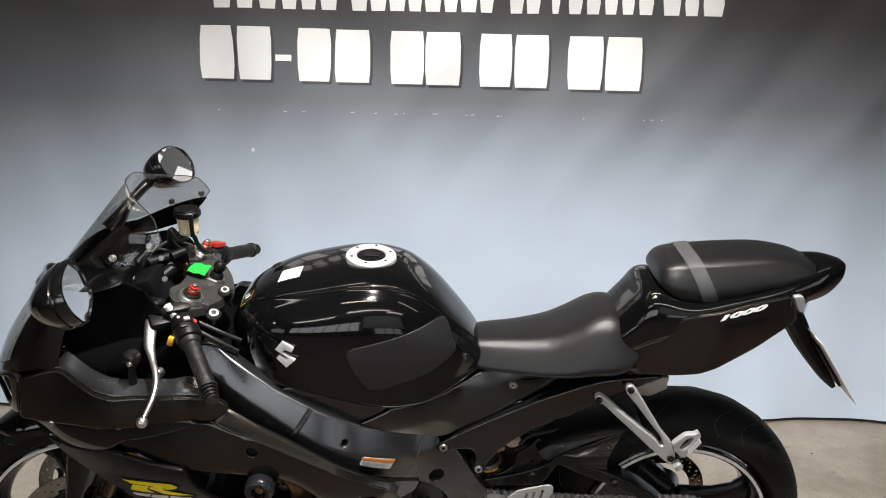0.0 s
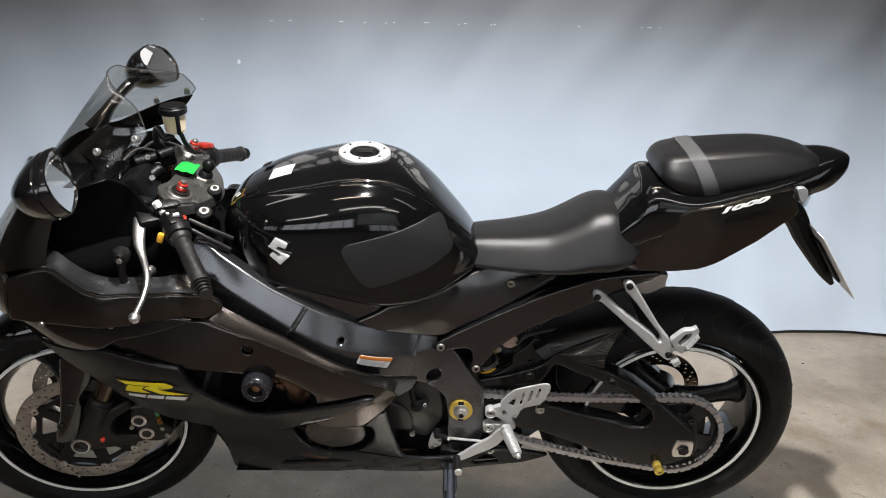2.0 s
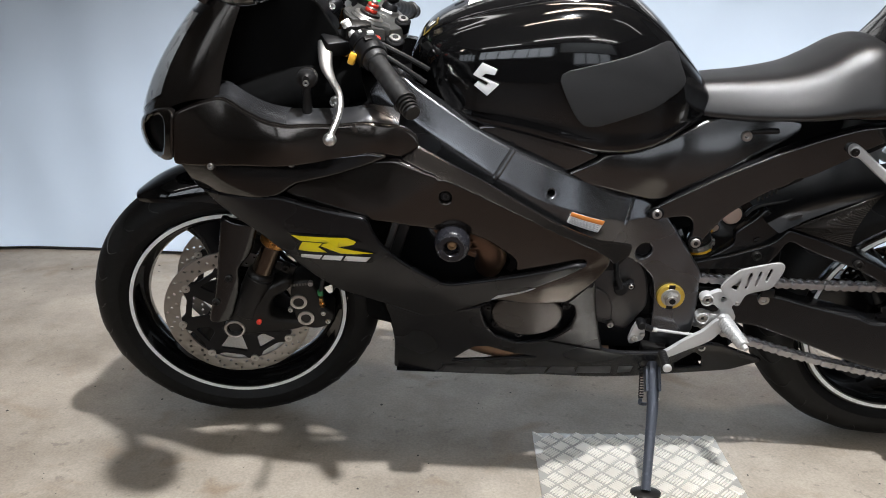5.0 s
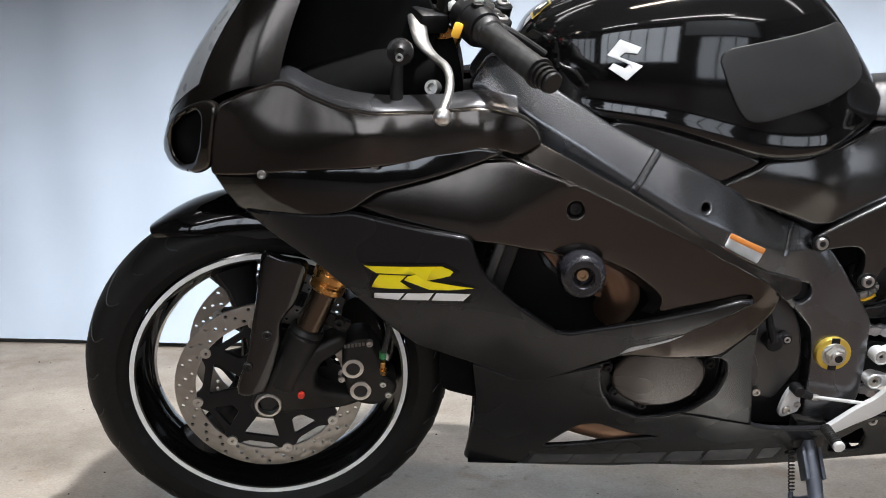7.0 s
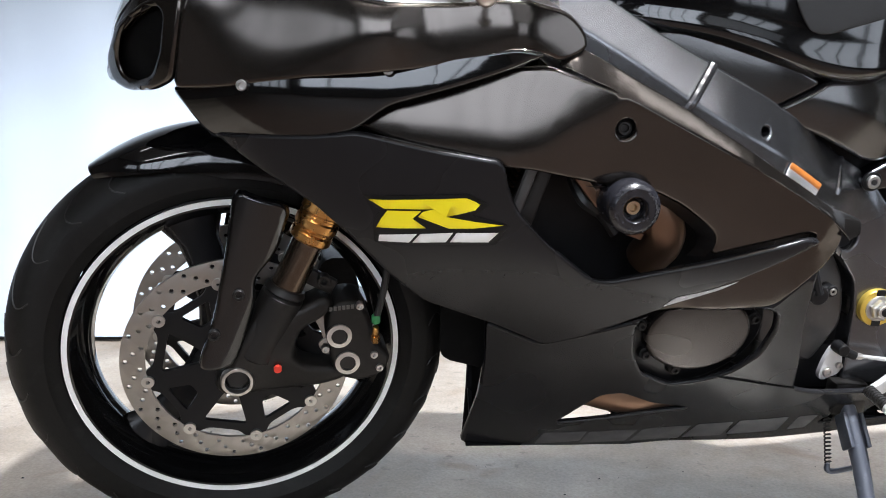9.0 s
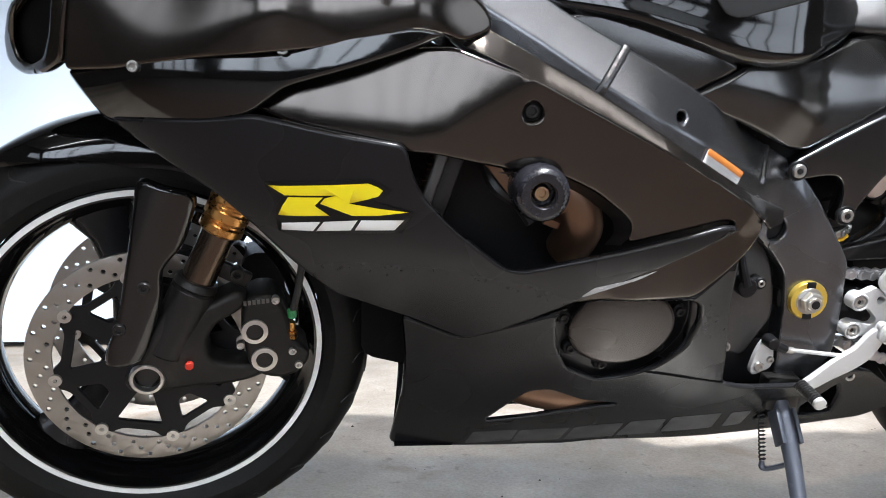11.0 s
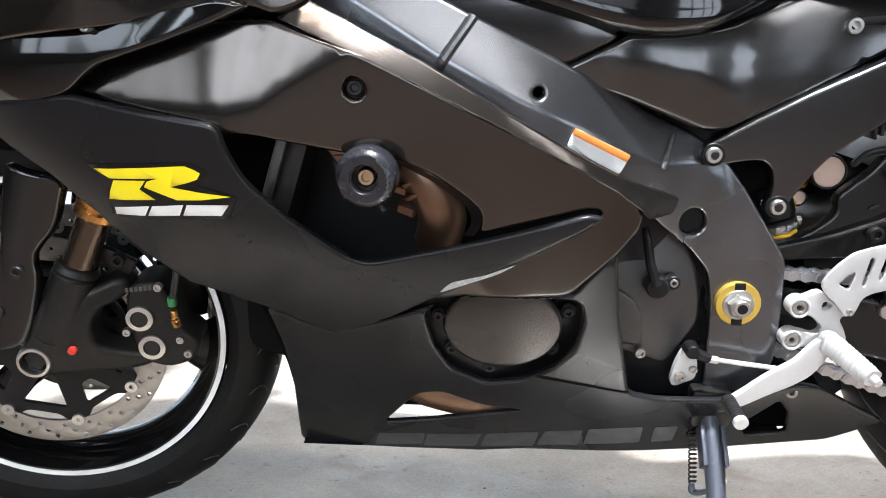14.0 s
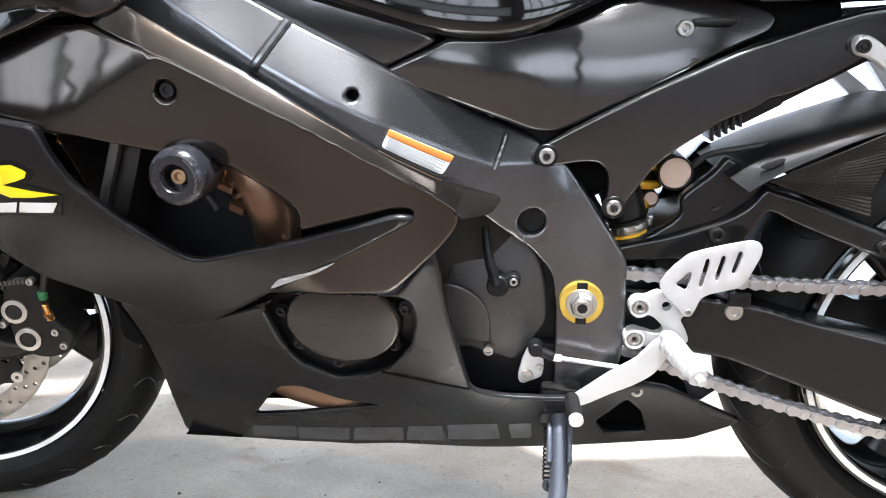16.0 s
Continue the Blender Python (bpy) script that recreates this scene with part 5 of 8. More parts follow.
    # belly pan
    belly = [(-0.509, 0.392), (-0.434, 0.353), (-0.362, 0.383), (-0.293, 0.414), (-0.262, 0.4255), (-0.155, 0.428), (-0.141, 0.449), (-0.111, 0.486), (-0.100, 0.40), (-0.075, 0.286), (-0.039, 0.277), (0.047, 0.273), (0.100, 0.288), (0.130, 0.293), (0.164, 0.284),
             (0.229, 0.2404), (0.281, 0.2088), (0.217, 0.168), (0.107, 0.154), (0.004, 0.150), (-0.236, 0.124), (-0.518, 0.122), (-0.503, 0.242), (-0.502, 0.322)]
    hole = [(-0.3184, 0.3919), (-0.3065, 0.4090), (-0.288, 0.4180), (-0.262, 0.4215), (-0.160, 0.4225), (-0.1436, 0.4170), (-0.138, 0.3926), (-0.1454, 0.3513), (-0.1718, 0.3163), (-0.205, 0.2965), (-0.2446, 0.2865), (-0.2886, 0.3073), (-0.3083, 0.3437)]
    slot = [(-0.3831, 0.1907), (-0.356, 0.228), (-0.3307, 0.2572), (-0.3025, 0.2623), (-0.2523, 0.2400), (-0.1982, 0.2321), (-0.2550, 0.2180), (-0.3127, 0.2030)]
    gap = [(0.0833, 0.2176), (0.1041, 0.246), (0.1172, 0.2645), (0.1407, 0.2351), (0.1547, 0.1888), (0.1001, 0.1846)]
    notch = [(0.0153, 0.1925), (0.0286, 0.2305), (0.040, 0.1922)]
    pan = part("belly_pan", panel(belly, SIDE, [hole, slot, gap, notch], thick=0.006, edge=0.005), SATIN, bike, "satin black belly pan with cut-outs")
    part("belly_pan", other_side(panel(belly[:20] + [(-0.24, 0.130), (-0.28, 0.156), (-0.45, 0.156), (-0.50, 0.135)] + belly[22:], SIDE, thick=0.006, edge=0.005)), SATIN, bike, "satin black belly pan with an exhaust cut-out")
    seam = bmesh.new()
    tube(seam, [(x, SIDE(x, z) - 0.0004, z) for x, z in ((-0.186, 0.308), (-0.1816, 0.3053), (-0.148, 0.3003), (-0.1147, 0.2948), (-0.0768, 0.2890))], 0.0016, 6)
    part("panel_seam", seam, INNER, pan)
    for bar in ([(-0.3947, 0.163), (-0.3297, 0.1691), (-0.335, 0.140), (-0.4040, 0.1300)], [(-0.3257, 0.1670), (-0.2514, 0.1700), (-0.2600, 0.1360), (-0.334, 0.1340)], [(-0.2439, 0.1707), (-0.1741, 0.1828), (-0.1784, 0.1420), (-0.2533, 0.1350)],
                [(-0.1659, 0.1874), (-0.1178, 0.1984), (-0.1188, 0.1563), (-0.1745, 0.1450)], [(-0.1108, 0.2027), (-0.0441, 0.2159), (-0.0400, 0.1739), (-0.1124, 0.1601)], [(-0.0293, 0.2159), (-0.0002, 0.2189), (0.002, 0.1800), (-0.0255, 0.1760)]):
        part("print_bar", panel(bar, lambda x, z: SIDE(x, z) - 0.0008, thick=0.0003, edge=0.0002, corner=0.002, step=0.02), GREYPRINT, pan, "faint grey printed bar")
    scuff = [(-0.300, 0.4295), (-0.286, 0.4450), (-0.250, 0.4560), (-0.215, 0.472), (-0.235, 0.4585), (-0.268, 0.4440)]
    part("scuff_mark", panel(scuff, lambda x, z: side_surf(x, z) - 0.0007, thick=0.0002, edge=0.0002, corner=0.003), material("scraped_paint", (0.34, 0.34, 0.35), 0.42, large=0.5, scale=300, spots=0.8), body, "scraped patch")
    # front edge of the belly, closing the two halves
    bm = bmesh.new()
    rows = []
    for k in range(9):
        f = k / 8
        z = 0.124 + f * 0.27
        x = -0.512 + 0.012 * math.sin(f * 3.14)
        w = -SIDE(x, z)
        rows.append([(x + 0.03 * (1 - (2 * j / 8 - 1) ** 2), w * (2 * j / 8 - 1), z) for j in range(9)])
    ring_skin(bm, rows, closed=False, cap=False)
    bmesh.ops.solidify(bm, geom=bm.faces[:], thickness=0.004)
    part("belly_front", bm, INNER, bike)
    bm = bmesh.new()
    rows = [[(x, 0.03 * (2 * j / 4 - 1), 0.126 + max(0, x + 0.24) * 0.115) for j in range(5)] for x in np.linspace(-0.51, 0.16, 14)]
    ring_skin(bm, rows, closed=False, cap=False)
    bmesh.ops.solidify(bm, geom=bm.faces[:], thickness=0.004)
    part("belly_keel", bm, SATIN, bike)


build_fairing()


def build_nose():
    """The upper cowl: one shell round the nose, with lamp lenses, intakes, liner and side ducts."""
    def shell(t0, t1, k0, k1, nt, nk, off):
        rows = []
        for j in range(nk):
            k = k0 + (k1 - k0) * j / (nk - 1)
            row = []
            for i in range(nt):
                th = radians(t0 + (t1 - t0) * i / (nt - 1))
                c, s = math.cos(th), math.sin(th)
                zb, zt = 0.668 + 0.135 * abs(s) ** 1.5, 1.00 - 0.02 * abs(s)
                z = zb + (zt - zb) * k
                f = (z - 0.665) / 0.283
                xf = -1.0 + 0.045 * f + 0.125 * f * f
                xr = -0.768 + 0.055 * max(0, (z - 0.80) / 0.16) ** 1.4
                w = 0.208 - 0.030 * max(0, f - 0.4)
                bulge = 0.008 * math.sin(3.1 * k) * abs(math.sin(2 * th))
                row.append((xr + (xf - xr - off) * c ** 0.9, (w + off + bulge) * s, z))
            rows.append(row)
        bm = bmesh.new()
        ring_skin(bm, rows, closed=False, cap=False)
        bmesh.ops.solidify(bm, geom=bm.faces[:], thickness=0.004)
        return bm
    nose = part("upper_cowl", shell(-90, 90, 0, 1, 49, 22, 0), BRONZE, bike, "satin gunmetal nose cowl")
    for a, b in ((-54, -7), (7, 54)):
        part("headlight", shell(a, b, 0.14, 0.80, 18, 14, 0.003), LENS, nose, "clear headlight lens")
        part("lamp_bowl", shell(a + 2, b - 2, 0.16, 0.78, 14, 10, 0.0012), LAMPBOWL, nose)
    # intake surround, with a black plate behind it for the duct's deep shade
    sur = [(-0.983, 0.700), (-0.952, 0.742), (-0.908, 0.768), (-0.877, 0.779), (-0.853, 0.778), (-0.862, 0.73), (-0.872, 0.687), (-0.899, 0.673), (-0.95, 0.666), (-0.978, 0.674)]
    duct = [(-0.958, 0.703), (-0.944, 0.733), (-0.916, 0.755), (-0.888, 0.766), (-0.880, 0.756), (-0.887, 0.716), (-0.902, 0.690), (-0.930, 0.680), (-0.952, 0.684)]
    s_surf = sheet([(-0.985, 0.69, -0.070), (-0.94, 0.74, -0.140), (-0.86, 0.775, -0.203), (-0.87, 0.69, -0.200), (-0.93, 0.67, -0.135), (-0.91, 0.72, -0.172)])
    sur_ob = pair("intake_surround", panel(sur, s_surf, [duct], thick=0.012, edge=0.006, step=0.012), BRONZE, bike, "gunmetal air intake surround")
    pair("intake_backing", panel([(-0.912 + (x + 0.912) * 1.25, 0.72 + (z - 0.72) * 1.25) for x, z in duct], lambda x, z: s_surf(x, z) + 0.020, thick=0.003, edge=0.002), INNER, bike)
    # long side duct cover
    cover = [(-0.853, 0.776), (-0.81, 0.795), (-0.765, 0.808), (-0.745, 0.803), (-0.725, 0.793), (-0.682, 0.780), (-0.64, 0.775), (-0.568, 0.776), (-0.5075, 0.7835), (-0.481, 0.7785), (-0.454, 0.7734), (-0.4361, 0.7621), (-0.4226, 0.7435), (-0.4255, 0.7312), (-0.4553, 0.7191), (-0.472, 0.728), (-0.503, 0.728),
             (-0.612, 0.709), (-0.722, 0.697), (-0.817, 0.682), (-0.872, 0.678), (-0.864, 0.73)]
    c_surf = sheet([(-0.853, 0.774, -0.207), (-0.765, 0.807, -0.216), (-0.6, 0.773, -0.262), (-0.45, 0.785, -0.248), (-0.424, 0.742, -0.242), (-0.61, 0.716, -0.268), (-0.817, 0.689, -0.216), (-0.872, 0.687, -0.199), (-0.64, 0.745, -0.275), (-0.5, 0.755, -0.272)])
    pair("side_duct_cover", panel(cover, c_surf, thick=0.006, edge=0.005, depth=0.004, step=0.014), BRONZE, bike, "satin gunmetal side duct cover")
    # black plates behind the cowl and under the screen, for the unlit cockpit
    for s in (-1, 1):
        bm = plate([(-0.775, 0.945), (-0.70, 0.960), (-0.64, 0.972), (-0.60, 0.955), (-0.56, 0.890), (-0.57, 0.83), (-0.55, 0.772), (-0.72, 0.762), (-0.78, 0.80)], -0.150, 0.004, edge=0.003, corner=0.01)
        if s > 0:
            bm = other_side(bm)
        part("cockpit_backing", bm, INNER, bike)
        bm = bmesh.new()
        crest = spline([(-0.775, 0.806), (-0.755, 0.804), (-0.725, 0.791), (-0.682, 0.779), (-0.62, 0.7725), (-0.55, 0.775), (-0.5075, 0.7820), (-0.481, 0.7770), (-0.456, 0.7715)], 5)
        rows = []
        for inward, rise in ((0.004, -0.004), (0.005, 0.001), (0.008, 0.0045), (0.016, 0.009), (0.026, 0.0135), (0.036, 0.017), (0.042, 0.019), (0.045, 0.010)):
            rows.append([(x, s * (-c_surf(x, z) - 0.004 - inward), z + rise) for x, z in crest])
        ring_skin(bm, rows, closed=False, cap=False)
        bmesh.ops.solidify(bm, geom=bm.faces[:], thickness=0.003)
        # paler frame paint on the same cover, painting in the ceiling's shine
        part("duct_ledge", bm, FRAME, bike, "rounded upper ledge of the duct cover, paler for ceiling shine")
    bm = bmesh.new()
    box(bm, (-0.715, 0, 0.950), (0.05, 0.20, 0.10), Matrix.Rotation(radians(-35), 3, "Y"), 0.012)
    dash = part("instrument_cluster", bm, PLASTIC, bike, "black instrument cluster")
    bm = bmesh.new()
    box(bm, (-0.690, 0, 0.968), (0.004, 0.16, 0.07), Matrix.Rotation(radians(-35), 3, "Y"), 0.002)
    part("display", bm, GLOSS, dash)
    # black air ducts and bracketry inside the nose
    for s in (-1, 1):
        bm = bmesh.new()
        tube(bm, [(-0.88, s * 0.12, 0.72), (-0.76, s * 0.13, 0.76), (-0.64, s * 0.12, 0.80), (-0.54, s * 0.10, 0.82)], [0.05, 0.055, 0.055, 0.05], 16)
        part("air_duct", bm, INNER, bike)
        bm = bmesh.new()
        tube(bm, [(-0.612, s * 0.225, 0.785), (-0.610, s * 0.228, 0.815), (-0.608, s * 0.230, 0.838)], [0.009, 0.0075, 0.006], 12)
        knob = part("cable_guide", bm, DARK, bike, "dark round guide on a short stalk")
        bm = bmesh.new()
        revolve(bm, [(0.0, s * 0.240), (0.006, s * 0.243), (0.010, s * 0.238), (0.0165, s * 0.236), (0.0175, s * 0.228), (0.0155, s * 0.220), (0.0, s * 0.218)], (-0.606, 0, 0.846), 24)
        part("knob", bm, DARK, knob)
        bolt(knob, (-0.606, s * 0.240, 0.840), 0.005, 0.006, STEEL, axis=(0, s, 0))
    bolt(bike, (-0.565, -0.205, 0.800), 0.010, 0.010, STEEL, axis=(-0.3, -1, 0.1))


build_nose()


SCREEN_K = (-0.3, 0.0, 0.15, 0.3, 0.4, 0.5, 0.62, 0.75, 0.85, 0.93, 1.0)
SCREEN_X = (-0.692, -0.620, -0.589, -0.560, -0.545, -0.551, -0.562, -0.576, -0.608, -0.639, -0.656)
SCREEN_Y = (0.182, 0.178, 0.173, 0.166, 0.160, 0.155, 0.140, 0.125, 0.095, 0.060, 0.026)
SCREEN_Z = (0.962, 0.987, 1.012, 1.045, 1.064, 1.079, 1.100, 1.109, 1.120, 1.131, 1.146)


def screen_point(k, th, off=0.0):
    """A point of the bubble: k runs up from its foot, th round from the middle."""
    xc, zc = -0.803 + 0.150 * k, 0.976 + 0.172 * k
    xe, w, ze = (float(np.interp(k, SCREEN_K, v)) for v in (SCREEN_X, SCREEN_Y, SCREEN_Z))
    c, s = math.cos(th), math.sin(th)
    return (xe + (xc - xe) * c + off * c, (w - off) * s, zc + (ze - zc) * (1 - c) - off)


def build_screen():
    def strip(low, high, nk, t0, t1, nt, off):
        rows = []
        for j in range(nk):
            row = []
            for i in range(nt):
                th = radians(t0 + (t1 - t0) * i / (nt - 1))
                k0, k1 = low(abs(math.sin(th))), high(abs(math.sin(th)))
                row.append(screen_point(k0 + (k1 - k0) * j / (nk - 1), th, off))
            rows.append(row)
        bm = bmesh.new()
        ring_skin(bm, rows, closed=False, cap=False)
        bmesh.ops.solidify(bm, geom=bm.faces[:], thickness=0.003)
        return bm
    screen = part("windscreen", strip(lambda s: 0.0 + 0.18 * s, lambda s: 1.0, 30, -90, 90, 49, 0), SCREEN, bike, "smoked clear windscreen")
    bm = bmesh.new()
    tube(bm, [screen_point(k, -math.pi / 2) for k in np.linspace(0.30, 1, 16)] + [screen_point(k, math.pi / 2) for k in np.linspace(1, 0.30, 16)], 0.0010, 6, 3)
    part("screen_edge", bm, RIM, screen, "smoked grey screen edge")
    for a, b, low, tall, power in ((-90, -12, 0.03, 0.16, 2.5), (12, 90, 0.03, 0.33, 3.5)):
        part("screen_fairing", strip(lambda s: -0.30, lambda s: low + tall * s ** power, 10, a, b, 22, 0.006), COVER, bike, "black fairing under the screen")
    part("screen_base", strip(lambda s: -0.30, lambda s: 0.03, 6, -14, 14, 10, 0.006), COVER, bike)
    for s in (-1, 1):
        for p in ((-0.640, s * 0.171, 1.032), (-0.567, s * 0.165, 1.056)):
            bolt(screen, p, 0.0068, 0.004, ALU, axis=(-0.35, s, 0.25))
    # mirrors
    shape = spline([(-0.075, 0.028), (-0.045, 0.052), (0.02, 0.058), (0.075, 0.035), (0.082, -0.012), (0.040, -0.052), (-0.030, -0.050), (-0.072, -0.020)], 4, True)
    near_shape = spline([(0.026, 0.041), (0.058, 0.010), (0.068, -0.019), (0.054, -0.048), (0.020, -0.066), (-0.010, -0.050), (-0.044, -0.011), (-0.038, 0.015), (-0.028, 0.046), (-0.010, 0.062)], 4, True)
    far_shape = shape
    for s, c, turns, wide, tall in ((-1, Vector((-0.6513, -0.3218, 1.0307)), (0.16, -0.36, -0.52), 1.0, 1.0), (1, Vector((-0.675, 0.2935, 1.0767)), (0.003, -0.560, -0.115), 1.08, 0.90)):
        turn = Matrix.Rotation(turns[0], 3, "Z") @ Matrix.Rotation(turns[1], 3, "Y") @ Matrix.Rotation(turns[2], 3, "X")
        shape = near_shape if s < 0 else far_shape
        place = lambda dx, p, f: c + turn @ Vector((dx, s * p[0] * f * wide, p[1] * f * tall))
        bm = bmesh.new()
        profile = ((0.011, 0.90), (0.0165, 0.93), (0.0150, 0.985), (0.006, 1.0), (-0.001, 0.985), (-0.003, 0.945), (-0.006, 0.945), (-0.008, 0.985), (-0.018, 0.95), (-0.034, 0.84), (-0.048, 0.68), (-0.060, 0.48), (-0.067, 0.24))
        ring_skin(bm, [[place(dx, p, f) for p in shape] for dx, f in profile])
        mirror = part("wing_mirror", bm, COVER, bike, "black wing mirror with an indicator lens")
        bm = bmesh.new()
        bm.faces.new([bm.verts.new(place(0.0125, p, 0.905)) for p in shape])
        bmesh.ops.solidify(bm, geom=bm.faces[:], thickness=0.001)
        part("mirror_glass", bm, MIRROR, mirror, "reflective mirror glass")
        bm = bmesh.new()
        arc = [p for p in shape if p[0] > 0.01 and p[1] < 0.05]
        ring_skin(bm, [[place(dx, p, f) for p in arc] for dx, f in ((-0.035, 0.845), (-0.049, 0.69), (-0.061, 0.49), (-0.068, 0.27))], closed=False, cap=False)
        bmesh.ops.solidify(bm, geom=bm.faces[:], thickness=0.002)
        part("indicator_lens", bm, LENS, mirror, "clear indicator lens")
        bm = bmesh.new()
        tube(bm, [(-0.785, s * 0.150, 0.966), (-0.768, s * 0.168, 0.990), (-0.752, s * 0.192, 1.015), (-0.722, s * 0.238, 1.050 - (0.02 if s < 0 else 0)), tuple(c + turn @ Vector((-0.030, -s * 0.018, -0.006)))], [0.024, 0.018, 0.013, 0.013, 0.018], 14)
        part("mirror_arm", bm, COVER, mirror)


build_screen()


TANK_ST = [(-0.455, 0.850, 0.785, 0.055), (-0.432, 0.890, 0.770, 0.105), (-0.395, 0.916, 0.760, 0.145), (-0.335, 0.940, 0.750, 0.178), (-0.26, 0.958, 0.737, 0.192), (-0.19, 0.971, 0.717, 0.192), (-0.13, 0.972, 0.700, 0.184), (-0.075, 0.957, 0.694, 0.170),
           (-0.02, 0.916, 0.701, 0.150), (0.03, 0.862, 0.722, 0.118), (0.065, 0.820, 0.738, 0.088), (0.085, 0.790, 0.750, 0.070)]
TANK_PROF = [(0.0, 1.0), (0.22, 0.997), (0.42, 0.984), (0.58, 0.956), (0.625, 0.940), (0.645, 0.918), (0.80, 0.835), (0.93, 0.68), (0.975, 0.50), (0.995, 0.36), (1.0, 0.18), (0.985, 0.04), (0.6, 0.0), (0.0, 0.0)]


def tank_y(x, z):
    """The left flank of the tank at x and z."""
    st = np.array(spline(TANK_ST, 5))
    top, bot, w = (np.interp(x, st[:, 0], st[:, i]) for i in (1, 2, 3))
    prof = np.array(spline(TANK_PROF, 6))[::-1]
    side = prof[prof[:, 0] > 0.001]
    h = (z - bot) / (top - bot)
    return -float(w * np.interp(h, side[:, 1], side[:, 0]))


def build_tank():
    tank = part("fuel_tank", lofted(TANK_ST, TANK_PROF, 6, 6), GLOSS, bike, "gloss black fuel tank with reflections")
    m = Matrix.Translation((-0.158, 0, 0.975)) @ Matrix.Rotation(radians(4), 4, "X") @ Matrix.Rotation(radians(2), 4, "Y")

    def ring(profile, mat, name, label="", seg=48):
        bm = bmesh.new()
        rings = []
        for k in range(seg):
            a = 2 * math.pi * k / seg
            rings.append([(r * math.cos(a), r * math.sin(a), z) for r, z in profile])
        rings.append(rings[0])
        ring_skin(bm, rings, cap=False)
        bm.transform(m)
        return part(name, bm, mat, tank, label)
    cap = ring([(0.030, -0.006), (0.032, 0.004), (0.036, 0.0055), (0.050, 0.0055), (0.054, 0.003), (0.055, -0.006)], SILVER, "cap_ring", "silver fuel filler ring")
    bm = bmesh.new()
    cyl(bm, (0, 0, -0.006), (0, 0, 0.0030), 0.031, seg=32)
    bm.transform(m)
    part("cap_core", bm, PLASTIC, tank)
    bm = bmesh.new()
    box(bm, (0, 0, 0.0045), (0.034, 0.020, 0.005), None, 0.002)
    bm.transform(m)
    part("cap_flap", bm, DARK, tank)
    for k in range(6):
        a = k * math.pi / 3 + 0.35
        p = m @ Vector((0.043 * math.cos(a), 0.043 * math.sin(a), 0.0055))
        bm = bmesh.new()
        cyl(bm, p - Vector((0, 0, 0.002)), p + Vector((0, 0, 0.0012)), 0.0034, seg=8)
        part("cap_bolt", bm, DARK, tank)
    # white sticker, logo tag, knee pad, badge
    bm = bmesh.new()
    rows = [[(-0.357 + 0.050 * i / 4, -0.040 + 0.05 * j / 4, 0) for i in range(5)] for j in range(5)]
    st = np.array(spline(TANK_ST, 6))
    prof = np.array(spline(TANK_PROF, 6))
    def top_z(x, y):
        top, bot, w = (np.interp(x, st[:, 0], st[:, i]) for i in (1, 2, 3))
        up = prof[: 30]
        return float(bot + (top - bot) * np.interp(abs(y) / w, up[:, 0], up[:, 1]))
    def sticker(name, x0, x1, y0, y1, mat, label, lift=0.0012, skew=0.0):
        b = bmesh.new()
        rr = []
        for j in range(6):
            y = y0 + (y1 - y0) * j / 5
            rr.append([(x + skew * j, y, top_z(x + skew * j, y) + lift) for x in np.linspace(x0, x1, 6)])
        ring_skin(b, rr, closed=False, cap=False)
        bmesh.ops.solidify(b, geom=b.faces[:], thickness=0.0006)
        return part(name, b, mat, tank, label)
    sticker("white_sticker", -0.352, -0.305, -0.055, 0.000, WHITE, "blank white sticker")
    sticker("tag_frame", -0.430, -0.404, -0.078, -0.044, BRASS, "small yellow and black tag", 0.0012)
    sticker("tag_field", -0.4275, -0.4065, -0.075, -0.047, PLASTIC, "", 0.0020)
    sticker("tag_print", -0.420, -0.409, -0.068, -0.062, WHITE, "", 0.0028)
    sticker("tag_print", -0.424, -0.414, -0.057, -0.052, WHITE, "", 0.0028)
    sticker("breather_plug", -0.385, -0.365, 0.03, 0.06, PLASTIC, "", 0.006)
    pad = [(-0.197, 0.848), (-0.092, 0.868), (-0.005, 0.888), (0.012, 0.868), (0.020, 0.840), (0.035, 0.812), (-0.026, 0.780), (-0.139, 0.752), (-0.161, 0.768), (-0.187, 0.818)]
    pair("knee_pad", panel(pad, lambda x, z: tank_y(x, z) - 0.0022, thick=0.0006, edge=0.002, depth=0.0012, corner=0.012, step=0.012), PATCH, tank, "matte black knee grip pad")
    mark = [(-0.322, 0.861), (-0.297, 0.852), (-0.301, 0.844), (-0.316, 0.845), (-0.323, 0.839), (-0.294, 0.829), (-0.313, 0.810), (-0.335, 0.824), (-0.329, 0.831), (-0.315, 0.825), (-0.310, 0.830), (-0.337, 0.841)]
    part("badge", panel(mark, lambda x, z: tank_y(-0.315, 0.836) - 0.0075 + 0.22 * (z - 0.836) - 0.42 * (x + 0.315), thick=0.008, edge=0.0008, depth=0.0008, corner=0, step=0.01), SILVER, tank, "silver angular badge")
    # covers between tank and frame
    front_cover = [(-0.335, 0.745), (-0.325, 0.756), (-0.288, 0.756), (-0.222, 0.746), (-0.172, 0.727), (-0.116, 0.703), (-0.118, 0.696), (-0.182, 0.664), (-0.27, 0.700), (-0.335, 0.732)]
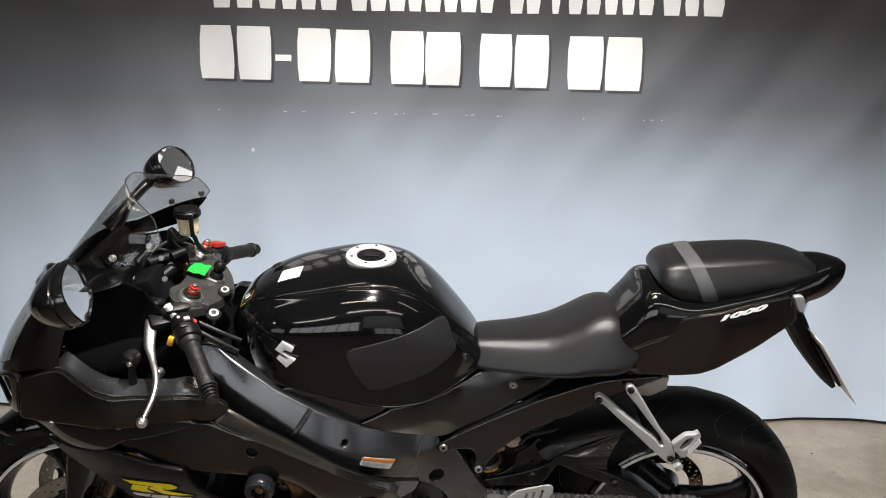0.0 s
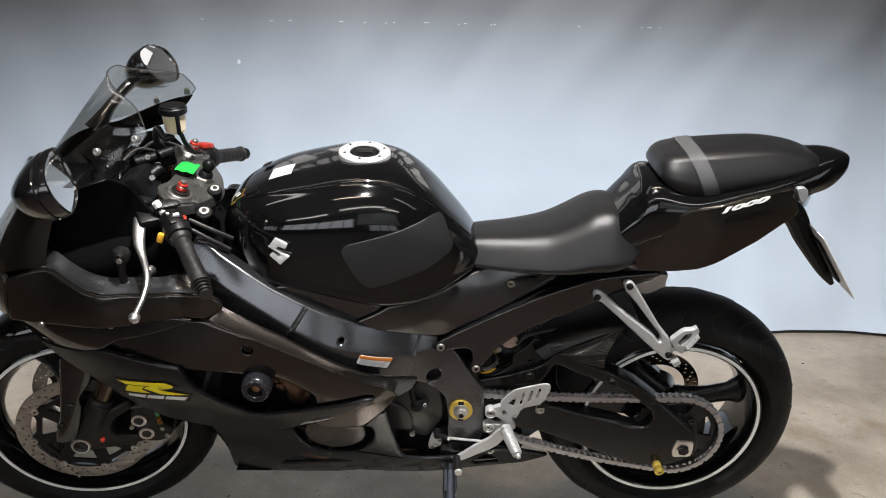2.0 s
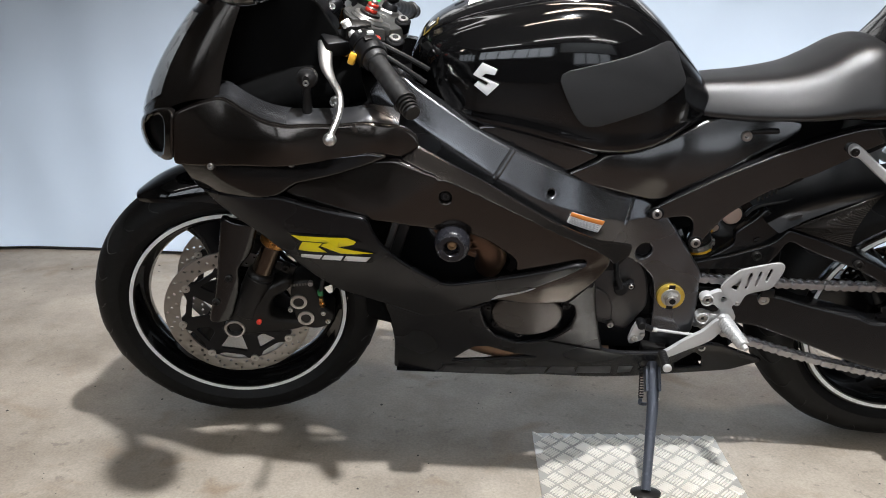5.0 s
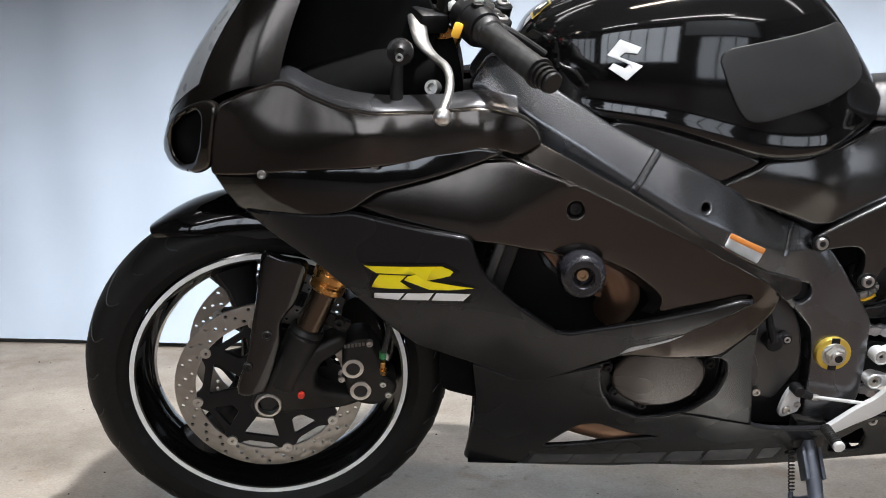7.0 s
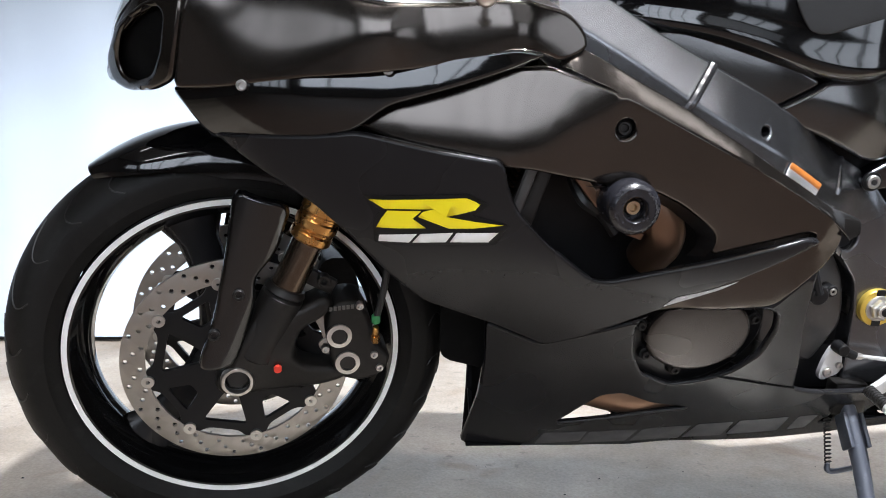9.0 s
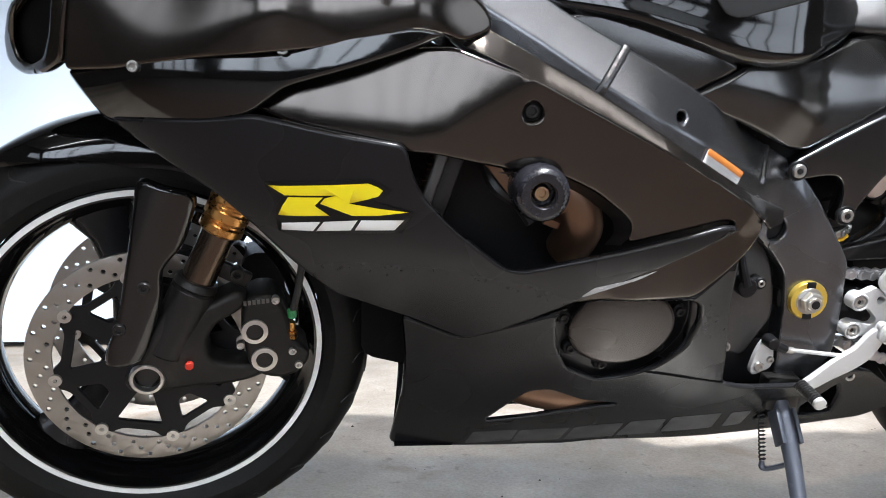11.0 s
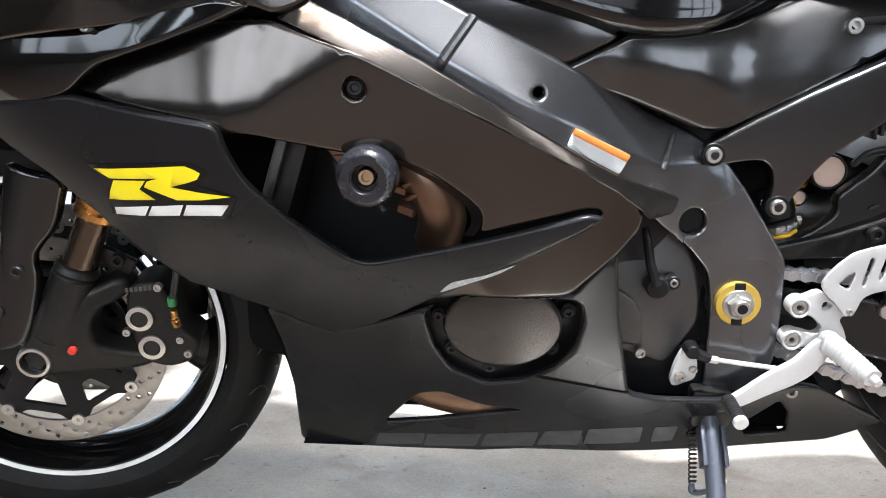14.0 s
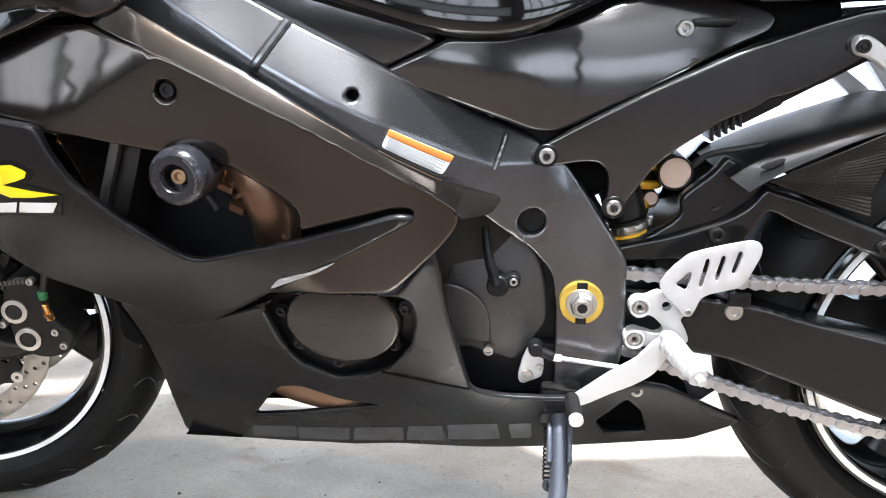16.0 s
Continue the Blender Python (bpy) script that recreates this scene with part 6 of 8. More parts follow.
    rear_cover = [(-0.186, 0.662), (-0.114, 0.6955), (-0.105, 0.702), (-0.045, 0.702), (0.02, 0.713), (0.081, 0.738), (0.130, 0.752), (0.225, 0.742), (0.268, 0.728), (0.262, 0.706), (0.201, 0.682), (0.144, 0.655), (0.092, 0.629), (0.044, 0.605), (0.016, 0.594), (-0.012, 0.598), (-0.035, 0.608), (-0.099, 0.634)]
    cov = sheet([(-0.33, 0.73, -0.185), (-0.105, 0.70, -0.173), (-0.19, 0.665, -0.178), (0.08, 0.735, -0.108), (0.24, 0.735, -0.066), (0.02, 0.62, -0.112), (-0.02, 0.66, -0.140), (0.12, 0.68, -0.098), (0.20, 0.70, -0.080)])
    crown = lambda x, z: cov(x, z) - 0.004 + 1.1 * max(0, z - float(np.interp(x, [-0.33, -0.19, -0.02, 0.02, 0.215], [0.700, 0.664, 0.616, 0.616, 0.712]))) ** 2
    def rear_face(x, z):
        over = z - float(np.interp(x, [-0.19, -0.113, -0.02, 0.04, 0.24], [0.690, 0.678, 0.660, 0.622, 0.665]))
        return crown(x, z) + 0.20 * 0.5 * (over + math.sqrt(over * over + 0.00003))
    pair("tank_side_cover", panel(front_cover, lambda x, z: crown(x, z) + 0.004, thick=0.005, edge=0.006, step=0.012), COVERPAINT, bike, "satin black cover below the tank")
    rear = pair("tank_side_cover", panel(rear_cover, rear_face, thick=0.005, edge=0.006, step=0.012), COVERPAINT, bike, "satin black cover below the tank")
    bolt(rear, (0.157, rear_face(0.157, 0.711) + 0.001, 0.711), 0.0095, 0.007, STEEL)


build_tank()


def build_seat_and_tail():
    seat_prof = [(0.0, 1.0), (0.3, 0.995), (0.55, 0.965), (0.72, 0.90), (0.80, 0.80), (0.93, 0.58), (1.0, 0.36), (0.985, 0.14), (0.90, 0.02), (0.5, 0.0), (0.0, 0.0)]
    rider_prof = [(0.0, 1.0), (0.3, 0.99), (0.50, 0.95), (0.62, 0.88), (0.73, 0.75), (0.87, 0.49), (0.97, 0.27), (1.0, 0.15), (0.97, 0.05), (0.88, 0.0), (0.5, 0.0), (0.0, 0.0)]
    part("rider_seat", lofted([(0.056, 0.786, 0.757, 0.055), (0.068, 0.799, 0.747, 0.074), (0.100, 0.804, 0.743, 0.085), (0.16, 0.809, 0.742, 0.098), (0.231, 0.821, 0.746, 0.116), (0.278, 0.841, 0.751, 0.126), (0.324, 0.868, 0.757, 0.128), (0.360, 0.876, 0.760, 0.130), (0.388, 0.868, 0.766, 0.124), (0.408, 0.850, 0.776, 0.112), (0.422, 0.832, 0.788, 0.098)], rider_prof, 5, 5), VINYL, bike, "black vinyl rider seat")
    pill = lofted([(0.448, 0.966, 0.955, 0.045), (0.456, 0.983, 0.946, 0.070), (0.480, 0.996, 0.930, 0.088), (0.53, 1.004, 0.916, 0.094), (0.60, 1.010, 0.924, 0.094), (0.68, 1.013, 0.944, 0.088), (0.745, 1.004, 0.964, 0.074), (0.780, 0.992, 0.972, 0.055), (0.797, 0.983, 0.977, 0.030)], seat_prof, 5, 5)
    pillion = part("pillion_seat", pill, VINYL, bike, "black vinyl pillion seat with a strap")
    bm = bmesh.new()
    rows = []
    half = spline(seat_prof, 5)
    full = [(a, b) for a, b in half[:-12]]
    for f in (0, 1):
        row = []
        for s in (1, -1):
            seq = full[::-1] if s > 0 else full[1:]
            for a, b in seq:
                x = 0.501 + 0.032 * f + 0.045 * (1 - b) * 0.9
                top, bot, w = (float(np.interp(x, [0.456, 0.480, 0.53, 0.60], v)) for v in ([0.983, 0.996, 1.004, 1.010], [0.946, 0.930, 0.916, 0.924], [0.070, 0.088, 0.094, 0.094]))
                row.append((x, s * a * (w + 0.0025), bot + (top - bot) * b + 0.0025))
        rows.append(row)
    ring_skin(bm, rows, closed=False, cap=False)
    bmesh.ops.solidify(bm, geom=bm.faces[:], thickness=0.002)
    part("strap", bm, material("webbing", (0.060, 0.060, 0.062), 0.55, bump=0.2, bump_scale=900), pillion, "dark grey woven grab strap")
    tail_prof = [(0.0, 1.0), (0.4, 0.985), (0.75, 0.90), (0.95, 0.66), (1.0, 0.40), (0.96, 0.15), (0.8, 0.0), (0.0, 0.0)]
    cowl = part("tail_cowl", lofted([(0.335, 0.825, 0.79, 0.085), (0.372, 0.868, 0.79, 0.098), (0.405, 0.908, 0.80, 0.104), (0.44, 0.945, 0.82, 0.108), (0.52, 0.935, 0.85, 0.110), (0.60, 0.950, 0.88, 0.106), (0.68, 0.968, 0.905, 0.098), (0.75, 0.985, 0.915, 0.082), (0.81, 0.996, 0.925, 0.056), (0.850, 0.990, 0.950, 0.030), (0.862, 0.982, 0.964, 0.012)], tail_prof, 5, 5), GLOSS, bike, "gloss black tail cowl")
    tail = [(0.190, 0.737), (0.375, 0.740), (0.493, 0.755), (0.538, 0.770), (0.582, 0.789), (0.655, 0.834), (0.730, 0.897), (0.722, 0.915), (0.712, 0.953), (0.640, 0.940), (0.582, 0.926), (0.522, 0.909), (0.486, 0.886), (0.425, 0.845), (0.400, 0.800), (0.30, 0.772)]

    def soft(v):
        return 0.5 * (v + math.sqrt(v * v + 0.000006))

    def ridge(x, z):
        zr = float(np.interp(x, [0.2, 0.255, 0.399, 0.486, 0.567, 0.728], [0.757, 0.763, 0.785, 0.798, 0.863, 0.912]))
        base = float(np.interp(x, [0.2, 0.4, 0.486, 0.567, 0.74], [-0.116, -0.126, -0.131, -0.144, -0.116]))
        ahead = (0.567 - x) * 0.707 - (z - 0.863) * 0.707
        return base + 0.20 * soft(zr - z) + 0.16 * soft(z - zr) + 0.22 * soft(ahead - max(0, zr - z) * 1.2)
    side = pair("tail_side_panel", panel(tail, ridge, thick=0.005, edge=0.004, step=0.012, creases=[[(0.2, 0.757), (0.255, 0.763), (0.399, 0.785), (0.486, 0.798), (0.567, 0.863), (0.728, 0.912)], [(0.567, 0.863), (0.522, 0.908)]]), BRONZE, bike, "satin gunmetal tail panel")
    # underside
    part("tail_under_tray", lofted([(0.22, 0.765, 0.745, 0.075), (0.40, 0.79, 0.752, 0.09), (0.50, 0.83, 0.765, 0.09), (0.62, 0.88, 0.83, 0.085), (0.73, 0.93, 0.89, 0.07), (0.80, 0.95, 0.92, 0.05)], tail_prof, 4, 4), PLASTIC, bike)
    # engine size in raised letters
    cu = bpy.data.curves.new("capacity", "FONT")
    cu.body, cu.size, cu.extrude, cu.shear = "1000", 0.030, 0.0006, 0.35
    cu.offset = 0.0016
    tmp = new("capacity", cu)
    me = bpy.data.meshes.new_from_object(tmp.evaluated_get(bpy.context.evaluated_depsgraph_get()))
    bpy.data.objects.remove(tmp)
    me.materials.clear()
    me.materials.append(WHITE)
    letters = new("capacity_lettering", me)
    letters.parent = side
    letters["label"] = "white raised number 1000"
    ax = Vector((0.093, 0.012, 0.024)).normalized()
    up = Vector((0, 0.2, 1))
    nz = ax.cross(up).normalized()
    up = nz.cross(ax)
    m = Matrix((ax * 1.66, up * 0.42, nz)).transposed().to_4x4()
    m.translation = Vector((0.553, ridge(0.60, 0.915) - 0.013, 0.9065))
    letters.matrix_basis = m
    # indicators and number plate hanger
    for s in (-1, 1):
        bm = plate([(0.710, 0.954), (0.735, 0.957), (0.743, 0.940), (0.738, 0.910), (0.726, 0.918)], -0.119, 0.02, edge=0.003, corner=0.004)
        if s > 0:
            bm = other_side(bm)
        part("rear_indicator", bm, LENS, bike, "clear rear indicator lens")
        bm = plate([(0.713, 0.951), (0.733, 0.953), (0.740, 0.939), (0.735, 0.914), (0.728, 0.921)], -0.114, 0.01, edge=0.002, corner=0.004)
        if s > 0:
            bm = other_side(bm)
        part("indicator_reflector", bm, SILVER, bike)
    bm = bmesh.new()
    tube(bm, [(0.70, 0, 0.91), (0.772, 0, 0.850), (0.812, 0, 0.790), (0.872, 0, 0.710), (0.902, 0, 0.672)], [0.03, 0.026, 0.022, 0.015, 0.006], 10)
    hanger = part("plate_hanger", bm, PLASTIC, bike, "black number plate hanger")
    bm = bmesh.new()
    box(bm, (0.859, 0, 0.755), (0.180, 0.18, 0.002), Matrix.Rotation(radians(55), 3, "Y"), 0)
    part("number_plate", bm, WHITE, hanger, "blank white number plate seen edge-on")
    bm = bmesh.new()
    box(bm, (0.855, 0, 0.752), (0.12, 0.10, 0.006), Matrix.Rotation(radians(55), 3, "Y"), 0.001)
    part("plate_backing", bm, PLASTIC, hanger)


build_seat_and_tail()


def build_frame():
    run = np.array(spline([(-0.52, -0.160), (-0.46, -0.185), (-0.40, -0.205), (-0.30, -0.225), (-0.22, -0.227), (-0.16, -0.212), (-0.10, -0.176), (-0.05, -0.138), (-0.015, -0.118), (0.02, -0.110), (0.06, -0.108), (0.12, -0.106)], 6))

    curve = np.polyfit(run[:, 0], run[:, 1], 7)

    def surf(x, z):
        zr = float(np.interp(x, [-0.5, -0.424, -0.357, -0.295, -0.222, -0.156, -0.097, -0.055, 0.0, 0.12], [0.802, 0.7565, 0.7175, 0.679, 0.640, 0.610, 0.581, 0.562, 0.56, 0.40]))
        over = z - zr
        rise = 0.5 * (over + math.sqrt(over * over + 0.000006))
        return float(np.polyval(curve, x)) + 0.46 * rise * (1 if x < 0 else max(0, 1 - x / 0.05))
    spar = [(-0.520, 0.800), (-0.49, 0.842), (-0.46, 0.836), (-0.440, 0.820), (-0.388, 0.788), (-0.333, 0.754), (-0.264, 0.7185), (-0.193, 0.684), (-0.113, 0.643), (-0.040, 0.604), (-0.010, 0.590), (0.028, 0.562), (0.057, 0.52), (0.108, 0.441), (0.111, 0.372), (0.109, 0.311), (0.084, 0.268), (0.026, 0.268), (0.025, 0.377), (0.018, 0.425),
            (-0.010, 0.458), (-0.045, 0.486), (-0.068, 0.508), (-0.13, 0.545), (-0.23, 0.595), (-0.38, 0.660), (-0.46, 0.72), (-0.50, 0.76)]
    spar_ob = pair("frame_spar", panel(spar, surf, [circle(-0.008, 0.489, 0.0165, 18), circle(-0.199, 0.645, 0.0062, 12)], thick=0.028, edge=0.004, depth=0.004, step=0.014, creases=[[(-0.5, 0.802), (-0.424, 0.7565), (-0.357, 0.7175), (-0.295, 0.679), (-0.222, 0.640), (-0.156, 0.610), (-0.097, 0.581), (-0.055, 0.562), (0.0, 0.56)]]), FRAME, bike, "satin dark grey aluminium frame spar")
    for a, b in (((-0.2665, 0.7185), (-0.3035, 0.6650)), ((-0.0385, 0.600), (-0.0535, 0.556))):
        bm = bmesh.new()
        pts = []
        for k in range(26):
            f = k / 25
            x, z = a[0] + (b[0] - a[0]) * f, a[1] + (b[1] - a[1]) * f
            pts.append((x, surf(x, z) + 0.0012, z))
        wide = 0.0060 if a[0] < -0.1 else 0.0042
        tube(bm, pts, [wide + 0.00012 * math.sin(1.3 * k) for k in range(26)], 10, 2)
        part("weld_bead", bm, FRAME, spar_ob)
    # hole linings
    bm = bmesh.new()
    cyl(bm, (-0.008, -0.10, 0.489), (-0.008, -0.05, 0.489), 0.018)
    part("frame_boss", bm, PLASTIC, spar_ob)
    # warning label
    lab = [(-0.1605, 0.6105), (-0.0958, 0.5765), (-0.1080, 0.5570), (-0.1690, 0.5920)]
    part("warning_label", panel(lab, lambda x, z: surf(x, z) - 0.0022, thick=0.0005, edge=0.0004, corner=0.002, step=0.006), WHITE, spar_ob, "white warning label with an orange heading")
    head = [np.array(lab[0]), np.array(lab[1]), np.array(lab[1]) * 0.64 + np.array(lab[2]) * 0.36, np.array(lab[0]) * 0.64 + np.array(lab[3]) * 0.36]
    part("label_heading", panel(head, lambda x, z: surf(x, z) - 0.0032, thick=0.0004, edge=0.0003, corner=0.001, step=0.006), ORANGE, spar_ob)
    for k in range(7):
        f = 0.42 + 0.078 * k
        a, b = np.array(lab[0]), np.array(lab[1])
        d = np.array(lab[3]) - a
        e = np.array(lab[2]) - b
        p0, p1 = a + d * f + (b - a) * 0.05, b + e * f - (b - a) * (0.06 + 0.1 * (k % 2))
        th = d * 0.032
        part("label_text_bar", panel([p0, p1, p1 + th, p0 + th], lambda x, z: surf(x, z) - 0.0036, thick=0.0003, edge=0.0002, corner=0), LABELINK, spar_ob)
    # swingarm pivot
    bm = bmesh.new()
    revolve(bm, [(0.016, -0.112), (0.016, -0.1145), (0.0262, -0.1145), (0.0275, -0.1120), (0.0275, -0.100), (0.016, -0.100)], (0.0555, 0, 0.3875), 40)
    piv = part("pivot_ring", bm, BRASS, bike, "gold anodised pivot ring")
    bm = bmesh.new()
    cyl(bm, (0.0555, -0.113, 0.3875), (0.0555, -0.1165, 0.3875), 0.0190, seg=28)
    cyl(bm, (0.0555, -0.116, 0.3875), (0.0555, -0.1265, 0.3875), 0.0152, seg=6)
    part("pivot_nut", bm, STEEL, piv)
    bm = bmesh.new()
    cyl(bm, (0.0555, -0.126, 0.3875), (0.0555, -0.1315, 0.3875), 0.0100, seg=20)
    part("pivot_axle", bm, STEEL, piv)
    bm = bmesh.new()
    cyl(bm, (0.0555, -0.1305, 0.3875), (0.0555, -0.1321, 0.3875), 0.0062, seg=16)
    part("axle_bore", bm, PLASTIC, piv)
    for s in (-1, 1):
        bm = bmesh.new()
        box(bm, (0.0555, -0.1140, 0.3875 + s * 0.0225), (0.013, 0.003, 0.009), None, 0.001)
        part("ring_slot", bm, PLASTIC, piv)
    # rear sub-frame
    sub = [(-0.010, 0.568), (-0.004, 0.580), (0.0066, 0.5850), (0.055, 0.611), (0.1096, 0.6386), (0.2131, 0.6858), (0.247, 0.6984), (0.3007, 0.7174), (0.353, 0.732), (0.470, 0.742), (0.485, 0.736), (0.42, 0.713), (0.371, 0.692), (0.3358, 0.6702), (0.2958, 0.6489), (0.2676, 0.6362), (0.2530, 0.6362), (0.2416, 0.625),
           (0.2245, 0.6175), (0.2066, 0.6119), (0.1792, 0.5931), (0.1615, 0.5819), (0.134, 0.5605), (0.1028, 0.5173), (0.0960, 0.5030), (0.0849, 0.4960), (0.0740, 0.5020), (0.0770, 0.521), (0.0790, 0.5428), (0.0720, 0.5590), (0.0581, 0.5630), (0.0246, 0.5590), (0.004, 0.5545)]
    sf = lambda x, z: -0.120 + 0.072 * x
    sub_ob = pair("rear_subframe", panel(sub, sf, thick=0.020, edge=0.004, depth=0.005, step=0.014, corner=0.008), COVER, bike, "black rear sub-frame plate")
    for x, z in ((0.0065, 0.5695), (0.0865, 0.5090)):
        b = bmesh.new()
        cyl(b, (x, sf(x, z) + 0.004, z), (x, sf(x, z) - 0.0008, z), 0.0135, seg=24)
        part("bolt_seat", b, PLASTIC, sub_ob)
        bolt(sub_ob, (x, sf(x, z) - 0.0006, z), 0.0092, 0.005, STEEL)
        b = bmesh.new()
        cyl(b, (x, sf(x, z) - 0.004, z), (x, sf(x, z) - 0.0062, z), 0.0042, seg=6)
        part("bolt_socket", b, DARK, sub_ob)
    bm = bmesh.new()
    box(bm, (0.19, -0.075, 0.718), (0.05, 0.012, 0.009), Matrix.Rotation(radians(-3), 3, "Y"), 0.003)
    part("seat_bracket", bm, CASTING, sub_ob)


build_frame()


def build_engine():
    bm = bmesh.new()
    box(bm, (-0.20, 0, 0.46), (0.34, 0.20, 0.28), Matrix.Rotation(radians(20), 3, "Y"), 0.03)
    box(bm, (-0.10, 0, 0.34), (0.34, 0.15, 0.20), None, 0.03)
    engine = part("engine_block", bm, DARK, bike, "dark engine castings")
    # clutch-side cover seen through the belly cut-out
    rim = [(-0.345, 0.37), (-0.332, 0.41), (-0.29, 0.436), (-0.16, 0.432), (-0.135, 0.41), (-0.132, 0.36), (-0.155, 0.318), (-0.19, 0.292), (-0.226, 0.28), (-0.290, 0.288), (-0.328, 0.33)]
    lean = lambda x, z: -0.150 + 0.30 * (0.36 - z)
    part("cover_base", panel(rim, lean, thick=0.03, edge=0.004, corner=0.01), PLASTIC, engine)
    disc = [(-0.228 + 0.0700 * math.cos(a), 0.373 + (0.060 if math.sin(a) > 0 else 0.0575) * math.sin(a)) for a in np.linspace(0, 2 * math.pi, 48, endpoint=False)]
    part("alternator_cover", panel(disc, lambda x, z: -0.172 + 0.30 * (0.36 - z) - 0.003 * (1 - ((x + 0.228) ** 2 + (z - 0.372) ** 2) / 0.0045), thick=0.03, edge=0.006, corner=0), ALTCOVER, engine, "satin dark alternator cover")
    for x, z in ((-0.3035, 0.3850), (-0.2880, 0.3370), (-0.2420, 0.3110), (-0.1700, 0.3400), (-0.1535, 0.3945)):
        bm = bmesh.new()
        cyl(bm, (x, lean(x, z) + 0.004, z), (x, lean(x, z) - 0.011, z), 0.0105, 0.0090, 20)
        ear = part("cover_ear", bm, PLASTIC, engine)
        bolt(ear, (x, lean(x, z) - 0.010, z), 0.0058, 0.006, DARK)
    # sprocket cover with clutch push rod arm
    spc = [(-0.112, 0.300), (-0.112, 0.420), (-0.095, 0.452), (-0.075, 0.472), (-0.0560, 0.484), (-0.030, 0.480), (-0.012, 0.464), (0.006, 0.432), (0.0145, 0.392), (0.0155, 0.3559), (-0.0227, 0.2985), (-0.055, 0.310), (-0.090, 0.322)]
    part("sprocket_cover", panel(spc, sheet([(-0.1, 0.3, -0.104), (-0.1, 0.44, -0.098), (0.01, 0.42, -0.094), (0.0, 0.33, -0.098), (-0.05, 0.39, -0.108)]), thick=0.03, edge=0.005, corner=0.006), COVERMET, engine, "dark cast sprocket cover")
    part("pump_cover", plate([(-0.114, 0.4085), (-0.100, 0.4070), (-0.0823, 0.3995), (-0.0690, 0.3900), (-0.0610, 0.3780), (-0.0549, 0.358), (-0.0555, 0.3286), (-0.070, 0.330), (-0.114, 0.336)], -0.113, 0.012, edge=0.004, corner=0.003), COVERMET, engine, "rounded dark pump cover")
    bolt(engine, (-0.0570, -0.1135, 0.3215), 0.0068, 0.006, STEEL)
    bm = bmesh.new()
    tube(bm, [(-0.063, -0.118, 0.482), (-0.0600, -0.128, 0.462), (-0.0565, -0.132, 0.442), (-0.0505, -0.132, 0.424), (-0.0480, -0.132, 0.416)], [0.0045, 0.0055, 0.0060, 0.0068, 0.008], 10)
    cyl(bm, (-0.0465, -0.112, 0.4130), (-0.0465, -0.136, 0.4130), 0.0135, seg=24)
    box(bm, (-0.0370, -0.124, 0.4160), (0.026, 0.012, 0.015), Matrix.Rotation(radians(-20), 3, "Y"), 0.003)
    cyl(bm, (-0.0275, -0.112, 0.4187), (-0.0275, -0.1325, 0.4187), 0.0085, seg=18)
    arm_ob = part("clutch_arm", bm, PLASTIC, engine, "glossy black clutch release arm")
    bolt(arm_ob, (-0.0275, -0.1315, 0.4187), 0.0050, 0.003, STEEL)
    bm = bmesh.new()
    box(bm, (-0.02, -0.085, 0.29), (0.14, 0.02, 0.07), None, 0.004)
    part("gear_housing", bm, PLASTIC, engine)
    # radiator and hoses behind the cooling opening
    bm = bmesh.new()
    box(bm, (-0.47, 0, 0.55), (0.03, 0.39, 0.24), Matrix.Rotation(radians(18), 3, "Y"), 0.004)
    rad = part("radiator", bm, DARK, bike, "dark radiator behind the fairing opening")
    bm = bmesh.new()
    for k in range(30):
        z = 0.45 + 0.0068 * k
        box(bm, (-0.488 + (z - 0.55) * 0.32, 0, z), (0.004, 0.33, 0.0018), None, 0)
    part("radiator_fin", bm, REDDISH, rad)
    bm = bmesh.new()
    box(bm, (-0.482, -0.200, 0.55), (0.012, 0.012, 0.23), Matrix.Rotation(radians(18), 3, "Y"), 0.003)
    part("end_tank", bm, COVERMET, rad, "dull aluminium radiator end tank")
    bm = bmesh.new()
    tube(bm, [(-0.335, -0.195, 0.575), (-0.31, -0.20, 0.545), (-0.298, -0.19, 0.51), (-0.305, -0.16, 0.475)], [0.022, 0.025, 0.027, 0.027], 16)
    pipe = part("coolant_pipe", bm, REDDISH, engine, "bronze-toned pipe")
    for f, r in ((0.30, 0.0265), (0.48, 0.0285)):
        p = Vector((-0.335, -0.195, 0.575)).lerp(Vector((-0.298, -0.19, 0.51)), f)
        d = Vector((0.037, 0.005, -0.065)).normalized()
        bm = bmesh.new()
        cyl(bm, p - d * 0.003, p + d * 0.003, r, seg=28)
        part("collar", bm, REDDISH, pipe)
    for p, r in (((-0.344, -0.205, 0.545), 0.0070), ((-0.336, -0.195, 0.520), 0.0085)):
        bm = bmesh.new()
        cyl(bm, (p[0] - 0.008, p[1], p[2] + 0.002), (p[0] + 0.010, p[1] - 0.004, p[2] - 0.004), r, seg=6)
        part("flange_nut", bm, REDDISH, pipe)
    bm = bmesh.new()
    box(bm, (-0.352, -0.212, 0.557), (0.016, 0.010, 0.026), Matrix.Rotation(radians(35), 3, "Y"), 0.003)
    part("flange_stud", bm, GOLD, pipe, "gold-coloured bracket")
    bm = bmesh.new()
    tube(bm, [(-0.40, -0.17, 0.56), (-0.375, -0.19, 0.535), (-0.36, -0.195, 0.515)], 0.006, 8)
    tube(bm, [(-0.415, -0.18, 0.585), (-0.405, -0.20, 0.56), (-0.385, -0.20, 0.545)], 0.008, 8)
    part("wiring", bm, RUBBER, engine)
    bm = bmesh.new()
    box(bm, (-0.402, -0.205, 0.575), (0.012, 0.02, 0.05), Matrix.Rotation(radians(-40), 3, "Y"), 0.002)
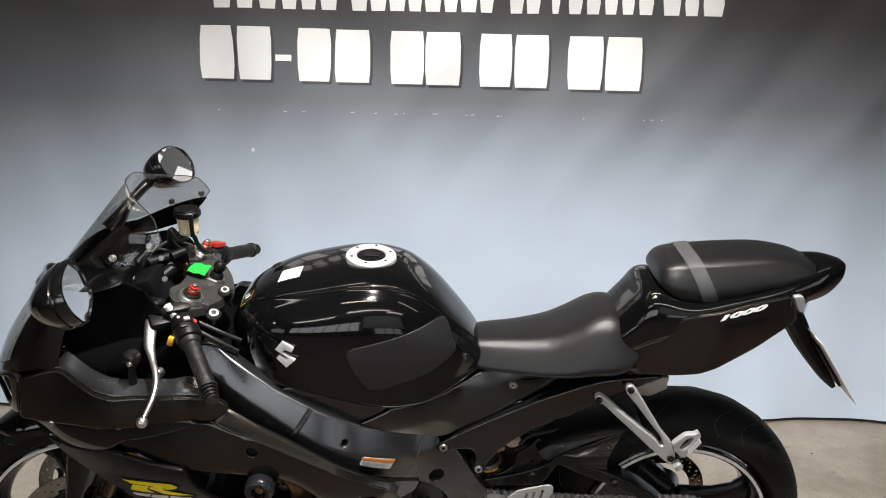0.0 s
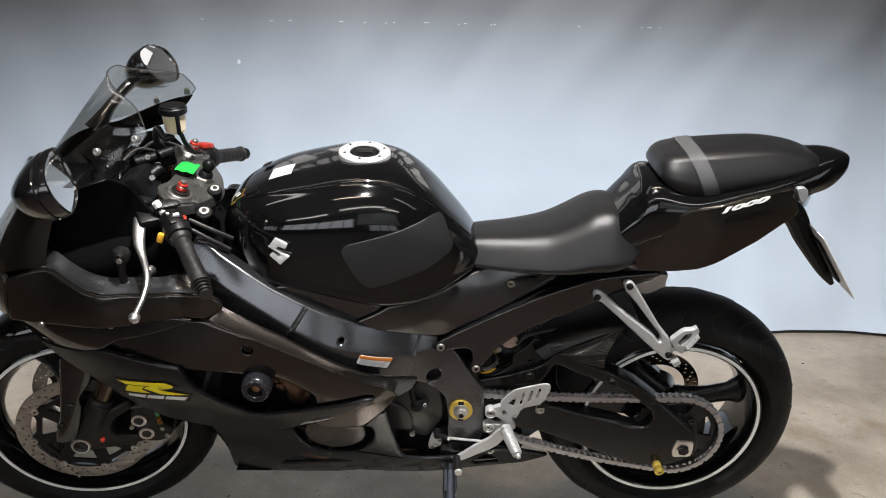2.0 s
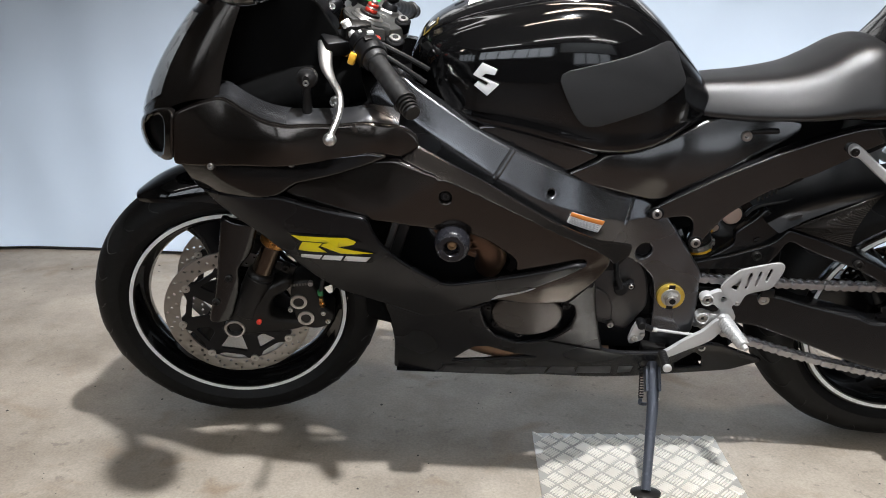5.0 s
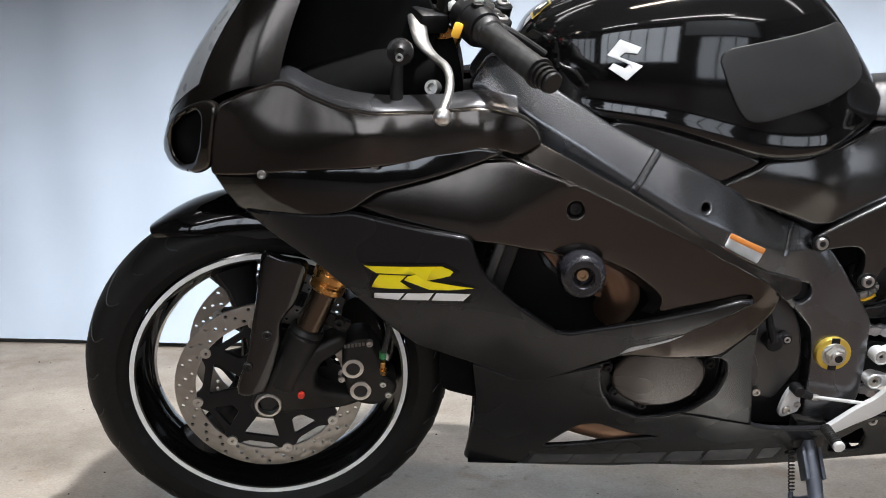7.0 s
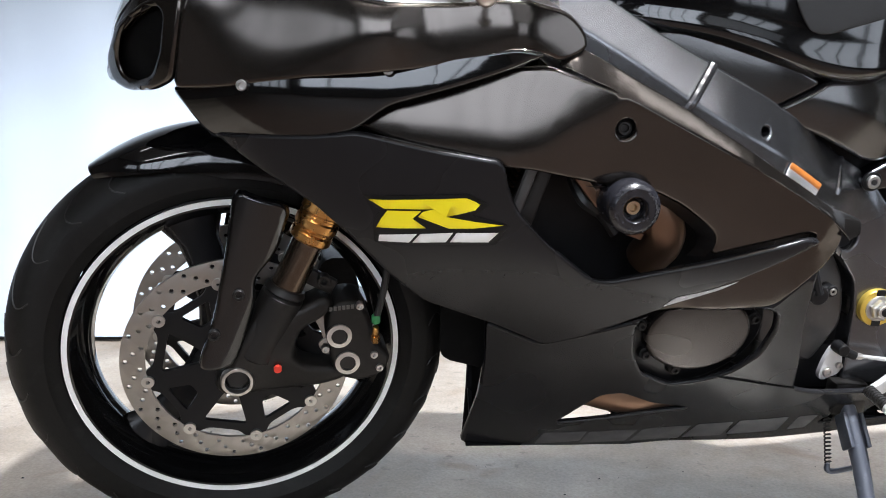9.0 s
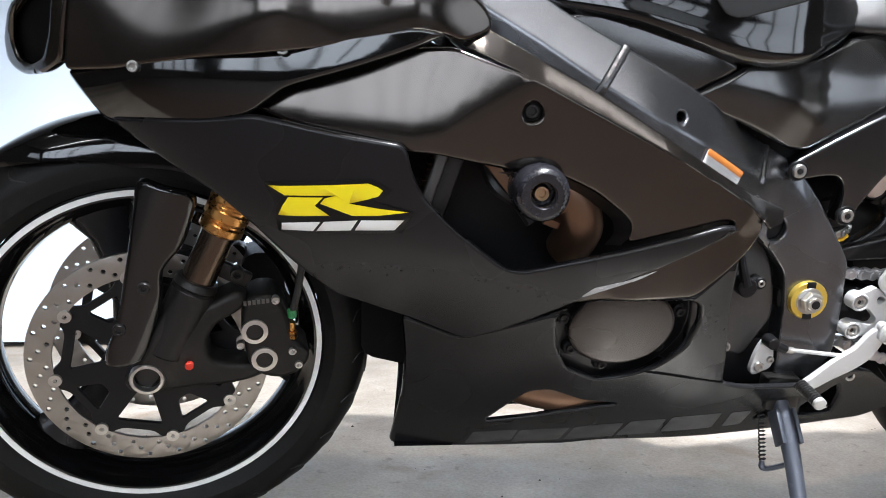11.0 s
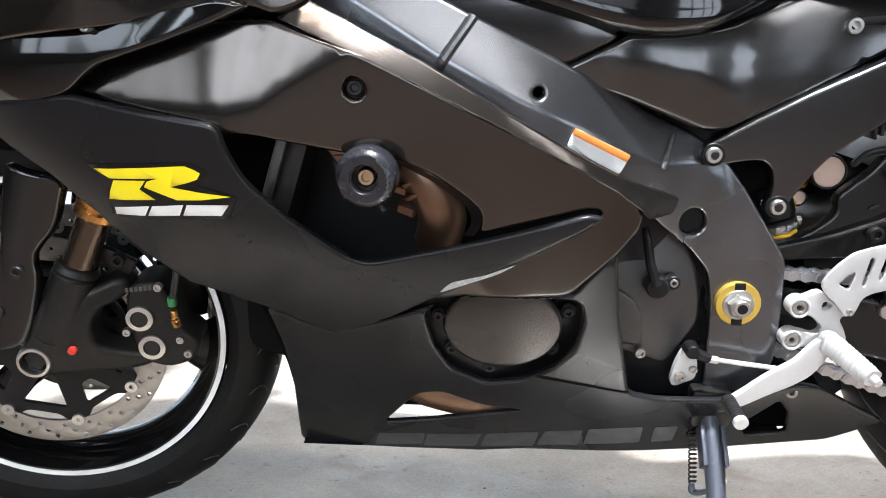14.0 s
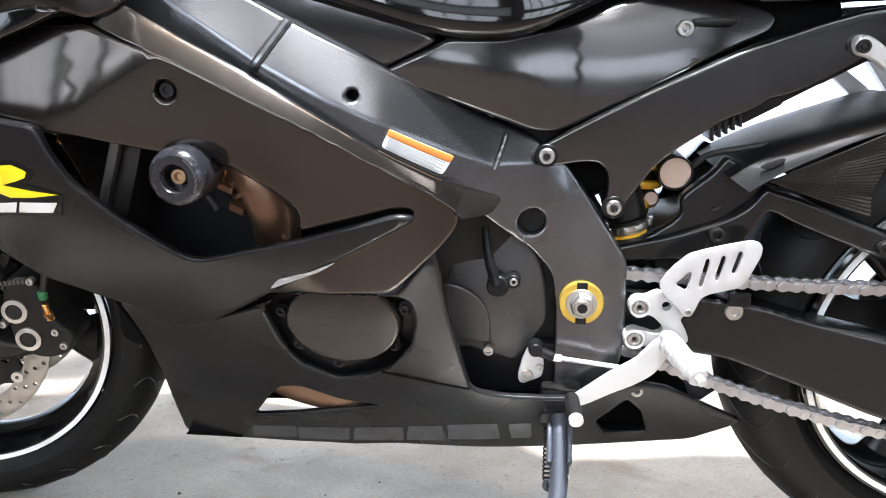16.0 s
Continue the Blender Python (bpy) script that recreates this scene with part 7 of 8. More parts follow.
    part("slider_bracket", bm, REDDISH, engine)
    # black plate added behind the opening, standing for the shaded interior
    part("dark_backing", plate([(-0.60, 0.60), (-0.58, 0.64), (-0.49, 0.67), (-0.25, 0.62), (-0.10, 0.54), (-0.12, 0.45), (-0.30, 0.40), (-0.46, 0.42), (-0.55, 0.50)], -0.120, 0.004, edge=0.003, corner=0.01), PLASTIC, bike)
    # exhaust glimpsed through the belly slot
    bm = bmesh.new()
    tube(bm, [(-0.45, 0.0, 0.36), (-0.375, -0.045, 0.268), (-0.305, -0.060, 0.236), (-0.18, -0.055, 0.220), (-0.05, -0.04, 0.22)], 0.030, 18)
    part("exhaust_pipe", bm, REDDISH, engine, "bronze-coloured exhaust pipe")
    # frame sliders
    for s in (-1, 1):
        bm = bmesh.new()
        revolve(bm, [(0.010, s * 0.20), (0.023, s * 0.20), (0.0300, s * 0.232), (0.0308, s * 0.240), (0.0310, s * 0.270), (0.0300, s * 0.2765), (0.0275, s * 0.2815), (0.0235, s * 0.2845), (0.0150, s * 0.2845), (0.0135, s * 0.2825), (0.0128, s * 0.266), (0.010, s * 0.266)], (-0.367, 0, 0.5675), 48)
        sl = part("frame_slider", bm, material("slider_nylon", (0.012, 0.012, 0.015), 0.24, spots=0.3, scale=130, rough_var=0.12) if s < 0 else PLASTIC, bike, "black nylon crash bobbin")
        bolt(sl, (-0.367, s * 0.268, 0.5675), 0.0085, 0.006, SLIDERBOLT, axis=(0, s, 0))
        if s < 0:
            for k in range(7):
                a = radians(-25 + 13 * k)
                bm = bmesh.new()
                box(bm, (-0.368 + 0.024 * math.cos(a), -0.2858, 0.566 + 0.024 * math.sin(a)), (0.0018, 0.0006, 0.005), Matrix.Rotation(-a + 0.3, 3, "Y"), 0)
                part("engraved_mark", bm, GREYPRINT, sl)


build_engine()


def build_inner_bodies():
    """Dark boxes and plates added to fill the middle of the bike, so gaps look shaded."""
    pair("dark_backing", plate([(-0.72, 0.645), (-0.68, 0.672), (-0.60, 0.70), (-0.46, 0.71), (-0.46, 0.63), (-0.60, 0.60), (-0.70, 0.62)], -0.19, 0.004, edge=0.002, corner=0.01), INNER, bike)
    pair("dark_backing", plate([(-0.01, 0.600), (0.03, 0.70), (0.20, 0.755), (0.33, 0.752), (0.34, 0.715), (0.20, 0.655), (0.06, 0.600)], -0.050, 0.004, edge=0.002, corner=0.01), INNER, bike)
    pair("dark_backing", plate([(-0.32, 0.73), (-0.12, 0.71), (0.04, 0.69), (0.06, 0.62), (0.02, 0.575), (-0.06, 0.585), (-0.22, 0.65), (-0.32, 0.70)], -0.088, 0.004, edge=0.002, corner=0.01), PLASTIC, bike)
    pair("dark_backing", plate([(-0.80, 0.60), (-0.80, 0.665), (-0.70, 0.672), (-0.55, 0.67), (-0.55, 0.60)], -0.203, 0.004, edge=0.002, corner=0.01), INNER, bike)
    pair("dark_backing", plate([(-0.56, 0.30), (-0.56, 0.47), (-0.42, 0.50), (-0.40, 0.36), (-0.48, 0.28)], -0.085, 0.004, edge=0.002, corner=0.01), INNER, bike)
    bm = bmesh.new()
    box(bm, (-0.21, 0, 0.715), (0.40, 0.20, 0.12), Matrix.Rotation(radians(6), 3, "Y"), 0.02)
    part("airbox", bm, INNER, bike)
    bm = bmesh.new()
    box(bm, (0.17, 0, 0.715), (0.34, 0.09, 0.085), Matrix.Rotation(radians(-6), 3, "Y"), 0.012)
    part("battery_tray", bm, PLASTIC, bike)
    bm = bmesh.new()
    box(bm, (-0.61, 0, 0.745), (0.32, 0.34, 0.05), Matrix.Rotation(radians(-6), 3, "Y"), 0.012)
    part("cowl_gap_block", bm, INNER, bike)
    bm = bmesh.new()
    box(bm, (0.06, 0.0, 0.585), (0.10, 0.14, 0.14), Matrix.Rotation(radians(-30), 3, "Y"), 0.015)
    part("shock_gap_block", bm, INNER, bike)


build_inner_bodies()


def build_rear_end():
    wheel = build_wheel("rear_wheel", Vector((0.570, 0.031, 0.307)), 0.318, 0.092, 0.076, [radians(a) for a in (12, 132, 252)], None, "black three-spoke rear wheel with white rim tape", 0.075, 0.2113, 0.2265)
    disc = disc_mesh(0.075, 0.110, 0.004, [0.085, 0.093, 0.101], 20, 0.0032)
    disc.transform(Matrix.Translation((REAR.x, 0.085, REAR.z)))
    part("brake_disc", disc, STANCHION, wheel, "dark drilled rear brake disc")
    arm = [(0.03, 0.335), (0.03, 0.398), (0.10, 0.402), (0.231, 0.389), (0.275, 0.383), (0.341, 0.367), (0.433, 0.3495), (0.451, 0.340), (0.492, 0.341), (0.507, 0.362), (0.500, 0.384), (0.490, 0.404), (0.506, 0.420), (0.547, 0.384), (0.611, 0.326), (0.6215, 0.301), (0.616, 0.267), (0.573, 0.242), (0.533, 0.228), (0.478, 0.233), (0.411, 0.252), (0.326, 0.282), (0.240, 0.310), (0.112, 0.327)]
    brace = [(0.04, 0.430), (0.102, 0.454), (0.1687, 0.4708), (0.2236, 0.4917), (0.248, 0.5074), (0.2641, 0.5321), (0.2744, 0.5281), (0.3116, 0.5174), (0.3703, 0.4943), (0.4003, 0.4837), (0.458, 0.456), (0.498, 0.427), (0.547, 0.384), (0.530, 0.365), (0.505, 0.382), (0.476, 0.403), (0.449, 0.427), (0.4049, 0.4493), (0.3308, 0.4755), (0.2969, 0.4897), (0.27, 0.504), (0.2497, 0.4628), (0.232, 0.440), (0.10, 0.432)]
    upper = [(0.112, 0.449), (0.122, 0.458), (0.146, 0.472), (0.166, 0.486), (0.174, 0.498), (0.168, 0.512), (0.184, 0.527), (0.205, 0.543), (0.2194, 0.5633), (0.2262, 0.5633), (0.2411, 0.5521), (0.2559, 0.5452), (0.2701, 0.534), (0.262, 0.518), (0.2236, 0.4880), (0.166, 0.467)]
    asurf = sheet([(0.03, 0.38, -0.085), (0.25, 0.35, -0.090), (0.6, 0.29, -0.122), (0.24, 0.55, -0.092), (0.5, 0.40, -0.110), (0.45, 0.30, -0.112)])
    swing = pair("swingarm", panel(arm, asurf, thick=0.032, edge=0.007, depth=0.008, step=0.016), SWING, bike, "satin black swingarm with a welded brace")
    pair("arm_brace", panel(brace, lambda x, z: asurf(x, z) + 0.003, thick=0.040, edge=0.006, depth=0.008, step=0.014), SWING, bike, "satin black welded swingarm brace")
    pair("brace_plate", panel(upper, lambda x, z: -0.074 - 0.05 * max(0, 0.53 - z), thick=0.012, edge=0.005, step=0.012), SWING, bike, "satin black brace plate")
    # dark patch laid on the plate, painting the shade inside a hole
    part("brace_hole_shade", panel([(0.205, 0.5000), (0.2142, 0.5055), (0.2202, 0.5045), (0.2113, 0.4980)], lambda x, z: -0.0775 - 0.05 * max(0, 0.53 - z), thick=0.0006, edge=0.0004, corner=0.003), RUBBER, swing)
    bm = bmesh.new()
    box(bm, (0.19, 0, 0.44), (0.10, 0.13, 0.10), Matrix.Rotation(radians(-20), 3, "Y"), 0.02)
    cyl(bm, (0.055, -0.10, 0.388), (0.055, 0.10, 0.388), 0.035)
    part("cross_member", bm, CASTING, swing)
    for x, z, r in ((0.242, 0.377, 0.011), (0.4006, 0.4649, 0.009), (0.2125, 0.473, 0.009)):
        bolt(swing, (x, asurf(x, z) - 0.002, z), r, 0.006, CASTING if r < 0.011 else STEEL)
    bm = bmesh.new()
    box(bm, (0.247, asurf(0.247, 0.39) - 0.004, 0.392), (0.026, 0.008, 0.018), None, 0.003)
    part("chain_slider_tab", bm, PLASTIC, swing)
    # axle, adjuster blocks and paddock spools
    for s in (-1, 1):
        bm = plate([(0.565, 0.311), (0.606, 0.311), (0.609, 0.288), (0.605, 0.265), (0.562, 0.263), (0.558, 0.286)], -0.125, 0.012, [circle(0.585, 0.286, 0.012, 16)], edge=0.002, corner=0.004)
        if s > 0:
            bm = other_side(bm)
        blk = part("axle_block", bm, ALU, swing, "aluminium chain adjuster block")
        bm = bmesh.new()
        cyl(bm, (0.585, s * 0.118, 0.286), (0.585, s * 0.132, 0.286), 0.0135, seg=6)
        part("axle_nut", bm, DARK, blk)
        bm = bmesh.new()
        cyl(bm, (0.585, s * 0.131, 0.286), (0.585, s * 0.1332, 0.286), 0.0078, seg=20)
        part("axle_bore", bm, DARK, blk)
        bm = bmesh.new()
        revolve(bm, [(0.004, s * 0.120), (0.010, s * 0.120), (0.010, s * 0.128), (0.0065, s * 0.131), (0.0065, s * 0.138), (0.0112, s * 0.141), (0.0112, s * 0.148), (0.004, s * 0.152)], (0.529, 0, 0.239), 24)
        spool = part("paddock_spool", bm, BRASS, swing, "gold paddock stand bobbin")
        bolt(spool, (0.529, s * 0.146, 0.239), 0.006, 0.003, STEEL, axis=(0, s, 0))
    # sprocket
    teeth = []
    for k in range(84):
        a = 2 * math.pi * k / 84
        teeth.append((REAR.x + (0.1055 + (0.0035 if k % 2 else -0.0035)) * math.cos(a), REAR.z + (0.1055 + (0.0035 if k % 2 else -0.0035)) * math.sin(a)))
    holes = [circle(REAR.x, REAR.z, 0.036, 24)]
    for k in range(5):
        a = 2 * math.pi * (k + 0.2) / 5
        holes.append([(REAR.x + r * math.cos(a + d), REAR.z + r * math.sin(a + d)) for r, d in ((0.058, -0.30), (0.088, -0.36), (0.090, 0), (0.088, 0.36), (0.058, 0.30))])
    sprocket = part("rear_sprocket", plate(teeth, -0.089, 0.006, holes, edge=0.001, corner=0, step=0.03), DARK, wheel, "dark steel rear sprocket")
    for k in range(5):
        a = 2 * math.pi * (k + 0.7) / 5
        bolt(wheel, (REAR.x + 0.052 * math.cos(a), -0.092, REAR.z + 0.052 * math.sin(a)), 0.009, 0.008, DARK, hexa=True)
    bm = bmesh.new()
    revolve(bm, [(0.03, -0.085), (0.075, -0.080), (0.085, -0.055), (0.03, -0.05)], REAR, 40)
    part("cush_drive", bm, PLASTIC, wheel)
    # chain: links along the closed path round both sprockets
    path = []
    fc, fr, rc, rr = Vector((0.075, 0.382)), 0.042, Vector((REAR.x, REAR.z)), 0.108
    d = rc - fc
    base = math.atan2(d.y, d.x)
    off = math.acos((rr - fr) / d.length)
    a_top, a_bot = base + (math.pi - off), base - (math.pi - off)
    path += [(rc.x + rr * math.cos(a), rc.y + rr * math.sin(a)) for a in np.linspace(a_bot, a_top, 60)]
    p0 = Vector((fc.x + fr * math.cos(a_top), fc.y + fr * math.sin(a_top)))
    p1 = Vector((rc.x + rr * math.cos(a_top), rc.y + rr * math.sin(a_top)))
    path += [tuple(p1 + (p0 - p1) * k / 40 + Vector((0, -0.006 * math.sin(math.pi * k / 40)))) for k in range(1, 40)]
    path += [(fc.x + fr * math.cos(a), fc.y + fr * math.sin(a)) for a in np.linspace(a_top, a_bot + 2 * math.pi, 24)]
    q0, q1 = Vector((fc.x + fr * math.cos(a_bot), fc.y + fr * math.sin(a_bot))), Vector((rc.x + rr * math.cos(a_bot), rc.y + rr * math.sin(a_bot)))
    path += [tuple(q0 + (q1 - q0) * k / 40 + Vector((0, -0.016 * math.sin(math.pi * k / 40)))) for k in range(1, 40)]
    P = np.array(path + path[:1])
    seg = np.linalg.norm(np.diff(P, axis=0), axis=1)
    s = np.r_[0, np.cumsum(seg)]
    count = 2 * round(s[-1] / 0.01588 / 2)
    at = np.linspace(0, s[-1], count, endpoint=False)
    X, Z = np.interp(at, s, P[:, 0]), np.interp(at, s, P[:, 1])

    def link_mesh(y0, th):
        pitch = 0.0159
        out = []
        for a in np.linspace(math.pi / 2, 1.5 * math.pi, 6):
            out.append((-pitch / 2 + 0.0072 * math.cos(a), 0.0072 * math.sin(a)))
        out += [(0, -0.0050)]
        for a in np.linspace(-math.pi / 2, math.pi / 2, 6):
            out.append((pitch / 2 + 0.0072 * math.cos(a), 0.0072 * math.sin(a)))
        out += [(0, 0.0050)]
        bm = bmesh.new()
        for sy in (-1, 1):
            a, b = sy * y0, sy * (y0 - th)
            ring_skin(bm, [[(x, a, z) for x, z in out], [(x, b, z) for x, z in out]])
        for x in (-pitch / 2, pitch / 2):
            rings = [[(x + 0.0046 * math.cos(q * math.pi / 4), yy, 0.0046 * math.sin(q * math.pi / 4)) for q in range(8)] for yy in (-y0 - 0.0012, y0 + 0.0012)]
            ring_skin(bm, rings)
        return bm
    holder = new("chain")
    holder.parent = bike
    holder["label"] = "steel roller drive chain"
    kinds = []
    for y0, th in ((0.0105, 0.0022), (0.0078, 0.0022)):
        ob = part("link", link_mesh(y0, th), CHAINM, holder)
        kinds.append(ob)
    for k in range(count):
        j = (k + 1) % count
        mid = ((X[k] + X[j]) / 2, (Z[k] + Z[j]) / 2)
        ang = math.atan2(Z[j] - Z[k], X[j] - X[k])
        m = Matrix.Translation((mid[0], -0.092, mid[1])) @ Matrix.Rotation(-ang, 4, "Y")
        if k < 2:
            kinds[k].matrix_basis = m
        else:
            clone(kinds[k % 2], m, holder)
    # hugger: a smooth blade over the tyre, its cheeks pressed with a fan of fine ribs
    def crown(a):
        return float(np.interp(a, [111.7, 123, 129.7, 138.8, 143, 147], [0.350, 0.368, 0.382, 0.412, 0.427, 0.437]))

    def lip(a):
        return float(np.interp(a, [111.7, 123, 134, 142.8, 147], [0.346, 0.350, 0.369, 0.390, 0.400]))
    bm = bmesh.new()
    rows = []
    for k in range(25):
        a = 111.7 + 34.3 * k / 24
        c, s = math.cos(radians(a)), math.sin(radians(a))
        rows.append([(REAR.x + (crown(a) - g * (crown(a) - lip(a))) * c, y, REAR.z + (crown(a) - g * (crown(a) - lip(a))) * s) for y, g in ((-0.108, 1.0), (-0.105, 0.74), (-0.093, 0.34), (-0.05, 0.07), (0, 0), (0.05, 0.07), (0.093, 0.34), (0.105, 0.74), (0.108, 1.0))])
    ring_skin(bm, rows, closed=False, cap=False)
    bmesh.ops.solidify(bm, geom=bm.faces[:], thickness=0.003)
    hugger = part("rear_hugger", bm, PLASTIC, bike, "black rear wheel hugger with ribbed cheeks")
    # flat dark patch for the shade inside the slot
    slit = [(0.2476, 0.5570), (0.2555, 0.5637), (0.2708, 0.5701), (0.2773, 0.5690), (0.273, 0.5625), (0.2593, 0.5565)]
    part("hugger_slot_shade", plate(slit, -0.1085, 0.004, edge=0.001, corner=0.003), RUBBER, hugger)
    edge_v = [0.0, 0.28, 0.48, 0.62, 0.80, 1.0]
    for side in (-1, 1):
        bm = bmesh.new()
        rows = []
        for k in range(79):
            v = k / 78
            ex = float(np.interp(v, edge_v, [0.4133, 0.396, 0.3856, 0.3800, 0.3767, 0.3791]))
            ez = float(np.interp(v, edge_v, [0.6147, 0.585, 0.5600, 0.5420, 0.5266, 0.5013]))
            rows.append([(0.2594 + (ex - 0.2594) * u, side * (0.1055 + (0.0013 if k % 3 == 1 else 0.0) * min(1, 3 * u) + 0.004 * math.sin(math.pi * u) - 0.004 * v * u), 0.5420 + (ez - 0.5420) * u) for u in (0.02, 0.15, 0.3, 0.45, 0.6, 0.75, 0.9, 1.0)])
        ring_skin(bm, rows, closed=False, cap=False)
        bmesh.ops.solidify(bm, geom=bm.faces[:], thickness=0.002)
        part("cheek", bm, RIBBED, hugger, "finely ribbed dark plastic cheek")
    # notched tray under the sub-frame
    bm = bmesh.new()
    for x, z, w, h in ((0.215, 0.618, 0.05, 0.03), (0.245, 0.630, 0.05, 0.034), (0.285, 0.652, 0.05, 0.030), (0.33, 0.676, 0.06, 0.030), (0.40, 0.708, 0.09, 0.030)):
        box(bm, (x, -0.02, z), (w, 0.12, h), Matrix.Rotation(radians(-29), 3, "Y"), 0.003)
    part("undertray", bm, PLASTIC, bike)
    # shock absorber, silver reservoirs, spring collar
    bm = bmesh.new()
    cyl(bm, (0.150, 0, 0.66), (0.115, 0, 0.47), 0.028)
    shock = part("rear_shock", bm, DARK, bike, "rear shock absorber")
    bm = bmesh.new()
    pts = [(0.145 - 0.03 * k / 90 + 0.034 * math.cos(k * 0.42), 0.034 * math.sin(k * 0.42), 0.64 - 0.15 * k / 90) for k in range(91)]
    tube(bm, pts, 0.006, 8, 1, smooth=False)
    part("spring", bm, SPRINGPAINT, shock, "yellow coil spring")
    axis = Vector((-0.29, 0, 0.957))
    low = Vector((0.121, -0.035, 0.452))
    for h0, h1, r, mat, nm, lab in ((0.0, 0.010, 0.0275, SPRINGPAINT, "preload_ring", "yellow preload ring"), (0.010, 0.013, 0.0245, STEEL, "collar", ""), (0.013, 0.022, 0.0275, STEEL, "collar", ""), (0.022, 0.026, 0.0250, CASTING, "collar", ""), (0.026, 0.075, 0.0260, CASTING, "shock_body", "")):
        bm = bmesh.new()
        cyl(bm, low + axis * h0, low + axis * h1, r, seg=32)
        part(nm, bm, mat, shock, lab)
    bm = bmesh.new()
    for k in range(14):
        a = 2 * math.pi * k / 14
        box(bm, low + axis * 0.0175 + Vector((0.027 * math.cos(a), 0.027 * math.sin(a), 0.008 * math.cos(a))), (0.006, 0.006, 0.008), Matrix.Rotation(a, 3, "Z"), 0.001)
    part("collar_notch", bm, STEEL, shock)
    for (x, z), r, y in (((0.1665, 0.5390), 0.0192, -0.050), ((0.1425, 0.5020), 0.0090, -0.030)):
        bm = bmesh.new()
        revolve(bm, [(r, y - 0.002), (r * 1.10, y - 0.002), (r * 1.13, y + 0.001), (r * 1.13, y + 0.07), (r, y + 0.07)], (x, 0, z), 36)
        res = part("shock_reservoir", bm, CASTING, shock, "dark grey reservoir canister")
        bm = bmesh.new()
        cyl(bm, (x, y + 0.0005, z), (x, y + 0.006, z), r * 1.01, seg=36)
        part("end_cap", bm, CAPALU, res, "turned aluminium end cap, tinted for its warm reflection")
    bm = bmesh.new()
    tube(bm, [(0.178, -0.085, 0.555), (0.20, -0.07, 0.566), (0.24, -0.06, 0.572), (0.30, -0.05, 0.58)], 0.004, 8)
    part("reservoir_hose", bm, RUBBER, shock)
    bm = bmesh.new()
    for k in range(5):
        box(bm, (0.197 + 0.0075 * k, -0.06, 0.596 + 0.0042 * k), (0.0035, 0.05, 0.024), Matrix.Rotation(radians(-8), 3, "Y"), 0.0006)
    part("rectifier", bm, DARK, bike)
    bm = plate([(0.425, 0.694), (0.4714, 0.7107), (0.4806, 0.722), (0.505, 0.724), (0.5006, 0.7013), (0.5036, 0.6944), (0.4679, 0.674), (0.4463, 0.674)], -0.060, 0.05, edge=0.003, corner=0.003)
    part("tail_bracket", bm, STEEL, bike)


build_rear_end()


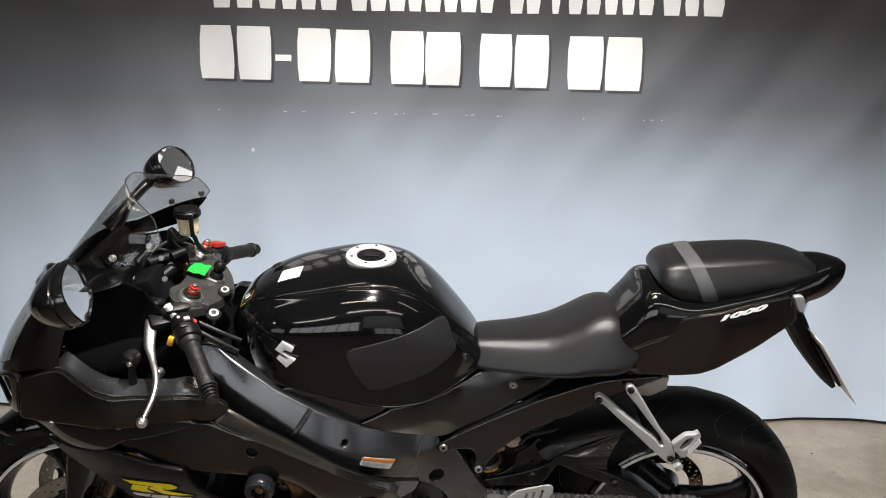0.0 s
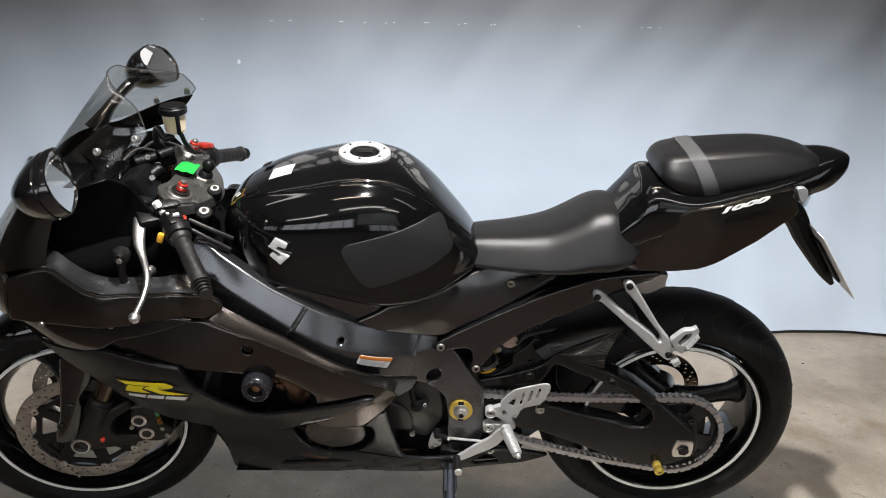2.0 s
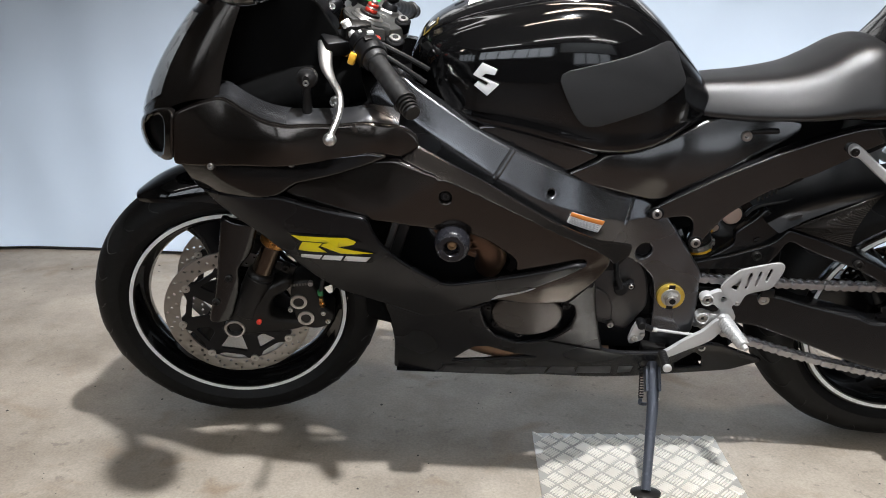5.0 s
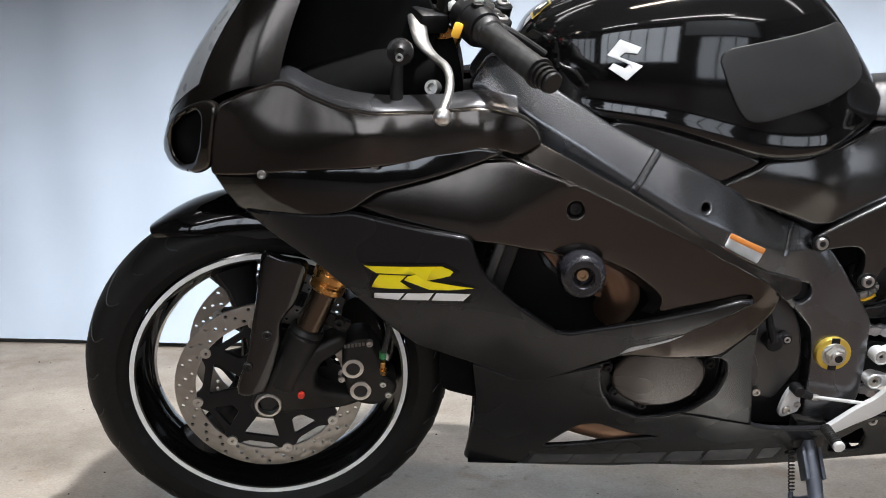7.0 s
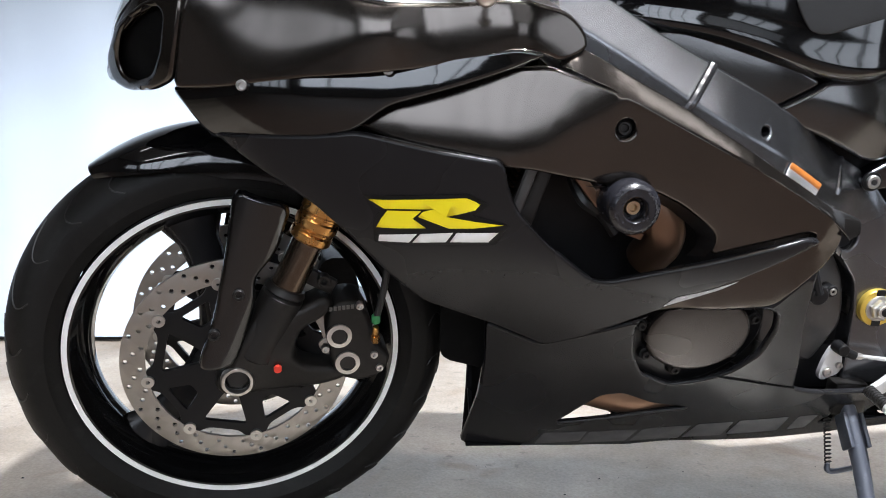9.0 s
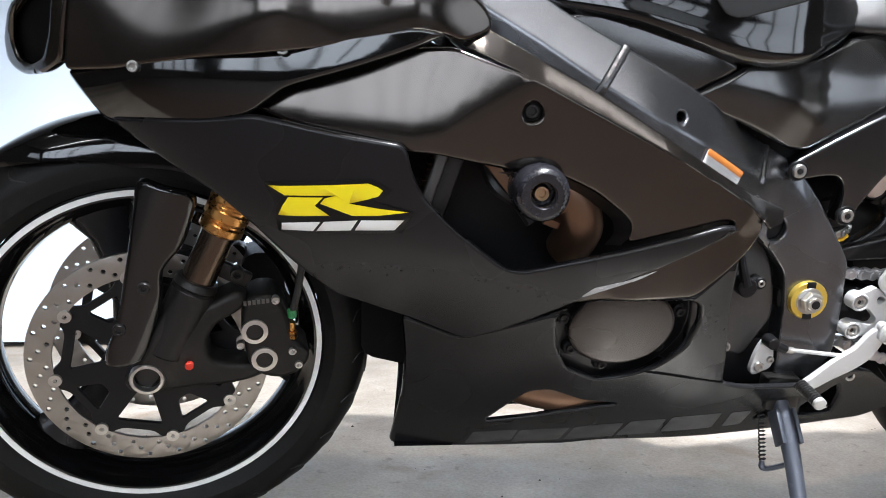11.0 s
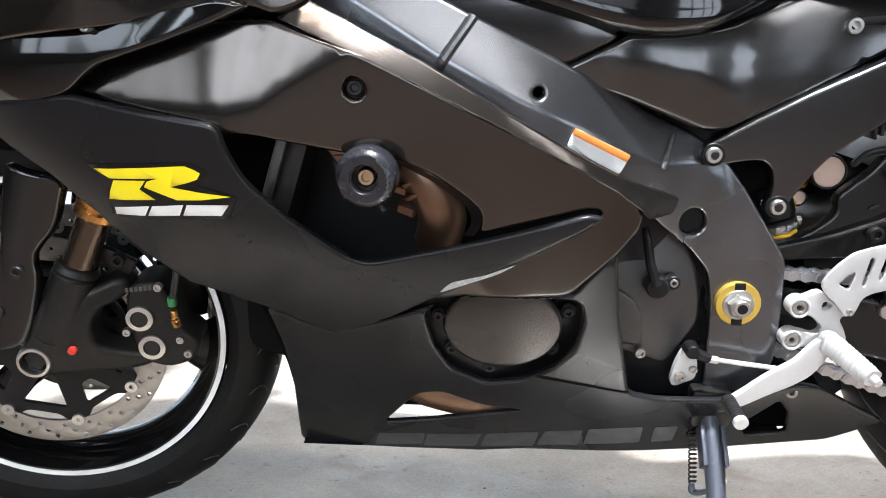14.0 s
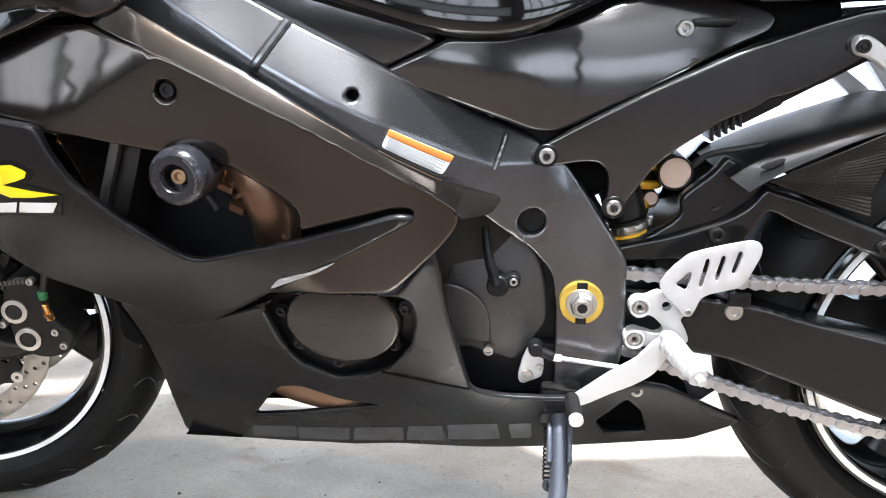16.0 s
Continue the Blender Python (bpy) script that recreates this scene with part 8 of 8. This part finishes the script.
def build_controls():
    # rear-set plate with heel guard
    heel = [(0.1435, 0.4196), (0.1500, 0.4320), (0.1586, 0.4428), (0.1755, 0.4586), (0.1950, 0.4650), (0.216, 0.4705), (0.2455, 0.477), (0.2563, 0.4729), (0.2566, 0.4596), (0.2454, 0.4325), (0.2367, 0.419), (0.2036, 0.4103), (0.1927, 0.4043), (0.1862, 0.3847), (0.1801, 0.3802), (0.1743, 0.3819), (0.1635, 0.3956), (0.1499, 0.4071)]
    slots = [[(x0 - 0.0026, z0 + 0.002), (x0 + 0.0026, z0), (x1 + 0.0026, z1 - 0.002), (x1 - 0.0026, z1)] for x0, z0, x1, z1 in ((0.191, 0.4170, 0.1975, 0.4545), (0.2084, 0.4255, 0.2151, 0.4586), (0.2267, 0.4352, 0.2335, 0.4644))]
    slots.append([(0.1621, 0.4207), (0.1774, 0.4376), (0.1803, 0.4342), (0.1758, 0.413)])
    guard = part("heel_guard", plate(heel, -0.128, 0.004, slots, edge=0.001, corner=0.003, step=0.03), REARSET, bike, "brushed aluminium slotted heel guard")
    bolt(guard, (0.1800, -0.1280, 0.3865), 0.0045, 0.003, STEEL)
    arm = [(0.1465, 0.4109), (0.1304, 0.4021), (0.1238, 0.4007), (0.1150, 0.3950), (0.1145, 0.3830), (0.1220, 0.3765), (0.1330, 0.3780), (0.1397, 0.3780), (0.1557, 0.3624), (0.1461, 0.3534), (0.1332, 0.3588), (0.1199, 0.3600), (0.1100, 0.3520), (0.1105, 0.3400), (0.1229, 0.3345), (0.1343, 0.3376), (0.154, 0.3400),
           (0.1720, 0.3360), (0.1866, 0.3455), (0.1787, 0.3649), (0.1720, 0.3740), (0.1790, 0.3800), (0.1831, 0.3752), (0.1662, 0.3943)]
    bracket = part("rearset_bracket", plate(arm, -0.122, 0.010, [[(0.1491, 0.3919), (0.1552, 0.3979), (0.1634, 0.3901), (0.1536, 0.3834)]], edge=0.002, corner=0.004), REARSET, bike, "machined aluminium rear-set bracket")
    for x, z in ((0.1240, 0.3886), (0.1205, 0.3472)):
        bm = bmesh.new()
        revolve(bm, [(0.0085, -0.106), (0.0085, -0.1225), (0.0100, -0.1262), (0.0118, -0.1262), (0.0128, -0.1245), (0.0128, -0.106)], (x, 0, z), 28)
        boss = part("boss", bm, REARSET, bracket)
        bolt(boss, (x, -0.1215, z), 0.0080, 0.0035, STEEL)
        bm = bmesh.new()
        cyl(bm, (x, -0.120, z), (x, -0.1222, z), 0.0034, seg=6)
        part("bolt_socket", bm, DARK, boss)
    # foot peg: a squared knurled bar
    a, b = Vector((0.158, -0.126, 0.350)), Vector((0.182, -0.200, 0.3354))
    d = (b - a).normalized()
    u = Vector((0.25, 0.1, 1.0))
    u = (u - d * u.dot(d)).normalized()
    w = d.cross(u)
    bm = bmesh.new()
    rings = []
    for k in range(40):
        f = k / 39
        r = 0.0128 - 0.0028 * f + (0.0010 if k % 3 == 1 and 5 < k < 37 else 0)
        rings.append([a + (b - a) * f + (u * math.copysign(abs(math.cos(q)) ** 0.6, math.cos(q)) + w * math.copysign(abs(math.sin(q)) ** 0.6, math.sin(q))) * r for q in np.linspace(0, 2 * math.pi, 16, endpoint=False)])
    ring_skin(bm, rings)
    peg = part("foot_peg", bm, REARSET, bike, "knurled aluminium foot peg")
    bm = bmesh.new()
    cyl(bm, b, b + d * 0.010, 0.0058, 0.0050, 16)
    part("peg_tip", bm, REARSET, peg)
    bolt(peg, (0.1560, -0.134, 0.3560), 0.0075, 0.006, REARSET)
    # gear lever, toe peg, rod
    lever_shape = [(0.1626, 0.3394), (0.1600, 0.3520), (0.1517, 0.3567), (0.1389, 0.3464), (0.1235, 0.3262), (0.0924, 0.308), (0.0554, 0.2795), (0.0447, 0.2733), (0.0416, 0.2661), (0.0526, 0.2617), (0.0657, 0.2653), (0.0952, 0.2806), (0.1234, 0.2929), (0.1436, 0.3062), (0.1558, 0.3237)]
    lever = part("gear_lever", panel(lever_shape, lambda x, z: -0.137 - 0.06 * max(0, 0.13 - x) * 1.2, thick=0.007, edge=0.002, corner=0.005, step=0.02), REARSET, bike, "bare aluminium gear lever")
    bm = bmesh.new()
    a, d = Vector((0.0475, -0.140, 0.2735)), Vector((0.0030, -0.041, -0.0060))
    u = d.orthogonal().normalized()
    w = d.cross(u).normalized()
    rings = []
    for k in range(46):
        r = 0.0090 if k % 5 in (1, 2, 3) else 0.0076
        rings.append([a + d * (k / 45) + (u * math.cos(q * math.pi / 8) + w * math.sin(q * math.pi / 8)) * r for q in range(16)])
    ring_skin(bm, rings)
    part("toe_peg", bm, DARK, lever, "ribbed dark metal toe peg")
    bm = bmesh.new()
    cyl(bm, a + d * 0.98, a + d * 1.16, 0.0088, seg=18)
    part("peg_tip", bm, REARSET, lever)
    bm = bmesh.new()
    cyl(bm, (0.028, -0.1300, 0.3215), (0.112, -0.1290, 0.3112), 0.0030, seg=10)
    part("shift_rod", bm, REARSET, lever)
    bm = bmesh.new()
    cyl(bm, (0.022, -0.1300, 0.3222), (0.034, -0.1300, 0.3208), 0.0050, seg=6)
    part("rod_nut", bm, STEEL, lever)
    bm = bmesh.new()
    cyl(bm, (0.0015, -0.118, 0.3330), (0.0015, -0.139, 0.3330), 0.0095, 0.0085, seg=20)
    cyl(bm, (0.004, -0.1295, 0.3300), (0.024, -0.1300, 0.3222), 0.0066, seg=14)
    part("ball_joint", bm, PLASTIC, lever)
    arm2 = [(-0.0075, 0.3290), (0.0008, 0.3370), (0.0090, 0.3300), (0.0132, 0.3063), (0.0112, 0.291), (0.0000, 0.2860), (-0.0145, 0.2793), (-0.0198, 0.2874), (-0.0145, 0.3114)]
    sa = part("shift_arm", plate(arm2, -0.122, 0.007, edge=0.0015, corner=0.003), REARSET, lever)
    bolt(sa, (-0.0076, -0.122, 0.2936), 0.0072, 0.004, STEEL)
    bolt(sa, (0.0075, -0.122, 0.3040), 0.0050, 0.004, STEEL)
    # black plate added behind the cut-outs so they read as deep shade
    box_side = [(-0.02, 0.165), (0.20, 0.170), (0.225, 0.195), (0.215, 0.235), (0.19, 0.262), (0.09, 0.275), (-0.02, 0.275)]
    part("cutout_backing", plate(box_side, -0.020, 0.060, edge=0.012, corner=0.012), INNER, bike, "black backing plate that keeps the belly cut-outs dark")
    bolt(bike, (0.128, -0.122, 0.2790), 0.0075, 0.006, STEEL)
    # pillion foot rest hanger
    for s in (-1, 1):
        fork_shape = [(0.3311, 0.6988), (0.3409, 0.7066), (0.3531, 0.7011), (0.3859, 0.6725), (0.4332, 0.6392), (0.4673, 0.6164), (0.4775, 0.6013), (0.4839, 0.6052), (0.4765, 0.6231), (0.4462, 0.6594), (0.4209, 0.6906), (0.3950, 0.7200), (0.3930, 0.7340), (0.4050, 0.7390), (0.4160, 0.7300),
                      (0.4496, 0.6785), (0.4767, 0.6377), (0.4991, 0.6125), (0.5098, 0.5874), (0.5105, 0.5667), (0.5011, 0.5575), (0.4883, 0.5653), (0.4461, 0.6001), (0.411, 0.6308), (0.3798, 0.6567), (0.3514, 0.6811), (0.337, 0.6822)]
        hanger_y = lambda x, z: -0.108 - 0.28 * max(0, x - 0.345)
        bm = panel(fork_shape, hanger_y, thick=0.014, edge=0.004, step=0.010, corner=0.004)
        if s > 0:
            bm = other_side(bm)
        hanger = part("pillion_hanger", bm, REARSET, bike, "bare aluminium pillion foot rest hanger")
        for x, z in ((0.3415, 0.6925), (0.4035, 0.7290), (0.5007, 0.5755)):
            bolt(hanger, (x, s * (-hanger_y(x, z) - 0.0005), z), 0.0075, 0.004, CASTING, axis=(0, s, 0))
            bm = bmesh.new()
            cyl(bm, (x, -s * (hanger_y(x, z) - 0.003), z), (x, -s * (hanger_y(x, z) - 0.0042), z), 0.0032, seg=6)
            part("bolt_socket", bm, DARK, hanger)
        # folded peg: an open loop with a toothed upper bar
        loop = [(0.4968, 0.6169), (0.5223, 0.6425), (0.544, 0.6447), (0.5492, 0.6508), (0.557, 0.6391), (0.5332, 0.5974), (0.5294, 0.5823), (0.5163, 0.5873), (0.505, 0.600)]
        bm = plate(loop, -0.160, 0.012, [[(0.5125, 0.6092), (0.5255, 0.6314), (0.5414, 0.6364), (0.5345, 0.6169), (0.520, 0.603)]], edge=0.002, corner=0.003, step=0.01)
        if s > 0:
            bm = other_side(bm)
        part("pillion_peg", bm, REARSET, hanger, "folded aluminium pillion foot peg")
        for k in range(7):
            bm = bmesh.new()
            box(bm, (0.5330 + 0.0030 * k, s * 0.166, 0.6040 + 0.0048 * k), (0.0045, 0.017, 0.0028), Matrix.Rotation(radians(-58), 3, "Y"), 0.0006)
            part("peg_tooth", bm, REARSET, hanger)
        bm = bmesh.new()
        box(bm, (0.516, s * 0.156, 0.562), (0.017, 0.022, 0.014), Matrix.Rotation(radians(-40), 3, "Y"), 0.003)
        part("peg_pivot", bm, REARSET, hanger)
    # side stand
    bm = bmesh.new()
    foot = Vector((0.016, -0.290, 0.049))
    tube(bm, [(0.0345, -0.118, 0.236), (0.0355, -0.150, 0.200), (0.034, -0.180, 0.165), (0.025, -0.235, 0.108), tuple(foot)], [0.0120, 0.0125, 0.0115, 0.0100, 0.0092], 16)
    stand = part("side_stand", bm, STANDPAINT, bike, "worn blue-grey side stand resting on the plate")
    bm = bmesh.new()
    rings = []
    for dz, f in ((-0.0035, 1.0), (0.003, 1.0), (0.005, 0.8)):
        rings.append([foot + Matrix.Rotation(radians(-9.5), 3, "X") @ Vector((0.030 * f * math.cos(q * math.pi / 10), 0.020 * f * math.sin(q * math.pi / 10), dz - 0.007)) for q in range(20)])
    ring_skin(bm, rings)
    part("stand_foot", bm, CASTING, stand)
    bm = bmesh.new()
    box(bm, (0.035, -0.110, 0.250), (0.05, 0.03, 0.05), None, 0.006)
    part("stand_bracket", bm, CASTING, stand)
    bm = bmesh.new()
    for side in (-1, 1):
        box(bm, (0.035 + side * 0.0125, -0.142, 0.209), (0.006, 0.026, 0.050), Matrix.Rotation(radians(-42), 3, "X"), 0.0025)
    part("stand_clevis", bm, STANDPAINT, stand, "worn blue-grey pivot clevis")
    bm = bmesh.new()
    pts = [(0.022 + 0.0050 * math.cos(k * 0.9), -0.098 - 0.022 * k / 80, 0.205 - 0.062 * k / 80 + 0.0020 * math.sin(k * 0.9)) for k in range(81)]
    tube(bm, pts, 0.0013, 6, 1, smooth=False)
    part("return_spring", bm, DARK, stand)
    bm = bmesh.new()
    tube(bm, [(0.022, -0.119, 0.143), (0.022, -0.122, 0.134), (0.028, -0.130, 0.136), (0.038, -0.158, 0.160)], [0.0035, 0.005, 0.004, 0.004], 8)
    part("spring_hook", bm, STANDPAINT, stand)
    bolt(stand, (0.043, -0.166, 0.1800), 0.0055, 0.006, STEEL)


build_controls()


def build_cables():
    runs = [([(-0.60, -0.12, 0.912), (-0.66, -0.10, 0.935), (-0.70, -0.02, 0.92), (-0.66, 0.06, 0.88), (-0.58, 0.08, 0.84)], 0.0045),
            ([(-0.585, -0.13, 0.905), (-0.64, -0.13, 0.90), (-0.65, -0.08, 0.86), (-0.60, -0.04, 0.80)], 0.0042),
            ([(-0.60, 0.09, 0.93), (-0.655, 0.06, 0.955), (-0.675, -0.01, 0.93), (-0.64, -0.06, 0.87), (-0.58, -0.06, 0.80)], 0.0042),
            ([(-0.555, 0.12, 0.93), (-0.63, 0.10, 0.96), (-0.66, 0.05, 0.92), (-0.60, 0.02, 0.84)], 0.004),
            ([(-0.50, -0.16, 0.875), (-0.46, -0.16, 0.85), (-0.42, -0.15, 0.82)], 0.0045),
            ([(-0.495, -0.15, 0.885), (-0.455, -0.15, 0.865), (-0.415, -0.14, 0.84)], 0.0045)]
    for pts, r in runs:
        bm = bmesh.new()
        tube(bm, pts, r, 8, 8)
        part("control_cable", bm, RUBBER, bike)
    bm = bmesh.new()
    box(bm, (-0.635, -0.02, 0.90), (0.06, 0.10, 0.07), Matrix.Rotation(radians(-20), 3, "Y"), 0.012)
    part("cockpit_module", bm, PLASTIC, bike)
    bm = bmesh.new()
    cyl(bm, (-0.50, -0.165, 0.885), (-0.498, -0.172, 0.90), 0.007, seg=14)
    part("red_plug", bm, RED, bike)


build_cables()
